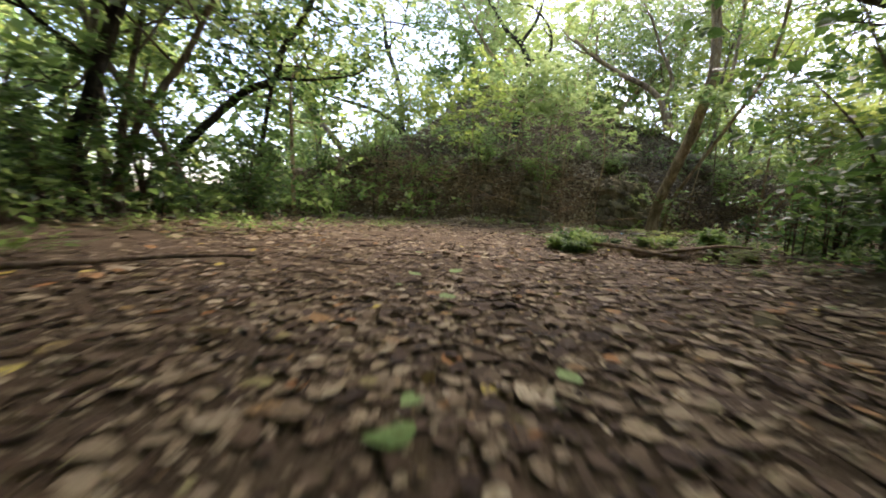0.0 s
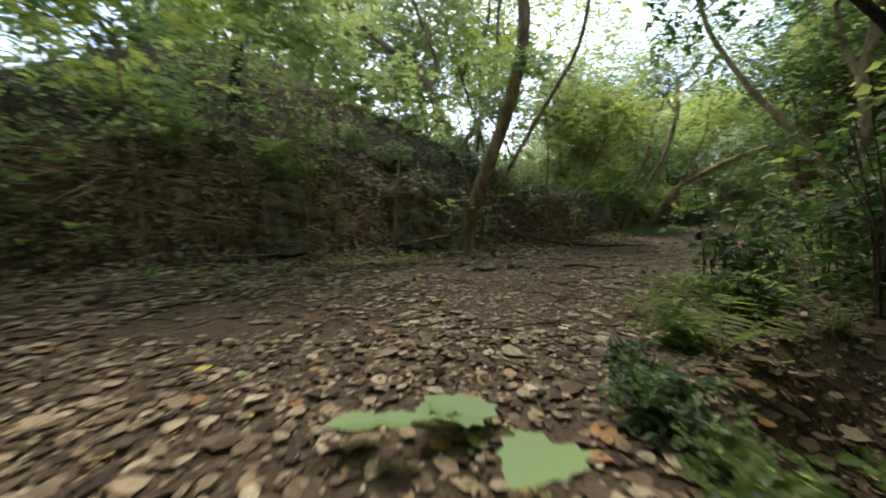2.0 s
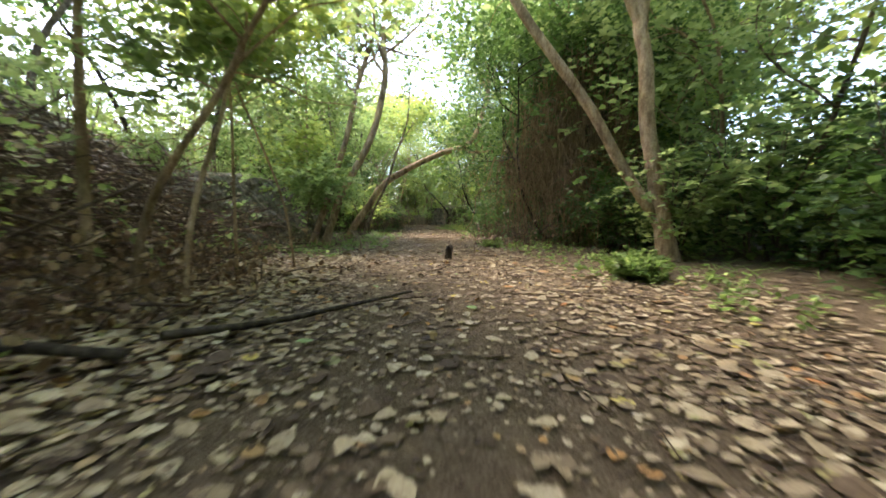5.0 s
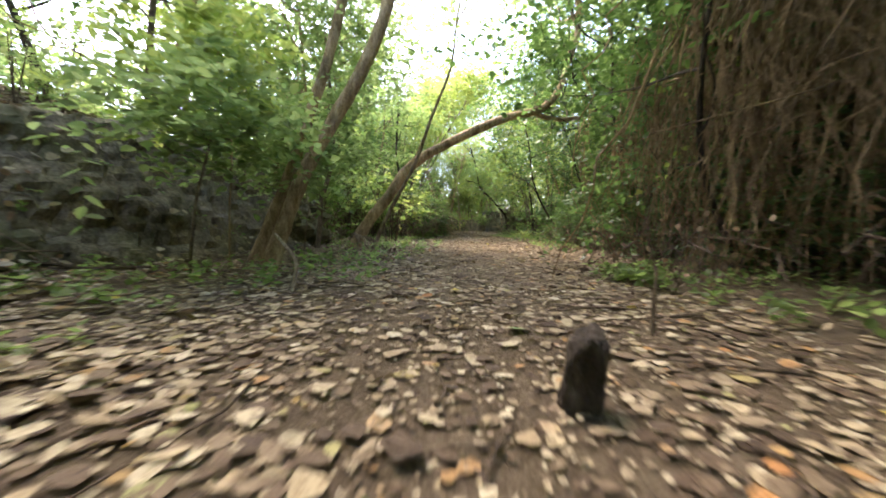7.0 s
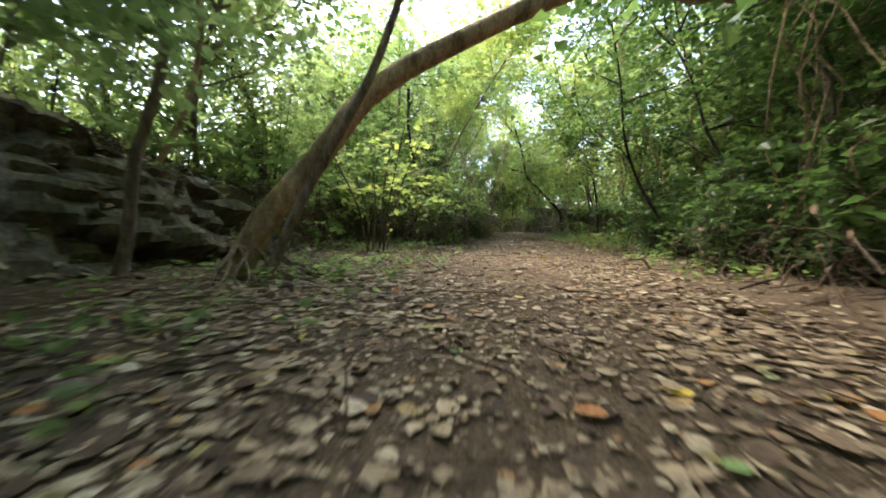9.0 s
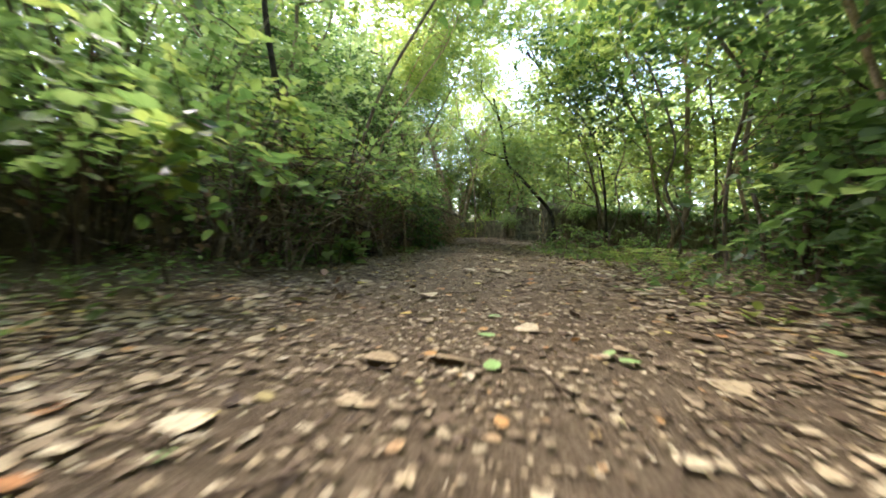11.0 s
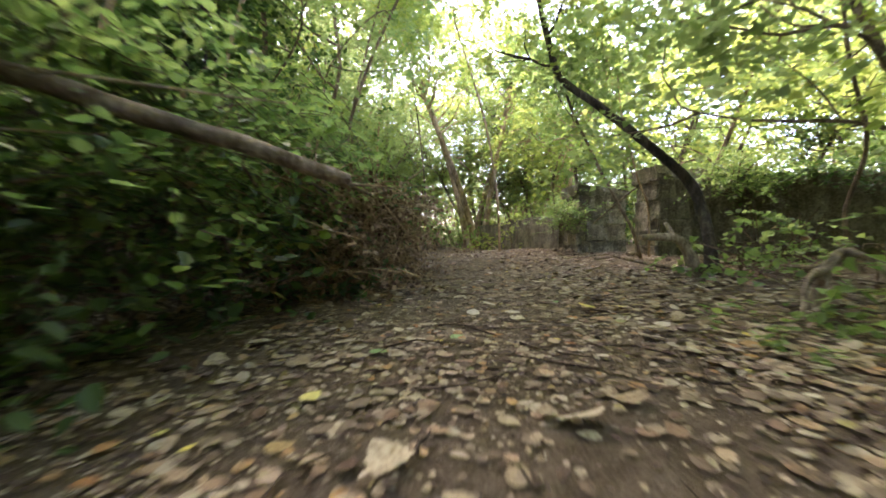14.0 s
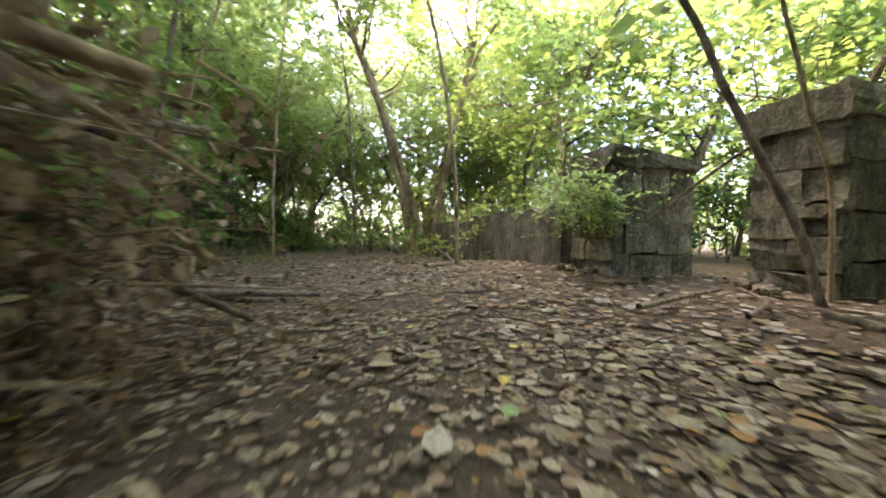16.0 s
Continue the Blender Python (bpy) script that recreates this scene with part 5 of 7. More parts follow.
# broad-leaved plants close to the trail
for k, (x, y, s) in enumerate([(4.75, 4.75, 0.34), (29.3, 12.25, 0.3), (29.75, 12.35, 0.28), (30.1, 12.4, 0.26), (28.9, 12.1, 0.3), (22.6, 11.0, 0.42), (22.2, 11.3, 0.5), (12.95, 6.25, 0.26), (13.2, 6.4, 0.2), (23.9, 11.7, 0.5)]):
    plant = shrub(560 + k, 0.8, 0.6, LEAF_MID if 12 < x < 28 else LEAF_DARK, 0.26, HEART, 5, 2, "small broad-leaved plant with fresh green leaves", 4, 0.35, "sapling", 0.5, 3)
    plant.location, plant.scale = (x, y, land1(x, y)), (s, s, s)
for k, (x, y, s) in enumerate([(4.75, 5.05, 0.5), (5.05, 4.7, 0.62), (5.6, 4.2, 0.95)]):
    plant = shrub(590 + k, 1.1, 0.42, LEAF_DARK, 0.13, BROAD, 6, 2, "sapling with large dark drooping leaves on bare stems", 4, 0.45, "sapling", 0.32, 4)
    plant.location, plant.scale = (x, y, land1(x, y)), (s, s, s)
for k, (x, y, s) in enumerate([(9.0, 5.1, 0.24), (9.25, 4.95, 0.22), (8.8, 5.0, 0.18), (9.5, 4.8, 0.2)]):
    plant = shrub(595 + k, 0.9, 0.7, LEAF_MID, 0.2, KITE, 8, 3, "low grassy bush at the foot of a pale tree", 8, 0.2)
    plant.location, plant.scale = (x, y, land1(x, y)), (s, s, s)
# bushes growing on the piers
for k, (x, y, z) in enumerate([(34.45, 10.75, 0.75), (33.0, 8.2, 1.2)]):
    bush = shrub(398 + k, 0.5, 0.38, LEAF_MID, 0.055, OVAL, 7, 4, "bright green bush growing on the old masonry", 9)
    bush.location = (x, y, z)


def bulk_shrubs(name, label, spots, leaf, seed, tall, wide, per, size):
    """Undergrowth too dense to tell its plants apart."""
    r = np.random.default_rng(seed)
    z = land(spots[:, 0], spots[:, 1])
    h = r.uniform(*tall, len(spots))
    c = np.repeat(np.stack([spots[:, 0], spots[:, 1], z], -1), per, 0)
    hh = np.repeat(h, per)
    u = np.sqrt(r.uniform(0.02, 1, len(c)))
    c = c + np.stack([r.normal(0, wide, len(c)), r.normal(0, wide, len(c)), u * hh], -1)
    stems = Acc()
    for (x, y), g, t in zip(spots, z, h):
        for _ in range(3):
            e = r.normal(0, wide, 2)
            tube(stems, np.array([(x, y, g - 0.05), (x + e[0] * 0.5, y + e[1] * 0.5, g + t * 0.5), (x + e[0], y + e[1], g + t)]), 0.014, 0.005, 3, cap=False)
    ob = thing(name, (0, 0, 0), label, "undergrowth", kind="stuff")
    tagged(part("stemwork", stems, TWIG, ob), kind="stuff")
    acc = Acc()
    sprays(acc, c, r.normal(0, 1, (len(c), 3)), r, 0.4, 8, size, KITE, 0.3, None, 0.5)
    tagged(part("foliage", acc, leaf, ob, smooth=False), kind="stuff")


bulk_shrubs("undergrowth", "dense dark green undergrowth under the trees", open_spots(150, 311, 3.6, 10, 0.8, (-8, 40, -8, 12), lambda x, y, w, d: w < -(3.8 if x < 25 else 6)), LEAF_DARK, 21, (0.6, 1.9), 0.3, 26, 0.12)
# dark plants added to keep light out of the hollow right of the trail
bulk_shrubs("undergrowth", "dark undergrowth added to block light beside the trail", open_spots(46, 318, 2.7, 4.6, 0.5, (11.5, 22, 1, 8), lambda x, y, w, d: w < -2.7 and not (11.6 < x < 15.4 and 3.5 < y < 5.8)), LEAF_DARK, 28, (0.7, 1.7), 0.3, 24, 0.1)
bulk_shrubs("undergrowth", "dense green undergrowth behind the thicket", open_spots(110, 312, 3.5, 10, 0.8, (17, 44, 10, 26), lambda x, y, w, d: w > 3.5), LEAF_MID, 22, (0.9, 2.6), 0.35, 30, 0.13)
bulk_shrubs("undergrowth", "green undergrowth on top of the bank", open_spots(110, 313, 3, 16, 0.75, (-8, 22, 9, 24), lambda x, y, w, d: d > 1.2 and not (0.8 < x < 6.5 and d < 6.5)), LEAF_FINE, 23, (0.3, 1.4), 0.3, 16, 0.1)
bulk_shrubs("undergrowth", "low green undergrowth beside the open ground", open_spots(60, 314, 3.3, 9, 0.8, (-12, 0, -4, 13), lambda x, y, w, d: w > 3.3 and d < 2), LEAF_MID, 24, (0.3, 1.0), 0.3, 18, 0.1)


bulk_shrubs("undergrowth", "green undergrowth closing the end of the trail", open_spots(46, 319, 0.0, 4, 0.6, (40.5, 48, 14, 24)), LEAF_MID, 29, (0.6, 1.7), 0.3, 24, 0.1)
bulk_shrubs("undergrowth", "yellow-green undergrowth beyond the piers", open_spots(120, 315, 1.9, 12, 0.7, (36, 56, 6, 32), lambda x, y, w, d: x > 36.6), LEAF_YELLOW, 25, (0.5, 1.8), 0.3, 24, 0.1)
bulk_shrubs("undergrowth", "ferny green plants along the wall", open_spots(16, 316, 1.6, 6, 0.4, (22, 33, 4.5, 9), lambda x, y, w, d: w < -2.2), LEAF_MID, 26, (0.2, 0.8), 0.2, 14, 0.09)
bulk_shrubs("undergrowth", "thin green plants on the bank", open_spots(75, 317, 1.7, 9, 0.3, (-5, 20, 8, 14), lambda x, y, w, d: 0.0 < d < 2.5), LEAF_FINE, 27, (0.15, 0.9), 0.2, 11, 0.08)


# grassy seedlings
def seedlings(name, label, x, y, leaf, lo, hi, per=6, tall=0.12, shape=OVAL):
    m = len(x)
    z = land(x, y)
    at = np.repeat(np.stack([x, y, z], -1), per, 0) + rng.normal(0, 0.02, (m * per, 3)) * (1, 1, 0)
    at[:, 2] += rng.uniform(0.02, tall, m * per)
    a = rng.uniform(0, 6.283, m * per)
    way = np.stack([np.cos(a), np.sin(a), rng.uniform(-0.2, 0.7, m * per)], -1)
    nor = np.array((0, 0, 1.0)) + rng.normal(0, 0.3, (m * per, 3))
    acc = Acc()
    leaves(acc, at, way, nor, rng.uniform(lo, hi, m * per), shape)
    return tagged(part(name, acc, leaf, smooth=False), label, "seedlings", kind="stuff")


def side_spots(n, wide, cond):
    x, y, w, d = along_way(n, wide)
    ok = cond(x, y, w, d)
    return x[ok], y[ok]


seedlings("seedlings", "small green seedlings sprouting beside the trail", *side_spots(9000, 5.0, lambda x, y, w, d: (np.abs(w) > 1.3) & (d < 0.5) & ((x < 29) | (w > 1.3)) & ((x > 3.5) | (y > 5) | (w > 2.2)) & (wave(x, y, 1.4, 31) > 0.02)), LEAF_MID, 0.035, 0.075)
seedlings("seedlings", "green ground cover spreading to the edge of the trail", *side_spots(4200, 2.6, lambda x, y, w, d: ((w > 0.75) & (x > 11.5) & (x < 19) & (wave(x, y, 2.2, 33) < 0.5) | (w < -1.0) & (x > 0.8) & (x < 4.6) & (y > 2.9) & ~((x > 1.55) & (x < 3.5) & (y > 3.0) & (y < 4.2))) & (wave(x, y, 2.2, 33) > -0.3)), LEAF_MID, 0.035, 0.08)
seedlings("seedlings", "yellowish low plants right of the trail", *side_spots(1600, 4.5, lambda x, y, w, d: (w < -1.3) & (x > 21) & (x < 29) & (wave(x, y, 1.8, 34) > 0.0)), LEAF_YELLOW, 0.04, 0.09)
seedlings("grass_tuft", "thin green grass beside the trail", *side_spots(7000, 4.5, lambda x, y, w, d: ((w < -1.6) & (x > 5) & (x < 11.5) & (w < -2.2 + 0.4 * wave(x, y, 3, 36)) | (w > 2.2) & (x < 1)) & (d < 0.2)), LEAF_MID, 0.08, 0.2, 5, 0.05, (np.array([(0, 0.03), (0.6, 0.035), (1, 0), (0, -0.03)]), np.array([(0, 1, 2), (0, 2, 3)])))


def fern(x, y, seed, reach=0.32):
    """A tuft of arching fronds with leaflets on both sides."""
    r = np.random.default_rng(seed)
    z = land1(x, y)
    ob = thing("fern", (x, y, z), "bright green fern with arching fronds", "fern", "ferns beside the trail")
    for k in range(6):
        a, ln = 1.05 * k + r.uniform(-0.3, 0.3), reach * r.uniform(0.75, 1.2)
        q = np.linspace(0, 1, 12)
        p = np.stack([np.cos(a) * ln * q, np.sin(a) * ln * q, 0.6 * ln * np.sin(2.2 * q) + 0.01], -1)
        acc = Acc()
        tube(acc, p, 0.003, 0.0015, 4)
        side = np.array((-math.sin(a), math.cos(a), 0.0))
        for sgn in (-1, 1):
            leaves(acc, p[2:], np.tile(side * sgn + 0.45 * np.array((math.cos(a), math.sin(a), -0.1)), (10, 1)), np.tile((0.0, 0.0, 1.0), (10, 1)) + r.normal(0, 0.1, (10, 3)), 0.34 * ln * np.sin(0.35 + 2.5 * q[2:]), (np.array([(0, 0), (0.35, 0.14), (1, 0), (0.35, -0.14)]), np.array([(0, 1, 2), (0, 2, 3)])))
        part("frond", acc, LEAF_YELLOW, ob, smooth=False)


for k, (x, y, q) in enumerate([(2.6, 4.36, 0.34), (3.6, 4.9, 0.25), (2.95, 4.85, 0.2), (4.9, 8.1, 0.2), (24.5, 7.6, 0.4), (25.6, 7.9, 0.36), (23.2, 7.3, 0.45), (26.8, 8.0, 0.3), (27.9, 8.2, 0.34), (28.7, 8.5, 0.3)]):
    fern(x, y, 480 + k, q)


# ---------------------------------------------------------------- rocks
def boulder(at, size, seed, material, label, name="boulder", turn=0.0):
    r = np.random.default_rng(seed)
    bm = bmesh.new()
    bmesh.ops.create_icosphere(bm, subdivisions=4, radius=1.0)
    off = Vector(r.uniform(-9, 9, 3))
    for v in bm.verts:
        c = v.co.copy()
        cut = 0.0
        for ax in range(3):
            c[ax] = math.copysign(min(abs(c[ax]), 0.72) / 0.72, c[ax])
        k = 1 + 0.3 * noise.noise(v.co * 1.1 + off) + 0.2 * noise.noise(v.co * 2.7 + off) + 0.1 * noise.noise(v.co * 6 + off) - 0.22 * max(0.0, 0.3 - noise.voronoi(v.co * 2.2 + off)[0][0])
        v.co = Vector((c.x * size[0], c.y * size[1], c.z * size[2])) * 0.62 * k
    me = bpy.data.meshes.new(name)
    bm.to_mesh(me)
    bm.free()
    me.polygons.foreach_set("use_smooth", np.ones(len(me.polygons), bool))
    me.materials.append(material)
    ob = new(name, me)
    ob.matrix_world = pose(*at, r.uniform(-12, 12), r.uniform(-12, 12), turn)
    return tagged(ob, label, "rock", "rocks in the bank")


ROCK_TOPS, ROCK_SIDES = [], []


def weather(co, off, bed, relief):
    """How far a point of bedded rock stands out: beds of uneven depth, cracks and grain."""
    q = co + off
    h = (q.z + 0.22 * q.x + 0.12 * noise.noise(q * 1.3)) / bed
    layer = math.floor(h)
    edge = h - layer
    step = noise.noise(Vector((layer * 7.3, 0.7 * q.x, 0.7 * q.y)))
    near = noise.voronoi(q * 1.7)[0]
    crack = max(0.0, 0.14 - (near[1] - near[0])) / 0.14
    notch = max(0.0, 0.16 - min(edge, 1 - edge)) / 0.16
    return relief * (1.3 * step - 0.55 * crack - 0.5 * notch) + 0.5 * relief * noise.noise(q * 2.1) + 0.3 * relief * noise.noise(q * 6.5)


def rest_leaves(me, m, seed, chance):
    """Keeps places on the upper sides of a rock, for the leaves that lie on it."""
    r = np.random.default_rng(seed)
    for f in me.polygons:
        nor = m.to_3x3() @ f.normal
        if nor.z > 0.45 and r.uniform() < chance:
            ROCK_TOPS.append((*(m @ f.center), *nor))
        elif nor.y < -0.3 and r.uniform() < 0.03:
            ROCK_SIDES.append((*(m @ f.center), *nor))


def outcrop(at, size, seed, turn, label, tip=0.0):
    """A block of bedded rock with broken edges."""
    r = np.random.default_rng(seed)
    off = Vector(r.uniform(-9, 9, 3))
    bm = bmesh.new()
    bmesh.ops.create_cube(bm, size=2.0)
    bmesh.ops.subdivide_edges(bm, edges=bm.edges[:], cuts=19, use_grid_fill=True)
    for v in bm.verts:
        c = v.co
        n4 = (abs(c.x) ** 4 + abs(c.y) ** 4 + abs(c.z) ** 4) ** 0.25
        c = c / n4 ** 0.55
        c = Vector((c.x * (1 - 0.18 * c.z) * size[0], c.y * (1 - 0.12 * c.z) * size[1], c.z * size[2]))
        out = Vector((c.x / size[0], c.y / size[1], c.z / size[2])).normalized()
        v.co = c + out * weather(c, off, 0.22, 0.11 * (0.4 + 0.6 * min(1.0, max(size))))
    me = bpy.data.meshes.new("rock_outcrop")
    bm.to_mesh(me)
    bm.free()
    me.materials.append(ROCK)
    ob = new("rock_outcrop", me)
    ob.matrix_world = pose(*at, tip, r.uniform(-8, 8), turn)
    rest_leaves(me, ob.matrix_world, seed, 0.16)
    return tagged(ob, label, "rock", "rocks in the bank")


for k, (x, y, z, a, b, c, t) in enumerate([(2.05, 9.2, 0.55, 0.42, 0.4, 0.5, 10), (4.25, 9.35, 0.55, 0.62, 0.55, 0.62, 12), (4.7, 9.95, 1.05, 0.6, 0.45, 0.4, 25), (3.55, 9.95, 0.95, 0.4, 0.35, 0.35, 60), (6.2, 9.75, 0.45, 0.34, 0.32, 0.36, 0), (0.9, 9.4, 0.6, 0.42, 0.34, 0.42, 50), (2.8, 10.2, 1.35, 0.5, 0.4, 0.35, 70), (-0.4, 9.3, 0.45, 0.4, 0.3, 0.4, 20), (5.4, 9.6, 0.4, 0.3, 0.3, 0.3, 40)]):
    outcrop((x, y, z), (a, b, c), 400 + k, t, "weathered mossy rock standing out of the bank", -8)


def rock_face(foot, tops, seed, label):
    """A sloping face of bare rock along a line, with its own height at each point, running back into the bank."""
    foot, tops = np.asarray(foot, float), np.asarray(tops, float)
    run = np.concatenate([[0], np.cumsum(np.hypot(*np.diff(foot, axis=0).T))])
    us, vs = np.arange(0, run[-1], 0.06), np.linspace(-0.15, 1.75, 40)
    off = Vector((seed, 0.37 * seed, 0.0))
    acc, grid = Acc(), []
    for u in us:
        x, y, h = np.interp(u, run, foot[:, 0]), np.interp(u, run, foot[:, 1]), np.interp(u, run, tops)
        rough = 0.085 + 0.12 * float(ease(14.6, 15.6, x))
        for v in vs:
            z = h * min(v, 1.0) + 0.12 * max(0.0, v - 1)
            back = 0.5 * h * min(max(v, 0), 1) ** 0.8 + 1.9 * max(0.0, v - 1)
            p = Vector((x - 0.25 * back, y + back, z))
            push = weather(p, off, 0.17, rough)
            grid.append((p.x, p.y - push * (1.0 if v < 1 else 0.2), p.z + push * (0.25 if v < 1 else 0.7)))
    n = len(vs)
    i, j = np.meshgrid(np.arange(len(us) - 1), np.arange(n - 1), indexing="ij")
    q = (i * n + j).ravel()
    acc.add(grid, np.stack([q, q + n, q + n + 1, q + 1], -1))
    ob = part("rock_face", acc, ROCK, smooth=False)
    rest_leaves(ob.data, ob.matrix_world, seed, 0.1)
    return tagged(ob, label, "rock", kind="structure")


rock_face([(9.6, 9.85), (10.6, 10.15), (11.6, 10.4), (13.0, 10.62), (14.2, 10.72), (15.4, 10.88), (16.2, 11.05), (16.9, 11.5), (17.5, 12.2)], [0.7, 1.1, 1.35, 1.5, 1.5, 1.25, 1.0, 0.8, 0.3], 31, "bare grey-brown rock face with split ledges at its end")


def slab(at, size, seed, turn, tip):
    """A split slab of rock with sharp edges."""
    r = np.random.default_rng(seed)
    bm = bmesh.new()
    for q in unit(r.normal(0, 1, (26, 3))) * r.uniform(0.75, 1.1, (26, 1)):
        bm.verts.new(np.clip(q, -0.75, 0.75) * size)
    bmesh.ops.convex_hull(bm, input=bm.verts[:])
    bmesh.ops.delete(bm, geom=[v for v in bm.verts if not v.link_faces], context="VERTS")
    bmesh.ops.triangulate(bm, faces=bm.faces[:])
    bmesh.ops.subdivide_edges(bm, edges=bm.edges[:], cuts=2, use_grid_fill=True)
    for v in bm.verts:
        v.co += Vector((1, 1, 1)) * 0.05 * noise.noise(v.co * 5 + Vector(at))
    me = bpy.data.meshes.new("rock_slab")
    bm.to_mesh(me)
    bm.free()
    me.materials.append(ROCK)
    ob = new("rock_slab", me)
    ob.matrix_world = pose(*at, tip, r.uniform(-10, 10), turn)
    return tagged(ob, "jagged split slab of dark rock jutting from the bank", "rock", "rocks in the bank")


r = np.random.default_rng(73)
for k in range(9):
    x = r.uniform(15.3, 17.3)
    y = np.interp(x, [15.3, 17.3], [11.2, 12.0]) + r.uniform(-0.1, 0.5)
    slab((x, y, 0.85 + r.uniform(-0.5, 0.25) - 0.3 * (x - 15.3)), np.array((r.uniform(0.4, 0.95), r.uniform(0.25, 0.5), r.uniform(0.12, 0.3))), 450 + k, r.uniform(-10, 60), r.uniform(-35, 10))
for k in range(12):
    x = r.uniform(0.5, 7)
    y = np.interp(x, FOOT[:, 0], FOOT[:, 1]) + r.uniform(0.5, 2.2)
    slab((x, y, land1(x, y) + r.uniform(-0.05, 0.15)), np.array((r.uniform(0.3, 0.7), r.uniform(0.25, 0.45), r.uniform(0.12, 0.3))), 490 + k, r.uniform(-20, 30), r.uniform(-25, 10))
lie = np.array(ROCK_TOPS)
acc = Acc()
turn = r.uniform(0, 6.283, len(lie))
leaves(acc, lie[:, :3] + lie[:, 3:] * 0.012, np.stack([np.cos(turn), np.sin(turn), 0 * turn], -1), lie[:, 3:] + r.normal(0, 0.15, (len(lie), 3)), r.uniform(0.045, 0.09, len(lie)), HEART, 0.1, r.normal(0.05, 0.12, len(lie)))
tagged(part("fallen_leaves", acc, CREAM, smooth=False), "cream-coloured leaves lying on the rocks", "leaf litter", kind="stuff")
lie = np.array(ROCK_SIDES)
lie = lie[r.uniform(size=len(lie)) < np.where(wave(lie[:, 0], lie[:, 2], 3.0, 61) > 0, 0.85, 0.25)]
acc = Acc()
sprays(acc, lie[:, :3] + lie[:, 3:] * 0.01, lie[:, 3:] + (0, 0, 0.3), r, 0.16, 6, 0.05, OVAL, 0.5)
tagged(part("wall_plants", acc, LEAF_MID, smooth=False), "small green plants rooted in the cracks of the rocks", "plants", kind="stuff")
boulder((10.6, 6.92, 0.08), (0.08, 0.07, 0.17), 430, BARK_DARK, "small dark pointed stump standing in the trail", "stump")


# ---------------------------------------------------------------- the ruined wall
A_DIR, B_DIR = np.array((0.902, 0.431)), np.array((0.431, -0.902))


def blocks_face(parent, start, along, outn, width, height, courses, seed, base=0.0, depth=0.12, proud=0.02, step_top=0.0, gap=0.012):
    """Rough stone blocks laid in courses over a face, each an object of its own."""
    r = np.random.default_rng(seed)
    h = height / courses
    for c in range(courses):
        z0, x = base + c * h, 0.0
        end = width
        while x < end - 0.05:
            w = min(r.uniform(0.24, 0.5), end - x)
            if end - x - w < 0.14:
                w = end - x
            if step_top and z0 + h > base + height - step_top * (x + w / 2):
                x += w
                continue
            bm = bmesh.new()
            bmesh.ops.create_cube(bm, size=1.0)
            bmesh.ops.subdivide_edges(bm, edges=bm.edges[:], cuts=1, use_grid_fill=True)
            for v in bm.verts:
                v.co = Vector((v.co.x * (w - gap), v.co.y * depth, v.co.z * (h - gap)))
                v.co += Vector(r.normal(0, 0.013, 3))
                if abs(v.co.y) < 0.02:
                    v.co *= 1.01
            me = bpy.data.meshes.new("block")
            bm.to_mesh(me)
            bm.free()
            me.materials.append(STONE)
            ob = new("block", me)
            p = start + along * (x + w / 2) + outn * (proud - depth / 2 + r.uniform(-0.03, 0.025))
            ang = math.atan2(along[1], along[0])
            ob.parent = parent
            ob.matrix_basis = Matrix.Translation((p[0], p[1], z0 + h / 2)) @ Matrix.Rotation(ang, 4, "Z")
            x += w


def prism(acc, corners, z0, tops):
    """An upright block on four ground corners with its own height at each."""
    v = [(*c, z0) for c in corners] + [(*c, t) for c, t in zip(corners, tops)]
    acc.add(v, [(3, 2, 1, 0), (4, 5, 6, 7), (0, 1, 5, 4), (1, 2, 6, 5), (2, 3, 7, 6), (3, 0, 4, 7)])


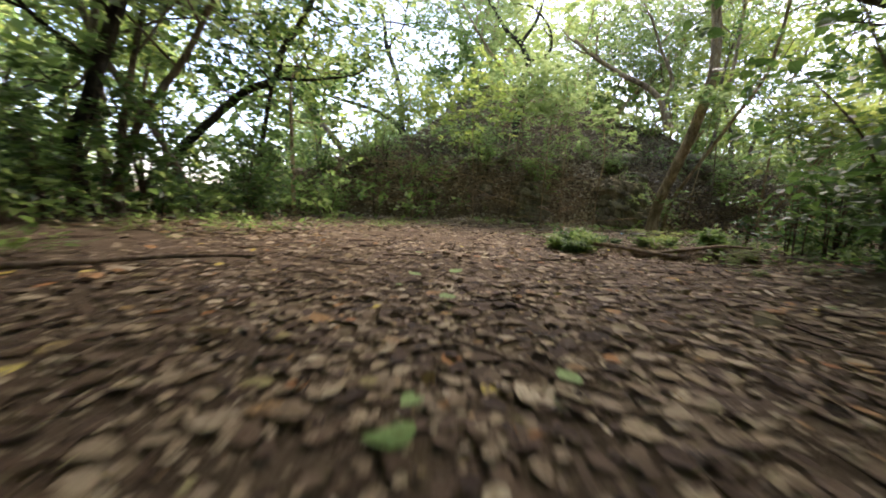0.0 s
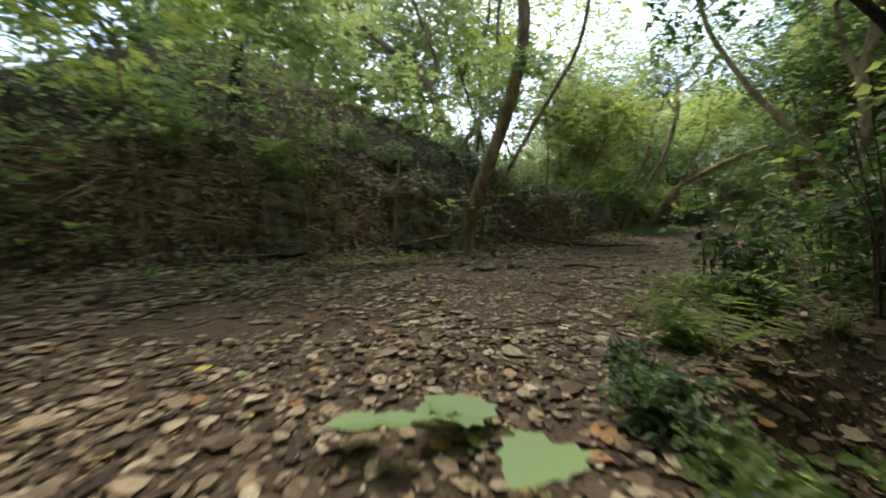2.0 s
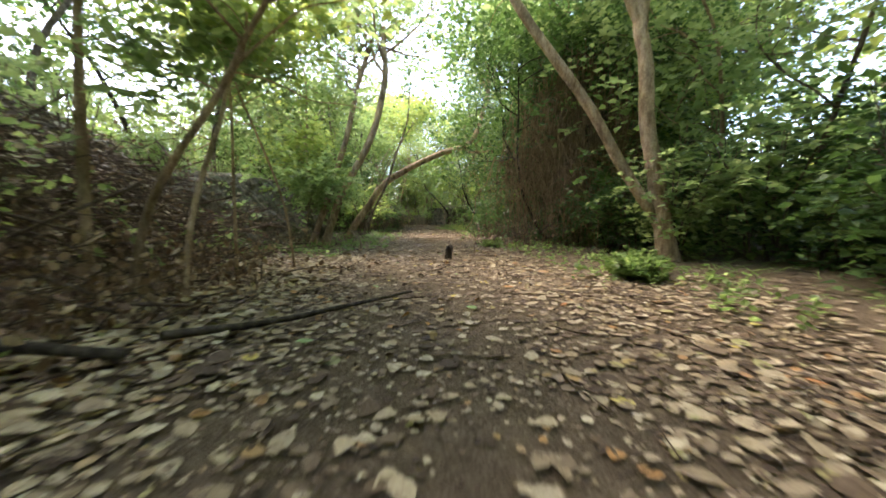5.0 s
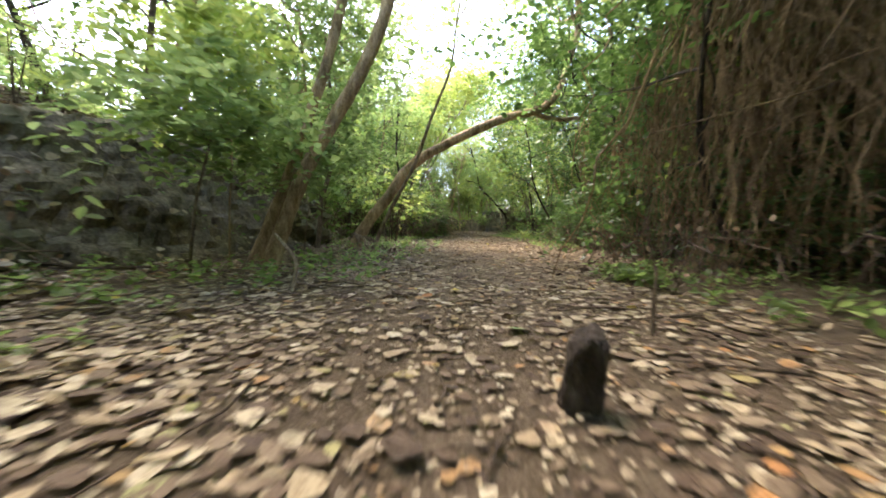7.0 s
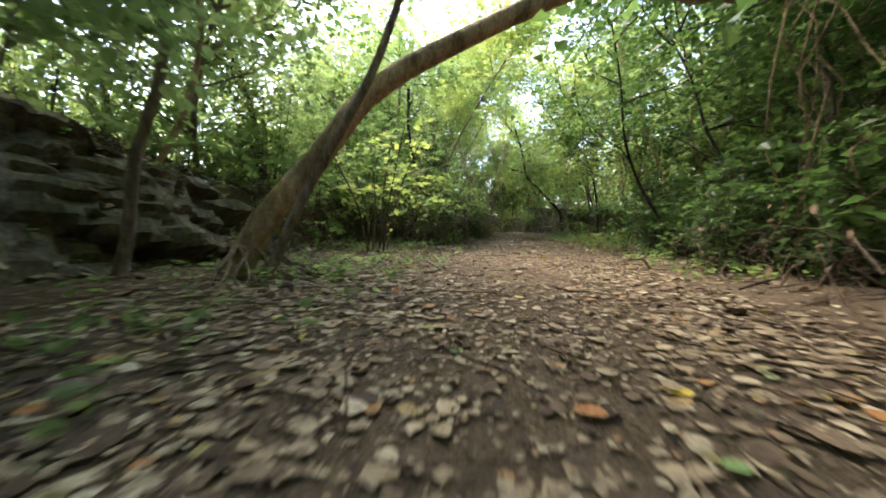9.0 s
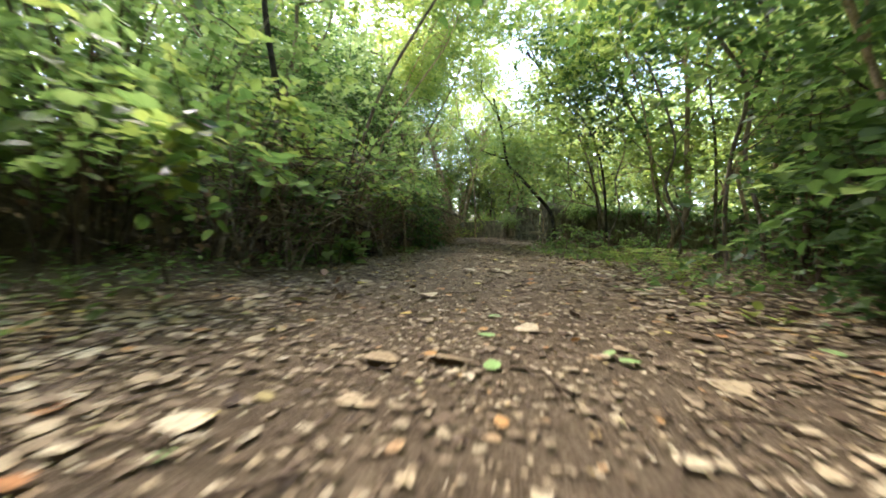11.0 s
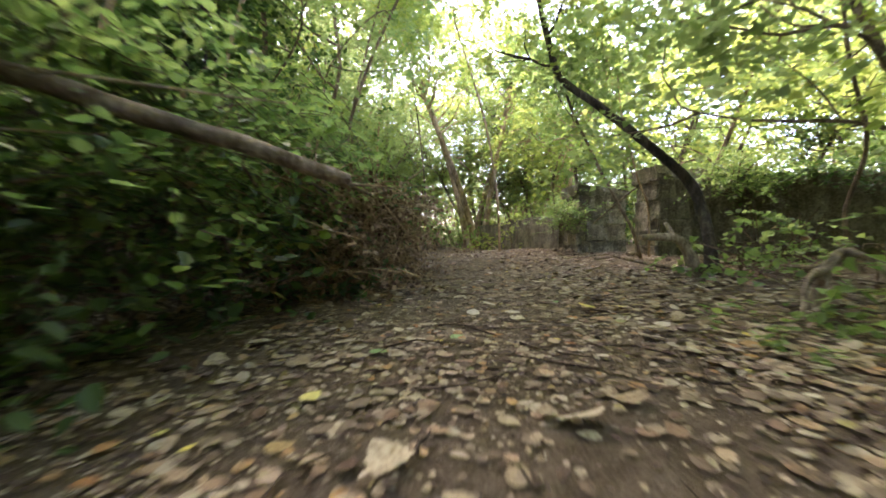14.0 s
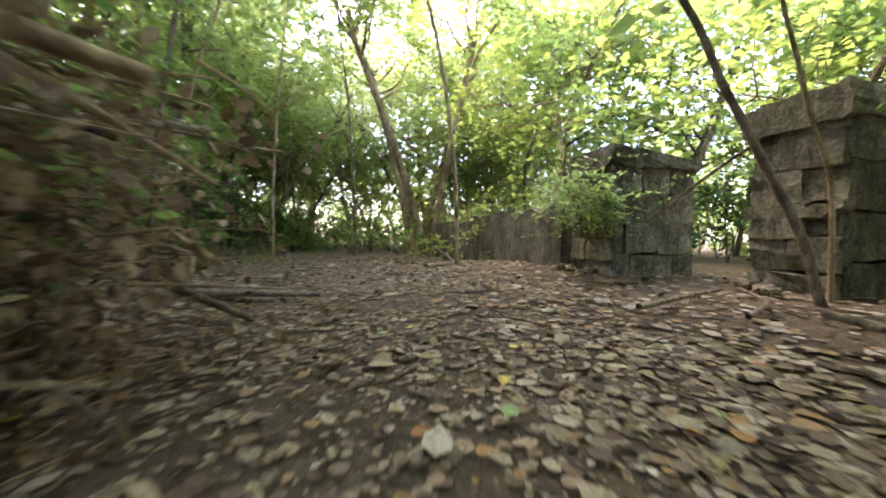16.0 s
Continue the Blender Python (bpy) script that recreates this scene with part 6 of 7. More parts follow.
def pier(corner, front, flank, top, drop, seed, label):
    """A gate pier: a core, stone blocks on its front and flank, and a cap."""
    c = np.array(corner, float)
    ob = thing("stone_pier", (0, 0, 0), label, "stone pier", "ruined gate piers")
    acc = Acc()
    e = 0.03
    c4 = [c + A_DIR * e + B_DIR * e, c + A_DIR * front + B_DIR * e, c + A_DIR * front + B_DIR * flank, c + A_DIR * e + B_DIR * flank]
    prism(acc, c4, -0.1, (top - 0.02, top - 0.02, top - drop, top - drop))
    part("core", acc, MORTAR, ob, "dark rubble core", smooth=False)
    blocks_face(ob, c, A_DIR, -B_DIR, front, top - 0.12, 6, seed, 0.08)
    blocks_face(ob, c + B_DIR * flank, -B_DIR, -A_DIR, flank, top - drop - 0.12, 4, seed + 1, 0.08)
    for z, t in ((top, 0.09), (top * 0.5, 0.07)):
        acc = Acc()
        q = [c - A_DIR * 0.05 - B_DIR * 0.06, c + A_DIR * (front + 0.05) - B_DIR * 0.06]
        q += ([q[1] + B_DIR * (flank + 0.1), q[0] + B_DIR * (flank + 0.1)] if z == top else [q[1] + B_DIR * 0.05, q[0] + B_DIR * 0.05])
        fall = drop if z == top else 0.0
        prism(acc, q, z - t - fall, (z, z, z - fall, z - fall))
        ledge = part("cap" if z == top else "string_course", acc, STONE, ob, "weathered projecting stone ledge", smooth=False)
        bm = bmesh.new()
        bm.from_mesh(ledge.data)
        bmesh.ops.subdivide_edges(bm, edges=bm.edges[:], cuts=7, use_grid_fill=True)
        for v in bm.verts:
            v.co += Vector((1, 1, 1.2)) * (0.035 * noise.noise(v.co * 6) + 0.02 * noise.noise(v.co * 17))
        bm.to_mesh(ledge.data)
        bm.free()
    r = np.random.default_rng(seed + 2)
    for k in range(7):
        p = c + A_DIR * r.uniform(0.1, 1) * front + B_DIR * r.uniform(0.05, 0.95) * flank
        s = r.uniform(0.05, 0.12)
        rubble = boulder((p[0], p[1], top - drop * 0.6 + 0.01), (s * 1.5, s, s * 0.7), seed + 20 + k, STONE, "loose broken stone lying on the ruined pier", "stone", r.uniform(0, 180))
    for k in range(6):
        p = c - B_DIR * r.uniform(0.05, 0.3) + A_DIR * r.uniform(-0.3, 1.0) * front
        s = r.uniform(0.05, 0.11)
        boulder((p[0], p[1], land1(*p) + 0.02), (s * 1.4, s, s * 0.8), seed + 30 + k, ROCK, "fallen stone lying at the foot of the pier", "stone", r.uniform(0, 180))
    return ob


pier((34.5, 10.48), 0.84, 1.0, 1.62, 0.16, 501, "ruined gate pier of rough weathered grey stone")
pier((33.35, 9.15), 0.66, 0.9, 1.68, 0.14, 511, "taller ruined stone pier joined to a wall")


def long_wall(name, p0, p1, top0, top1, thick, seed, label, ledge=True):
    p0, p1 = np.array(p0, float), np.array(p1, float)
    a = unit(p1 - p0)
    nrm = np.array((-a[1], a[0]))
    r = np.random.default_rng(seed)
    ob = thing(name, (0, 0, 0), label, "stone wall", kind="structure")
    acc = Acc()
    n = int(np.linalg.norm(p1 - p0) / 0.25)
    k = np.linspace(0, 1, n)
    pts = p0 + (p1 - p0) * k[:, None]
    top = top0 + (top1 - top0) * k + r.normal(0, 0.03, n)
    ring = []
    for p, t in zip(pts, top):
        ring += [(*(p - nrm * thick / 2), -0.3), (*(p - nrm * (thick / 2 - 0.02)), t), (*(p + nrm * (thick / 2 - 0.02)), t + r.normal(0, 0.02)), (*(p + nrm * thick / 2), -0.3)]
    f = []
    for q in range(n - 1):
        b = 4 * q
        f += [(b, b + 4, b + 5, b + 1), (b + 1, b + 5, b + 6, b + 2), (b + 2, b + 6, b + 7, b + 3)]
    acc.add(ring, f)
    acc.add(np.array(ring)[[0, 1, 2, 3]], [(0, 1, 2, 3)])
    acc.add(np.array(ring)[[-1, -2, -3, -4]], [(0, 1, 2, 3)])
    part("masonry", acc, STONE, ob, smooth=False)
    if ledge:
        acc = Acc()
        lp = [(*(p), t + 0.02) for p, t in zip(pts, top)]
        tube(acc, lp, thick * 0.62, thick * 0.62, 6, 0, 0.2, r)
        part("coping", acc, ROCK, ob, "mossy broken coping")
    return ob


long_wall("wall_ruin", (33.74, 8.62), (33.0, -9), 1.44, 1.25, 0.3, 520, "low weathered wall of plastered grey stone", False)
long_wall("wall_ruin_far", (35.4, 10.9), (40.5, 14.6), 1.05, 0.95, 0.26, 521, "low crumbling wall behind the trees", False)


# creepers and ferns hanging over the top of the wall
r = np.random.default_rng(77)
k = r.uniform(0, 1, 750) ** 1.5
c3 = np.stack([33.5 - 0.5 * k + r.normal(0, 0.14, 750), 8.3 - 13 * k, 1.45 + r.normal(0.02, 0.06, 750)], -1)
acc = Acc()
sprays(acc, c3, r.normal(0, 1, (750, 3)) + (-0.6, 0, 0), r, 0.3, 9, 0.07, KITE, 0.4)
tagged(part("wall_creepers", acc, LEAF_DARK, smooth=False), "dark green creepers and ferns hanging over the wall", "creepers", kind="stuff")


# ---------------------------------------------------------------- dead wood
def dead_log(pts, r0, r1, label, seed, material=None, name="log", side=()):
    r = np.random.default_rng(seed)
    acc = Acc()
    tube(acc, spline(pts, 5), r0, r1, 9, 0.05, 0.1, r)
    base = tuple(pts[0])
    ob = thing(name, base, label, "dead branch")
    part("stem", acc, material or DEADWOOD, ob, "", base)
    for q, a, b in side:
        sa = Acc()
        tube(sa, spline(q, 4), a, b, 7, 0.1, 0.08, r)
        part("side_branch", sa, material or DEADWOOD, ob, "", base)
    return ob


dead_log([(31.0, 8.95, 0.03), (30.97, 9.07, 0.2), (30.98, 9.15, 0.38), (30.93, 9.27, 0.49), (30.75, 9.6, 0.5)], 0.075, 0.03, "bleached crooked log with a broken forked end", 601, side=[([(30.93, 9.27, 0.49), (31.02, 9.3, 0.6), (31.08, 9.33, 0.66)], 0.035, 0.02)])
dead_log([(31.1, 8.9, 0.06), (31.5, 9.05, 0.1), (31.9, 9.35, 0.12), (32.3, 9.85, 0.22)], 0.035, 0.02, "bleached pole lying on the ground by the wall", 602)
dead_log([(29.3, 8.75, 0.0), (29.35, 8.65, 0.3), (29.45, 8.5, 0.4), (29.6, 8.1, 0.15)], 0.035, 0.02, "broken grey branch propped in an arch", 603, side=[([(29.35, 8.65, 0.3), (29.2, 8.8, 0.25), (29.0, 8.9, 0.05)], 0.025, 0.012), ([(29.45, 8.5, 0.4), (29.6, 8.6, 0.3), (29.9, 8.7, 0.28)], 0.02, 0.01)])
dead_log([(1.5, 3.62, 0.1), (1.72, 3.46, 0.09), (1.95, 3.28, 0.06), (2.15, 3.18, 0.05)], 0.022, 0.017, "grey log lying over a dark hollow", 604, BARK, side=[([(1.95, 3.28, 0.06), (2.35, 3.38, 0.1), (2.75, 3.5, 0.14), (3.2, 3.68, 0.12)], 0.018, 0.012)])
dead_log([(-2.3, 1.0, 0.04), (-1.75, 1.5, 0.05), (-1.45, 1.85, 0.05), (-1.1, 2.1, 0.04)], 0.022, 0.01, "long brown stick lying on the leaves", 605, BARK)
dead_log([(25.35, 11.3, 0.03), (25.55, 11.08, 0.035), (25.8, 10.88, 0.03), (26.05, 10.66, 0.03)], 0.013, 0.009, "thin reddish pole lying beside the trail", 606, BARK)
dead_log([(6.8, 7.75, 0.08), (7.2, 7.5, 0.04), (7.5, 7.3, 0.04), (8.0, 6.95, 0.05)], 0.02, 0.008, "dark curved stick on the leaves", 607, BARK_DARK)
dead_log([(6.0, 9.1, 0.35), (6.3, 8.7, 0.22), (6.45, 8.2, 0.16), (6.6, 7.7, 0.08)], 0.035, 0.02, "dark log slanting down from the bank", 608, BARK_DARK)
dead_log([(4.4, 6.35, 0.03), (4.5, 6.2, 0.04), (4.55, 6.0, 0.03)], 0.016, 0.01, "short dark crooked stick on the trail", 609, BARK_DARK)
dead_log([(32.5, 10.6, 0.16), (32.9, 10.3, 0.17), (33.3, 9.9, 0.2)], 0.02, 0.012, "grey stick lying before the piers", 610)
dead_log([(32.4, 10.1, 0.16), (32.9, 9.8, 0.18), (33.5, 9.7, 0.2)], 0.016, 0.01, "grey stick lying before the piers", 611, BARK)
dead_log([(31.3, 13.4, 0.2), (31.7, 13.15, 0.2), (32.2, 12.95, 0.14), (32.5, 12.8, 0.1)], 0.03, 0.018, "thick bare root lying at the edge of the thicket", 612, BARK)
dead_log([(34.2, 10.2, 0.75), (34.1, 9.78, 1.13), (34.0, 9.46, 1.39), (33.8, 9.18, 1.5), (33.7, 8.84, 1.71), (33.6, 8.5, 1.8)], 0.012, 0.02, "thin bare branch leaning between the piers", 613, BARK)
dead_log([(11.72, 8.59, 0.0), (11.78, 8.6, 0.1), (11.84, 8.64, 0.2), (11.87, 8.76, 0.31), (11.9, 8.85, 0.37)], 0.018, 0.01, "pale curled root standing from the ground", 614)
dead_log([(35.5, 13.0, 0.1), (36.2, 12.7, 0.12), (37.0, 12.6, 0.08)], 0.05, 0.03, "fallen bleached branch beside the trail", 615, side=[([(36.2, 12.7, 0.12), (36.3, 12.9, 0.25), (36.2, 13.1, 0.4)], 0.025, 0.012)])
dead_log([(36.3, 12.3, 0.1), (36.9, 12.2, 0.12), (37.6, 12.4, 0.1)], 0.04, 0.02, "fallen grey branch below the low wall", 616)
for k, (x, y, tx, ty, h, rr) in enumerate([(7.45, 8.85, 0.1, 0.05, 1.9, 0.035), (7.35, 8.5, 0.2, -0.5, 1.3, 0.028), (4.75, 7.95, 0.1, -0.1, 0.35, 0.008), (7.3, 8.1, 0.5, 0.1, 1.2, 0.02), (8.6, 8.7, 0.3, 0.2, 1.6, 0.018), (9.3, 8.5, -0.2, 0.3, 1.5, 0.016), (2.2, 8.6, 0.1, 0.1, 2.1, 0.018), (0.6, 8.5, -0.1, 0.1, 1.9, 0.016), (3.4, 8.5, 0.1, -0.05, 1.6, 0.02), (1.4, 8.4, 0.15, -0.1, 2.3, 0.014), (-0.8, 8.5, -0.2, 0.1, 2.0, 0.016), (-1.8, 8.7, 0.2, 0.0, 1.7, 0.014), (5.6, 8.6, 0.1, -0.2, 1.9, 0.013), (6.2, 8.7, -0.15, -0.1, 2.2, 0.015), (2.7, 8.8, 0.05, 0.1, 2.4, 0.012), (12.0, 9.75, 0.1, -0.1, 1.0, 0.014), (12.75, 10.1, -0.1, -0.15, 1.2, 0.012), (14.4, 10.4, 0.2, -0.1, 1.1, 0.012), (13.6, 10.3, 0.0, -0.2, 0.9, 0.01)]):
    tree("thin bare-stemmed sapling at the foot of the bank", [(x, y, land1(x, y)), (x + 0.3 * tx, y + 0.3 * ty, land1(x, y) + h * 0.5), (x + tx, y + ty, land1(x, y) + h)], rr, rr * 0.55, 620 + k, (), 8 if h > 1 and k < 8 or x > 11 else 3, 1.0 if h > 1 and k < 8 else 0.5, BARK if k % 2 and k > 7 else BARK_PALE, LEAF_YELLOW if k % 3 == 1 else LEAF_FINE, 9, size=0.085, low=0.45, flare=0.1, level=0, sides=6, spread=0.28, length=0.42, name="sapling", extra=1.0 if h > 1 else 0.2, shape=OVAL)


def brush_pile(label, line, high, wide, n, seed, long=(0.5, 1.6), material=None, leaf=400, lean=None):
    """A tangle of dead sticks along a line, with dry leaves caught in it."""
    r = np.random.default_rng(seed)
    line = np.asarray(line, float)
    s = np.concatenate([[0], np.cumsum(np.hypot(*np.diff(line, axis=0).T))])
    acc, at = Acc(), []
    for _ in range(n):
        u = r.uniform(0, s[-1])
        x, y = np.interp(u, s, line[:, 0]) + r.normal(0, wide), np.interp(u, s, line[:, 1]) + r.normal(0, wide)
        z = land1(x, y) + r.uniform(0, 1) * high
        ln = r.uniform(*long)
        d = unit(r.normal(0, 1, 3) * (1, 1, 0.35) + (lean if lean is not None else (0, 0, 0)))
        q = np.array([x, y, z]) + d * np.linspace(-0.5, 0.5, 4)[:, None] * ln + r.normal(0, 0.05, (4, 3))
        q[:, 2] = np.maximum(q[:, 2], land(q[:, 0], q[:, 1]) + 0.01)
        tube(acc, q, 0.003 + 0.011 * r.uniform() ** 2, 0.002, 4, cap=False)
        at += [q[1], q[2], q[3]]
    ob = thing("brush_pile", (0, 0, 0), label, "brush pile")
    tagged(part("tangle", acc, material or TWIG, ob, "dry grey-brown sticks"), kind="stuff")
    if leaf:
        at = np.array(at)[r.integers(0, len(at), leaf)] + r.normal(0, 0.05, (leaf, 3))
        la = Acc()
        leaves(la, at, r.normal(0, 1, (leaf, 3)) - (0, 0, 0.8), r.normal(0, 1, (leaf, 3)), r.uniform(0.03, 0.065, leaf), OVAL, 0.3, 0.3)
        tagged(part("dead_foliage", la, WITHERED, ob, "withered brown leaves", smooth=False), kind="stuff")
    return ob


brush_pile("heap of dead branches with withered leaves beside the trail", [(28.5, 12.1), (29.3, 12.3), (30.2, 12.55), (31.1, 13.0)], 1.1, 0.28, 1100, 650, (0.2, 0.8), BARK_PALE, leaf=9500, lean=(0.7, -0.2, -0.35))
brush_pile("tangle of dead twigs under the thicket", [(20.5, 11.2), (23, 11.6), (25.5, 12.1), (28, 12.5)], 1.3, 0.4, 520, 651, (0.3, 0.9), leaf=2600, lean=(0, 0, 0.5))
brush_pile("fallen branches and roots on the face of the bank", [(-2.5, 9.3), (0.5, 9.0), (3.5, 9.2)], 0.6, 0.4, 420, 652, leaf=900, material=BARK_PALE)
brush_pile("dead branches lying on the slope of the bank", [(0.5, 11.2), (3, 11.3), (5.5, 11.2), (7, 10.8)], 0.2, 0.9, 420, 653, leaf=200, material=DEADWOOD)
brush_pile("dead brush along the foot of the bank", [(5.5, 9.1), (8, 9.4), (10.5, 10.1)], 0.6, 0.4, 420, 654, leaf=900)
brush_pile("rotting sticks and leaves heaped beside the trail", [(5.6, 8.5), (7, 8.6), (8.6, 8.7)], 0.25, 0.3, 110, 657, (0.3, 1.1), leaf=2200, lean=(0.8, -0.3, 0))
brush_pile("bare twigs under the shrubs beside the trail", [(12, 5.6), (15, 5.9), (19, 6.2)], 0.5, 0.4, 260, 655, (0.15, 0.6), leaf=300, lean=(0, 0, 1.2))
brush_pile("dry twigs and branches below the wall", [(27.5, 7.4), (30, 7.6), (32.3, 8.2)], 0.35, 0.5, 130, 656, (0.3, 0.9), leaf=250)
dead_log([(30.3, 13.3, 1.05), (30.5, 12.9, 1.0), (30.75, 12.6, 0.92), (30.9, 12.4, 0.84)], 0.02, 0.012, "thick dead branch jutting from the brush heap", 617, BARK_DARK)

dead_log([(25.3, 13.3, 0.1), (25.8, 12.8, 0.85), (26.3, 12.2, 1.15), (26.7, 11.7, 1.08), (26.95, 11.4, 0.97), (27.2, 11.15, 0.88), (27.5, 10.92, 0.77)], 0.045, 0.032, "thick broken log hanging over the edge of the thicket", 618, BARK, side=[([(27.2, 11.15, 0.88), (27.45, 11.1, 0.84), (27.75, 10.98, 0.74)], 0.014, 0.007)])
dead_log([(29.2, 13.2, 0.2), (29.7, 12.75, 0.8), (30.1, 12.4, 0.95), (30.36, 12.15, 0.94), (30.69, 11.95, 0.89)], 0.032, 0.022, "grey broken branch jutting from the brush heap", 619, BARK_PALE, side=[([(30.36, 12.15, 0.94), (30.6, 12.1, 0.85), (30.85, 11.95, 0.68)], 0.014, 0.007)])
dead_log([(30.4, 13.1, 0.75), (30.9, 13.0, 0.55), (31.4, 12.88, 0.3), (31.83, 12.79, 0.05)], 0.032, 0.02, "brown log sliding down the brush heap", 758, BARK)
dead_log([(29.9, 12.9, 0.95), (30.2, 12.65, 0.7), (30.5, 12.4, 0.4), (30.74, 12.2, 0.06)], 0.018, 0.01, "brown branch sloping down the brush heap", 759, BARK)
dead_log([(29.45, 12.35, 0.04), (29.82, 11.9, 0.035), (30.0, 11.75, 0.04), (30.2, 11.61, 0.03)], 0.016, 0.01, "dark stick lying at the edge of the trail", 760, BARK)

# greenery growing through the brush heap
r = np.random.default_rng(78)
weeds = thing("climbing_plants", (0, 0, 0), "green climbing plants growing through the brush heap", "plants", kind="stuff")
for leaf, n, low, high in ((LEAF_MID, 1000, 0.7, 1.8), (LEAF_DARK, 800, 0.05, 1.5)):
    k = r.uniform(0, 1, n)
    q = np.stack([25.6 + 5.0 * k + r.normal(0, 0.2, n), 11.6 + 1.25 * k + r.normal(0, 0.25, n), r.uniform(low, high, n) - 0.2 * k], -1)
    acc, stems = Acc(), Acc()
    sprays(acc, q, r.normal(0, 1, (n, 3)), r, 0.3, 7, 0.075, OVAL, 0.4, stems)
    tagged(part("foliage", acc, leaf, weeds, smooth=False), kind="stuff")
    tagged(part("stemwork", stems, TWIG, weeds), kind="stuff")

# pale bare stems standing out of the thicket
for k, q in enumerate([[(23.84, 12.14, 0.0), (23.9, 12.1, 0.6), (24.2, 11.7, 0.95), (24.59, 11.2, 1.17)], [(23.7, 12.0, 0.3), (23.82, 11.94, 0.68), (24.3, 11.5, 0.72), (24.88, 10.99, 0.81)], [(25.6, 11.5, 0.0), (25.75, 11.5, 0.25), (25.9, 11.55, 0.5), (26.0, 11.5, 0.9), (25.9, 11.4, 1.4)], [(26.3, 11.3, 0.0), (26.32, 11.34, 0.35), (26.25, 11.4, 0.55), (26.2, 11.5, 0.75)], [(25.85, 10.75, 0.01), (26.1, 10.95, 0.12), (26.2, 11.1, 0.3), (26.1, 11.3, 0.5)], [(22.4, 11.5, 0.0), (22.5, 11.5, 0.7), (22.7, 11.3, 1.3), (22.8, 11.2, 2.0)], [(21.0, 11.2, 0.0), (21.2, 11.3, 0.8), (21.1, 11.2, 1.6), (21.4, 11.0, 2.4)]]):
    dead_log(q, 0.009 if k < 2 else 0.012, 0.005, "bare pale crooked stem standing out of the thicket", 630 + k, BARK if k % 2 else DEADWOOD, "stem")

r = np.random.default_rng(79)
for k in range(12):
    x = r.uniform(21.5, 27)
    y = np.interp(x, WAY[:, 0], WAY[:, 1]) + r.uniform(1.7, 2.2)
    h = r.uniform(0.5, 1.4)
    p = [(x, y, land1(x, y)), (x + r.normal(0, 0.1), y - 0.1, 0.5 * h), (x + r.normal(0.1, 0.2), y - r.uniform(0.2, 0.4), h), (x + r.normal(0.3, 0.3), y - r.uniform(0.4, 0.8), h * r.uniform(0.8, 1.2))]
    q = [p[2], (p[2][0] + r.normal(0, 0.2), p[2][1] - 0.25, h * 1.15), (p[2][0] + r.normal(0, 0.3), p[2][1] - 0.4, h * 1.3)]
    dead_log(p, 0.011, 0.004, "bare grey branch reaching out of the thicket", 730 + k, BARK if k % 2 else DEADWOOD, "branch", [(q, 0.006, 0.003)])

# a dark trunk leaning out of the thicket
tree("dark bare trunk leaning low out of the thicket", [(23.75, 11.35, 0.0), (23.42, 11.5, 0.62), (22.96, 11.7, 0.95), (22.76, 11.85, 1.2), (22.64, 12.0, 1.7), (22.52, 12.1, 2.35), (22.45, 12.2, 3.1)], 0.045, 0.035, 740, (), 4, 1.4, BARK_DARK, LEAF_MID, 9, low=0.75, flare=0.2, size=0.09)
for k, q in enumerate([[(24.94, 11.3, 0.0), (24.93, 11.3, 0.3), (24.87, 11.3, 0.53), (24.8, 11.3, 0.76), (24.7, 11.35, 1.0)], [(25.24, 11.4, 0.05), (25.17, 11.4, 0.35), (25.12, 11.4, 0.58), (25.05, 11.45, 0.8)], [(25.25, 11.4, 0.05), (25.45, 11.4, 0.38), (25.65, 11.4, 0.56)], [(24.3, 11.35, 0.72), (24.45, 11.25, 0.8), (24.6, 11.2, 0.92), (24.79, 11.15, 1.05)], [(24.2, 11.35, 0.6), (24.45, 11.25, 0.66), (24.75, 11.2, 0.77), (25.15, 11.25, 0.68), (25.7, 11.2, 0.74)]]):
    dead_log(q, (0.022, 0.018, 0.009, 0.008, 0.008)[k], (0.014, 0.012, 0.006, 0.005, 0.005)[k], "bare grey crooked branch in the thicket", 741 + k, BARK_PALE if k < 3 else DEADWOOD, "stem")
dead_log([(24.4, 11.55, 0.03), (24.87, 11.0, 0.04), (25.3, 10.72, 0.035), (25.86, 10.45, 0.03)], 0.012, 0.006, "long thin stick lying along the edge of the thicket", 747, BARK)


def leafy_shoot(x, seed, leaf):
    """A shoot arching out of the thicket with broad bright leaves."""
    r = np.random.default_rng(seed)
    y = np.interp(x, WAY[:, 0], WAY[:, 1])
    a, h = r.uniform(2.0, 2.5), r.uniform(0.5, 1.7)
    p = spline([(x, y + a, land1(x, y + a) - 0.03), (x + r.normal(0, 0.1), y + a - 0.2, 0.6 * h), (x + r.normal(0, 0.2), y + a - 0.45, h), (x + r.normal(0.1, 0.3), y + a - 0.8, h * r.uniform(0.75, 1.05))], 5)
    ob = thing("leafy_shoot", tuple(p[0]), "arching shoot with broad bright green leaves", "plant", "shoots at the edge of the thicket")
    acc = Acc()
    tube(acc, p, 0.008, 0.003, 5)
    part("stem", acc, TWIG, ob, "", tuple(p[0]))
    acc = Acc()
    c = p[6:][r.integers(0, len(p) - 6, 11)]
    sprays(acc, c, r.normal(0, 1, (11, 3)) * (1, 1, 0.3) + (0, -0.4, 0), r, 0.3, 6, 0.1, BROAD, 0.3)
    part("foliage", acc, leaf, ob, "", tuple(p[0]), False)


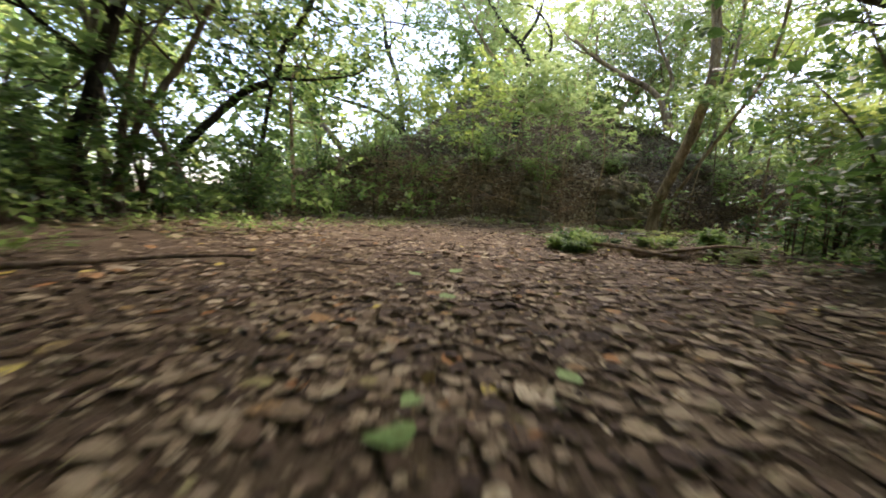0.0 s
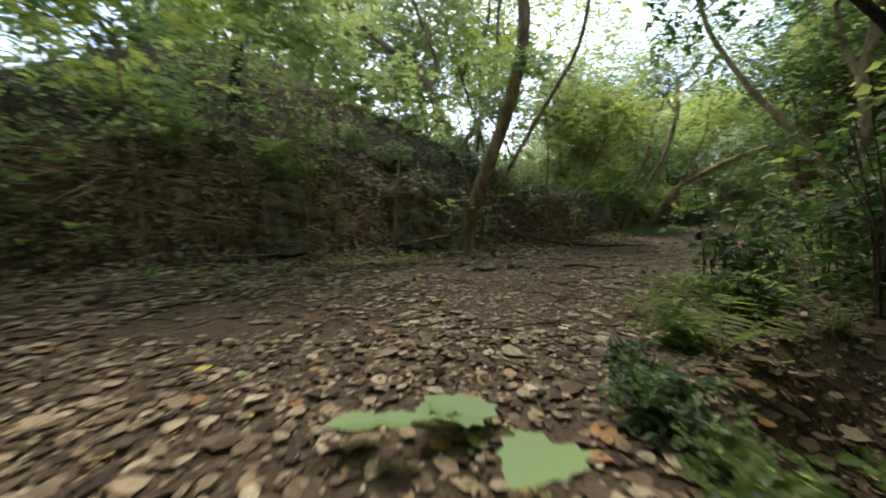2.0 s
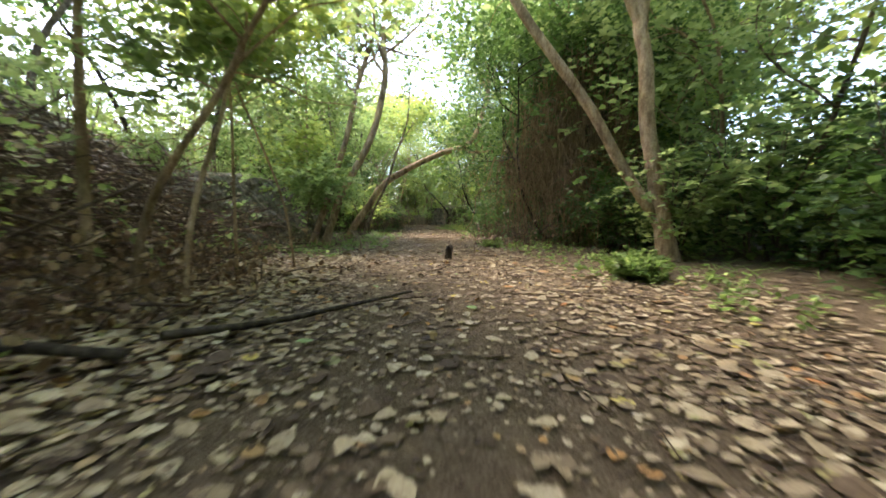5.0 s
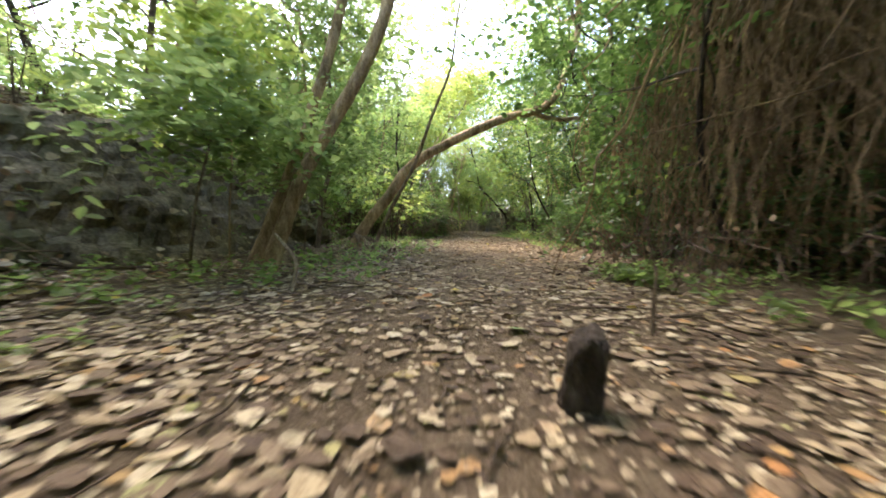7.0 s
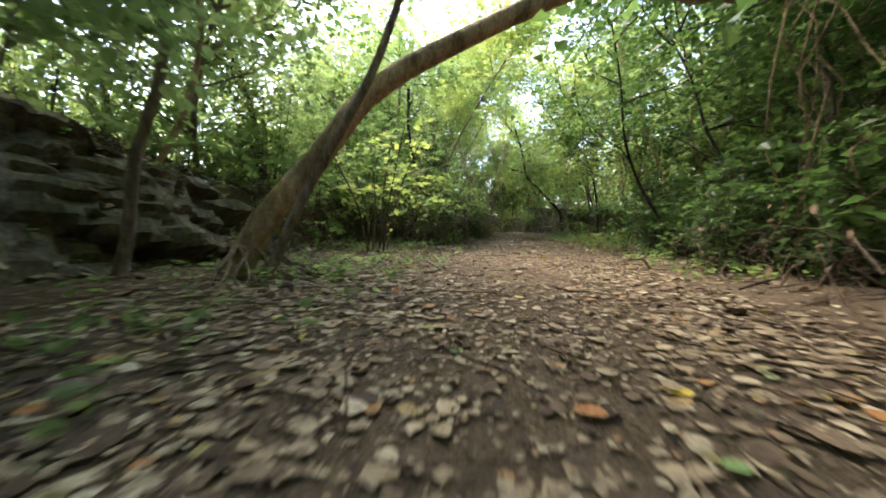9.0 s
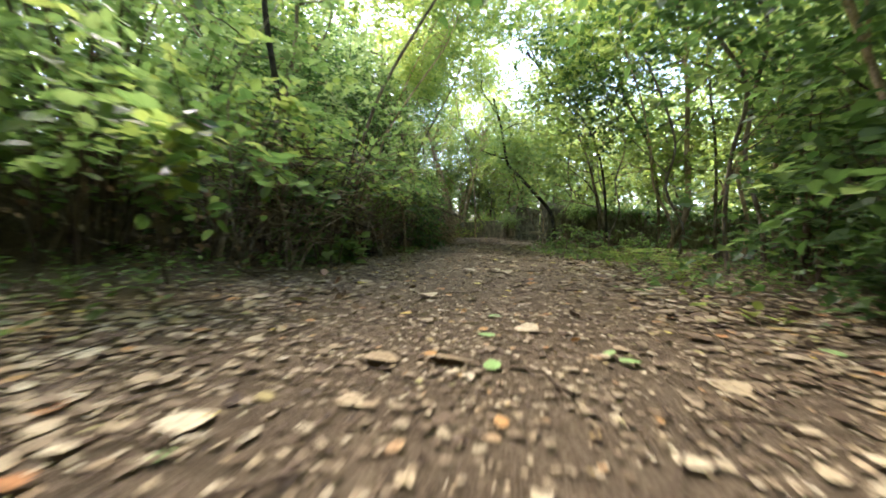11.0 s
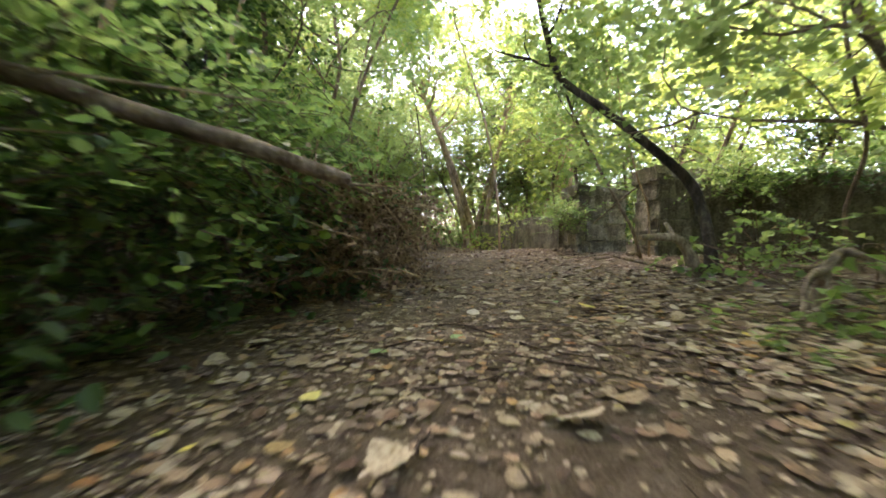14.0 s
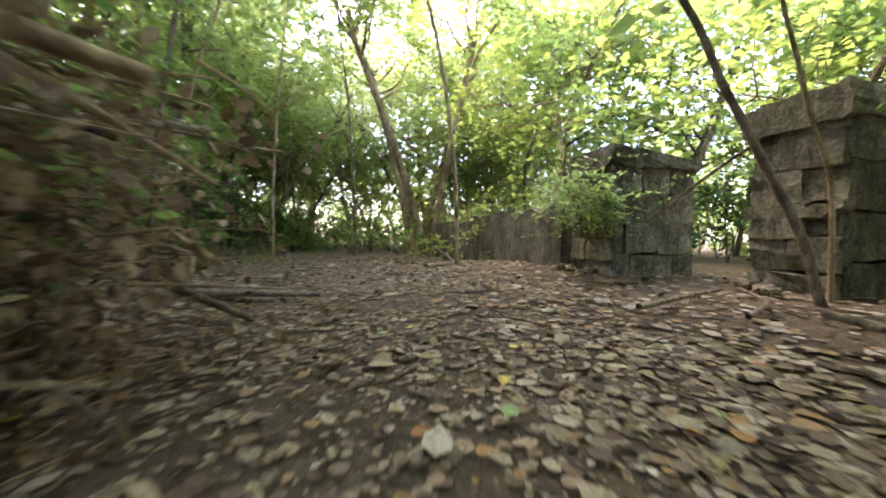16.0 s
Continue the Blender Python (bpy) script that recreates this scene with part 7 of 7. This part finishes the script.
r = np.random.default_rng(80)
for k in range(20):
    leafy_shoot(19.5 + 8.5 * (k + r.uniform(0, 1)) / 20, 760 + k, (LEAF_MID, LEAF_YELLOW, LEAF_DARK)[k % 3])

# old logs under the brush heap, and roots hanging on the taller pier
dead_log([(30.72, 13.29, 0.71), (31.1, 13.34, 0.66), (31.48, 13.37, 0.47), (31.92, 13.24, 0.16), (32.35, 13.11, 0.06)], 0.035, 0.022, "old brown log sloping down from the brush heap", 750, BARK)
dead_log([(30.43, 12.89, 0.53), (30.59, 12.86, 0.44), (30.75, 12.78, 0.31), (30.93, 12.65, 0.1)], 0.05, 0.03, "thick rotting log lying in the brush heap", 751, BARK)
dead_log([(30.24, 12.37, 0.26), (30.37, 12.36, 0.18), (30.53, 12.28, 0.05)], 0.028, 0.018, "rotting branch lying beside the trail", 752, BARK)
dead_log([(31.0, 13.34, 1.0), (31.38, 13.28, 1.12), (31.78, 13.05, 1.16)], 0.03, 0.02, "grey log lying across the top of the brush heap", 753)
for k, q in enumerate(([(33.93, 9.34, 1.62), (33.94, 9.36, 1.26), (33.96, 9.35, 0.87)], [(33.62, 9.16, 1.66), (33.64, 9.18, 1.29), (33.63, 9.17, 0.97)], [(33.5, 8.75, 1.42), (33.48, 8.76, 1.17), (33.47, 8.74, 0.92)])):
    dead_log(q, 0.005, 0.003, "thin root hanging down the stone pier", 755 + k, TWIG, "root")

# spreading roots of the leaning tree
r = np.random.default_rng(72)
for k in range(11):
    a = r.uniform(-2.6, 0.9)
    p = [(15.88, 10.36, 0.3)]
    for q in (0.22, 0.45, 0.75):
        x, y = 15.88 + q * math.cos(a) + r.normal(0, 0.04), 10.36 + q * math.sin(a) + r.normal(0, 0.04)
        p.append((x, y, land1(x, y) + (0.2, 0.08, -0.01)[int(q > 0.3) + int(q > 0.6)]))
    dead_log(p, 0.019, 0.008, "bare root spreading from a leaning tree", 700 + k, BARK, "root")


# ---------------------------------------------------------------- single leaves and stones


def creeper(x, y, seed):
    """A creeping plant with a few large pale lobed leaves on stalks."""
    r = np.random.default_rng(seed)
    z = land1(x, y)
    ob = thing("creeping_plant", (x, y, z), "creeping plant with large pale green lobed leaves", "plant", "creepers in the leaves")
    for k, (dx, dy, s) in enumerate([(0.0, 0.0, 0.2), (-0.24, 0.16, 0.13), (0.0, -0.22, 0.19), (-0.05, 0.1, 0.12), (-0.2, 0.05, 0.11)]):
        acc = Acc()
        h = 0.06 + 0.05 * r.uniform()
        tube(acc, spline([(0.1, 0.05, 0), (0.5 * dx, 0.5 * dy, h * 0.7), (dx, dy, h)], 3), 0.004, 0.003, 5)
        part("stalk", acc, LEAF_MID, ob)
        acc = Acc()
        a = r.uniform(0, 6.283)
        leaves(acc, np.array([(dx, dy, h)]), np.array([(math.cos(a), math.sin(a), 0.05)]), np.array([(0.1, 0.1, 1.0)]), s, PALMATE, 0.12)
        part("leaf_blade", acc, CREEPER, ob, smooth=False)
    return ob


creeper(1.36, 4.56, 801)


def flat_leaf(x, y, size, turn, material, label, shape=OVAL):
    acc = Acc()
    z = land1(x, y) + 0.035
    leaves(acc, np.array([(0, 0, 0.0)]), np.array([(math.cos(turn), math.sin(turn), 0.06)]), np.array([(0.12, -0.08, 1.0)]), size, shape, 0.2, 0.3)
    ob = part("fallen_leaf", acc, material, None, "", (0, 0, 0), False)
    ob.location = (x, y, z)
    return tagged(ob, label, "leaf", "single fallen leaves")


for x, y, s, t, m, l in [(24.26, 8.6, 0.13, 0.4, YELLOW, "large curled yellow leaf lying on the trail"), (3.18, 5.56, 0.09, 1.2, ORANGE, "bright orange leaf on brown litter"), (2.22, 5.92, 0.08, 2.2, YELLOW, "small yellow leaf on brown litter"), (28.9, 10.0, 0.15, 0.9, YELLOW, "bright yellow leaf on the trail"), (29.0, 9.8, 0.12, 2.0, YELLOW, "bright yellow leaf on the trail"), (28.6, 10.45, 0.14, 2.7, PALE, "pale curled leaf lying in a drift"), (28.75, 10.65, 0.13, 1.1, PALE, "pale curled leaf lying in a drift"), (28.4, 10.7, 0.14, 0.2, PALE, "pale curled leaf lying in a drift"), (30.9, 11.35, 0.13, 0.2, PALE, "pale leaf on dark soil"), (0.1, 1.9, 0.1, 0.7, GREENFALL, "fresh green leaf on brown litter"), (-0.05, 1.75, 0.09, 2.5, GREENFALL, "fresh green leaf on brown litter"), (0.12, 1.35, 0.1, 4.1, GREENFALL, "fresh green leaf on brown litter"), (31.2, 11.2, 0.09, 3.0, GREENFALL, "fresh green sprig on the trail"), (3.29, 6.79, 0.06, 0.5, BLUE, "scrap of pale blue plastic in the leaves")]:
    flat_leaf(x, y, s, t, m, l)
for k, (x, y, a) in enumerate([(3.57, 6.8, 0.17), (3.75, 6.95, 0.13), (3.6, 7.25, 0.1), (3.95, 6.7, 0.12)]):
    boulder((x, y, 0.02), (a, a * 0.7, 0.06), 440 + k, STONE, "flat grey stone half buried in leaves", "stone", 30 * k)
boulder((1.65, 4.05, 0.03), (0.06, 0.05, 0.05), 446, PALE_STONE, "small white stone among the leaves", "stone")
boulder((1.6, 4.0, 0.03), (0.045, 0.04, 0.04), 447, PALE_STONE, "small white stone among the leaves", "stone")
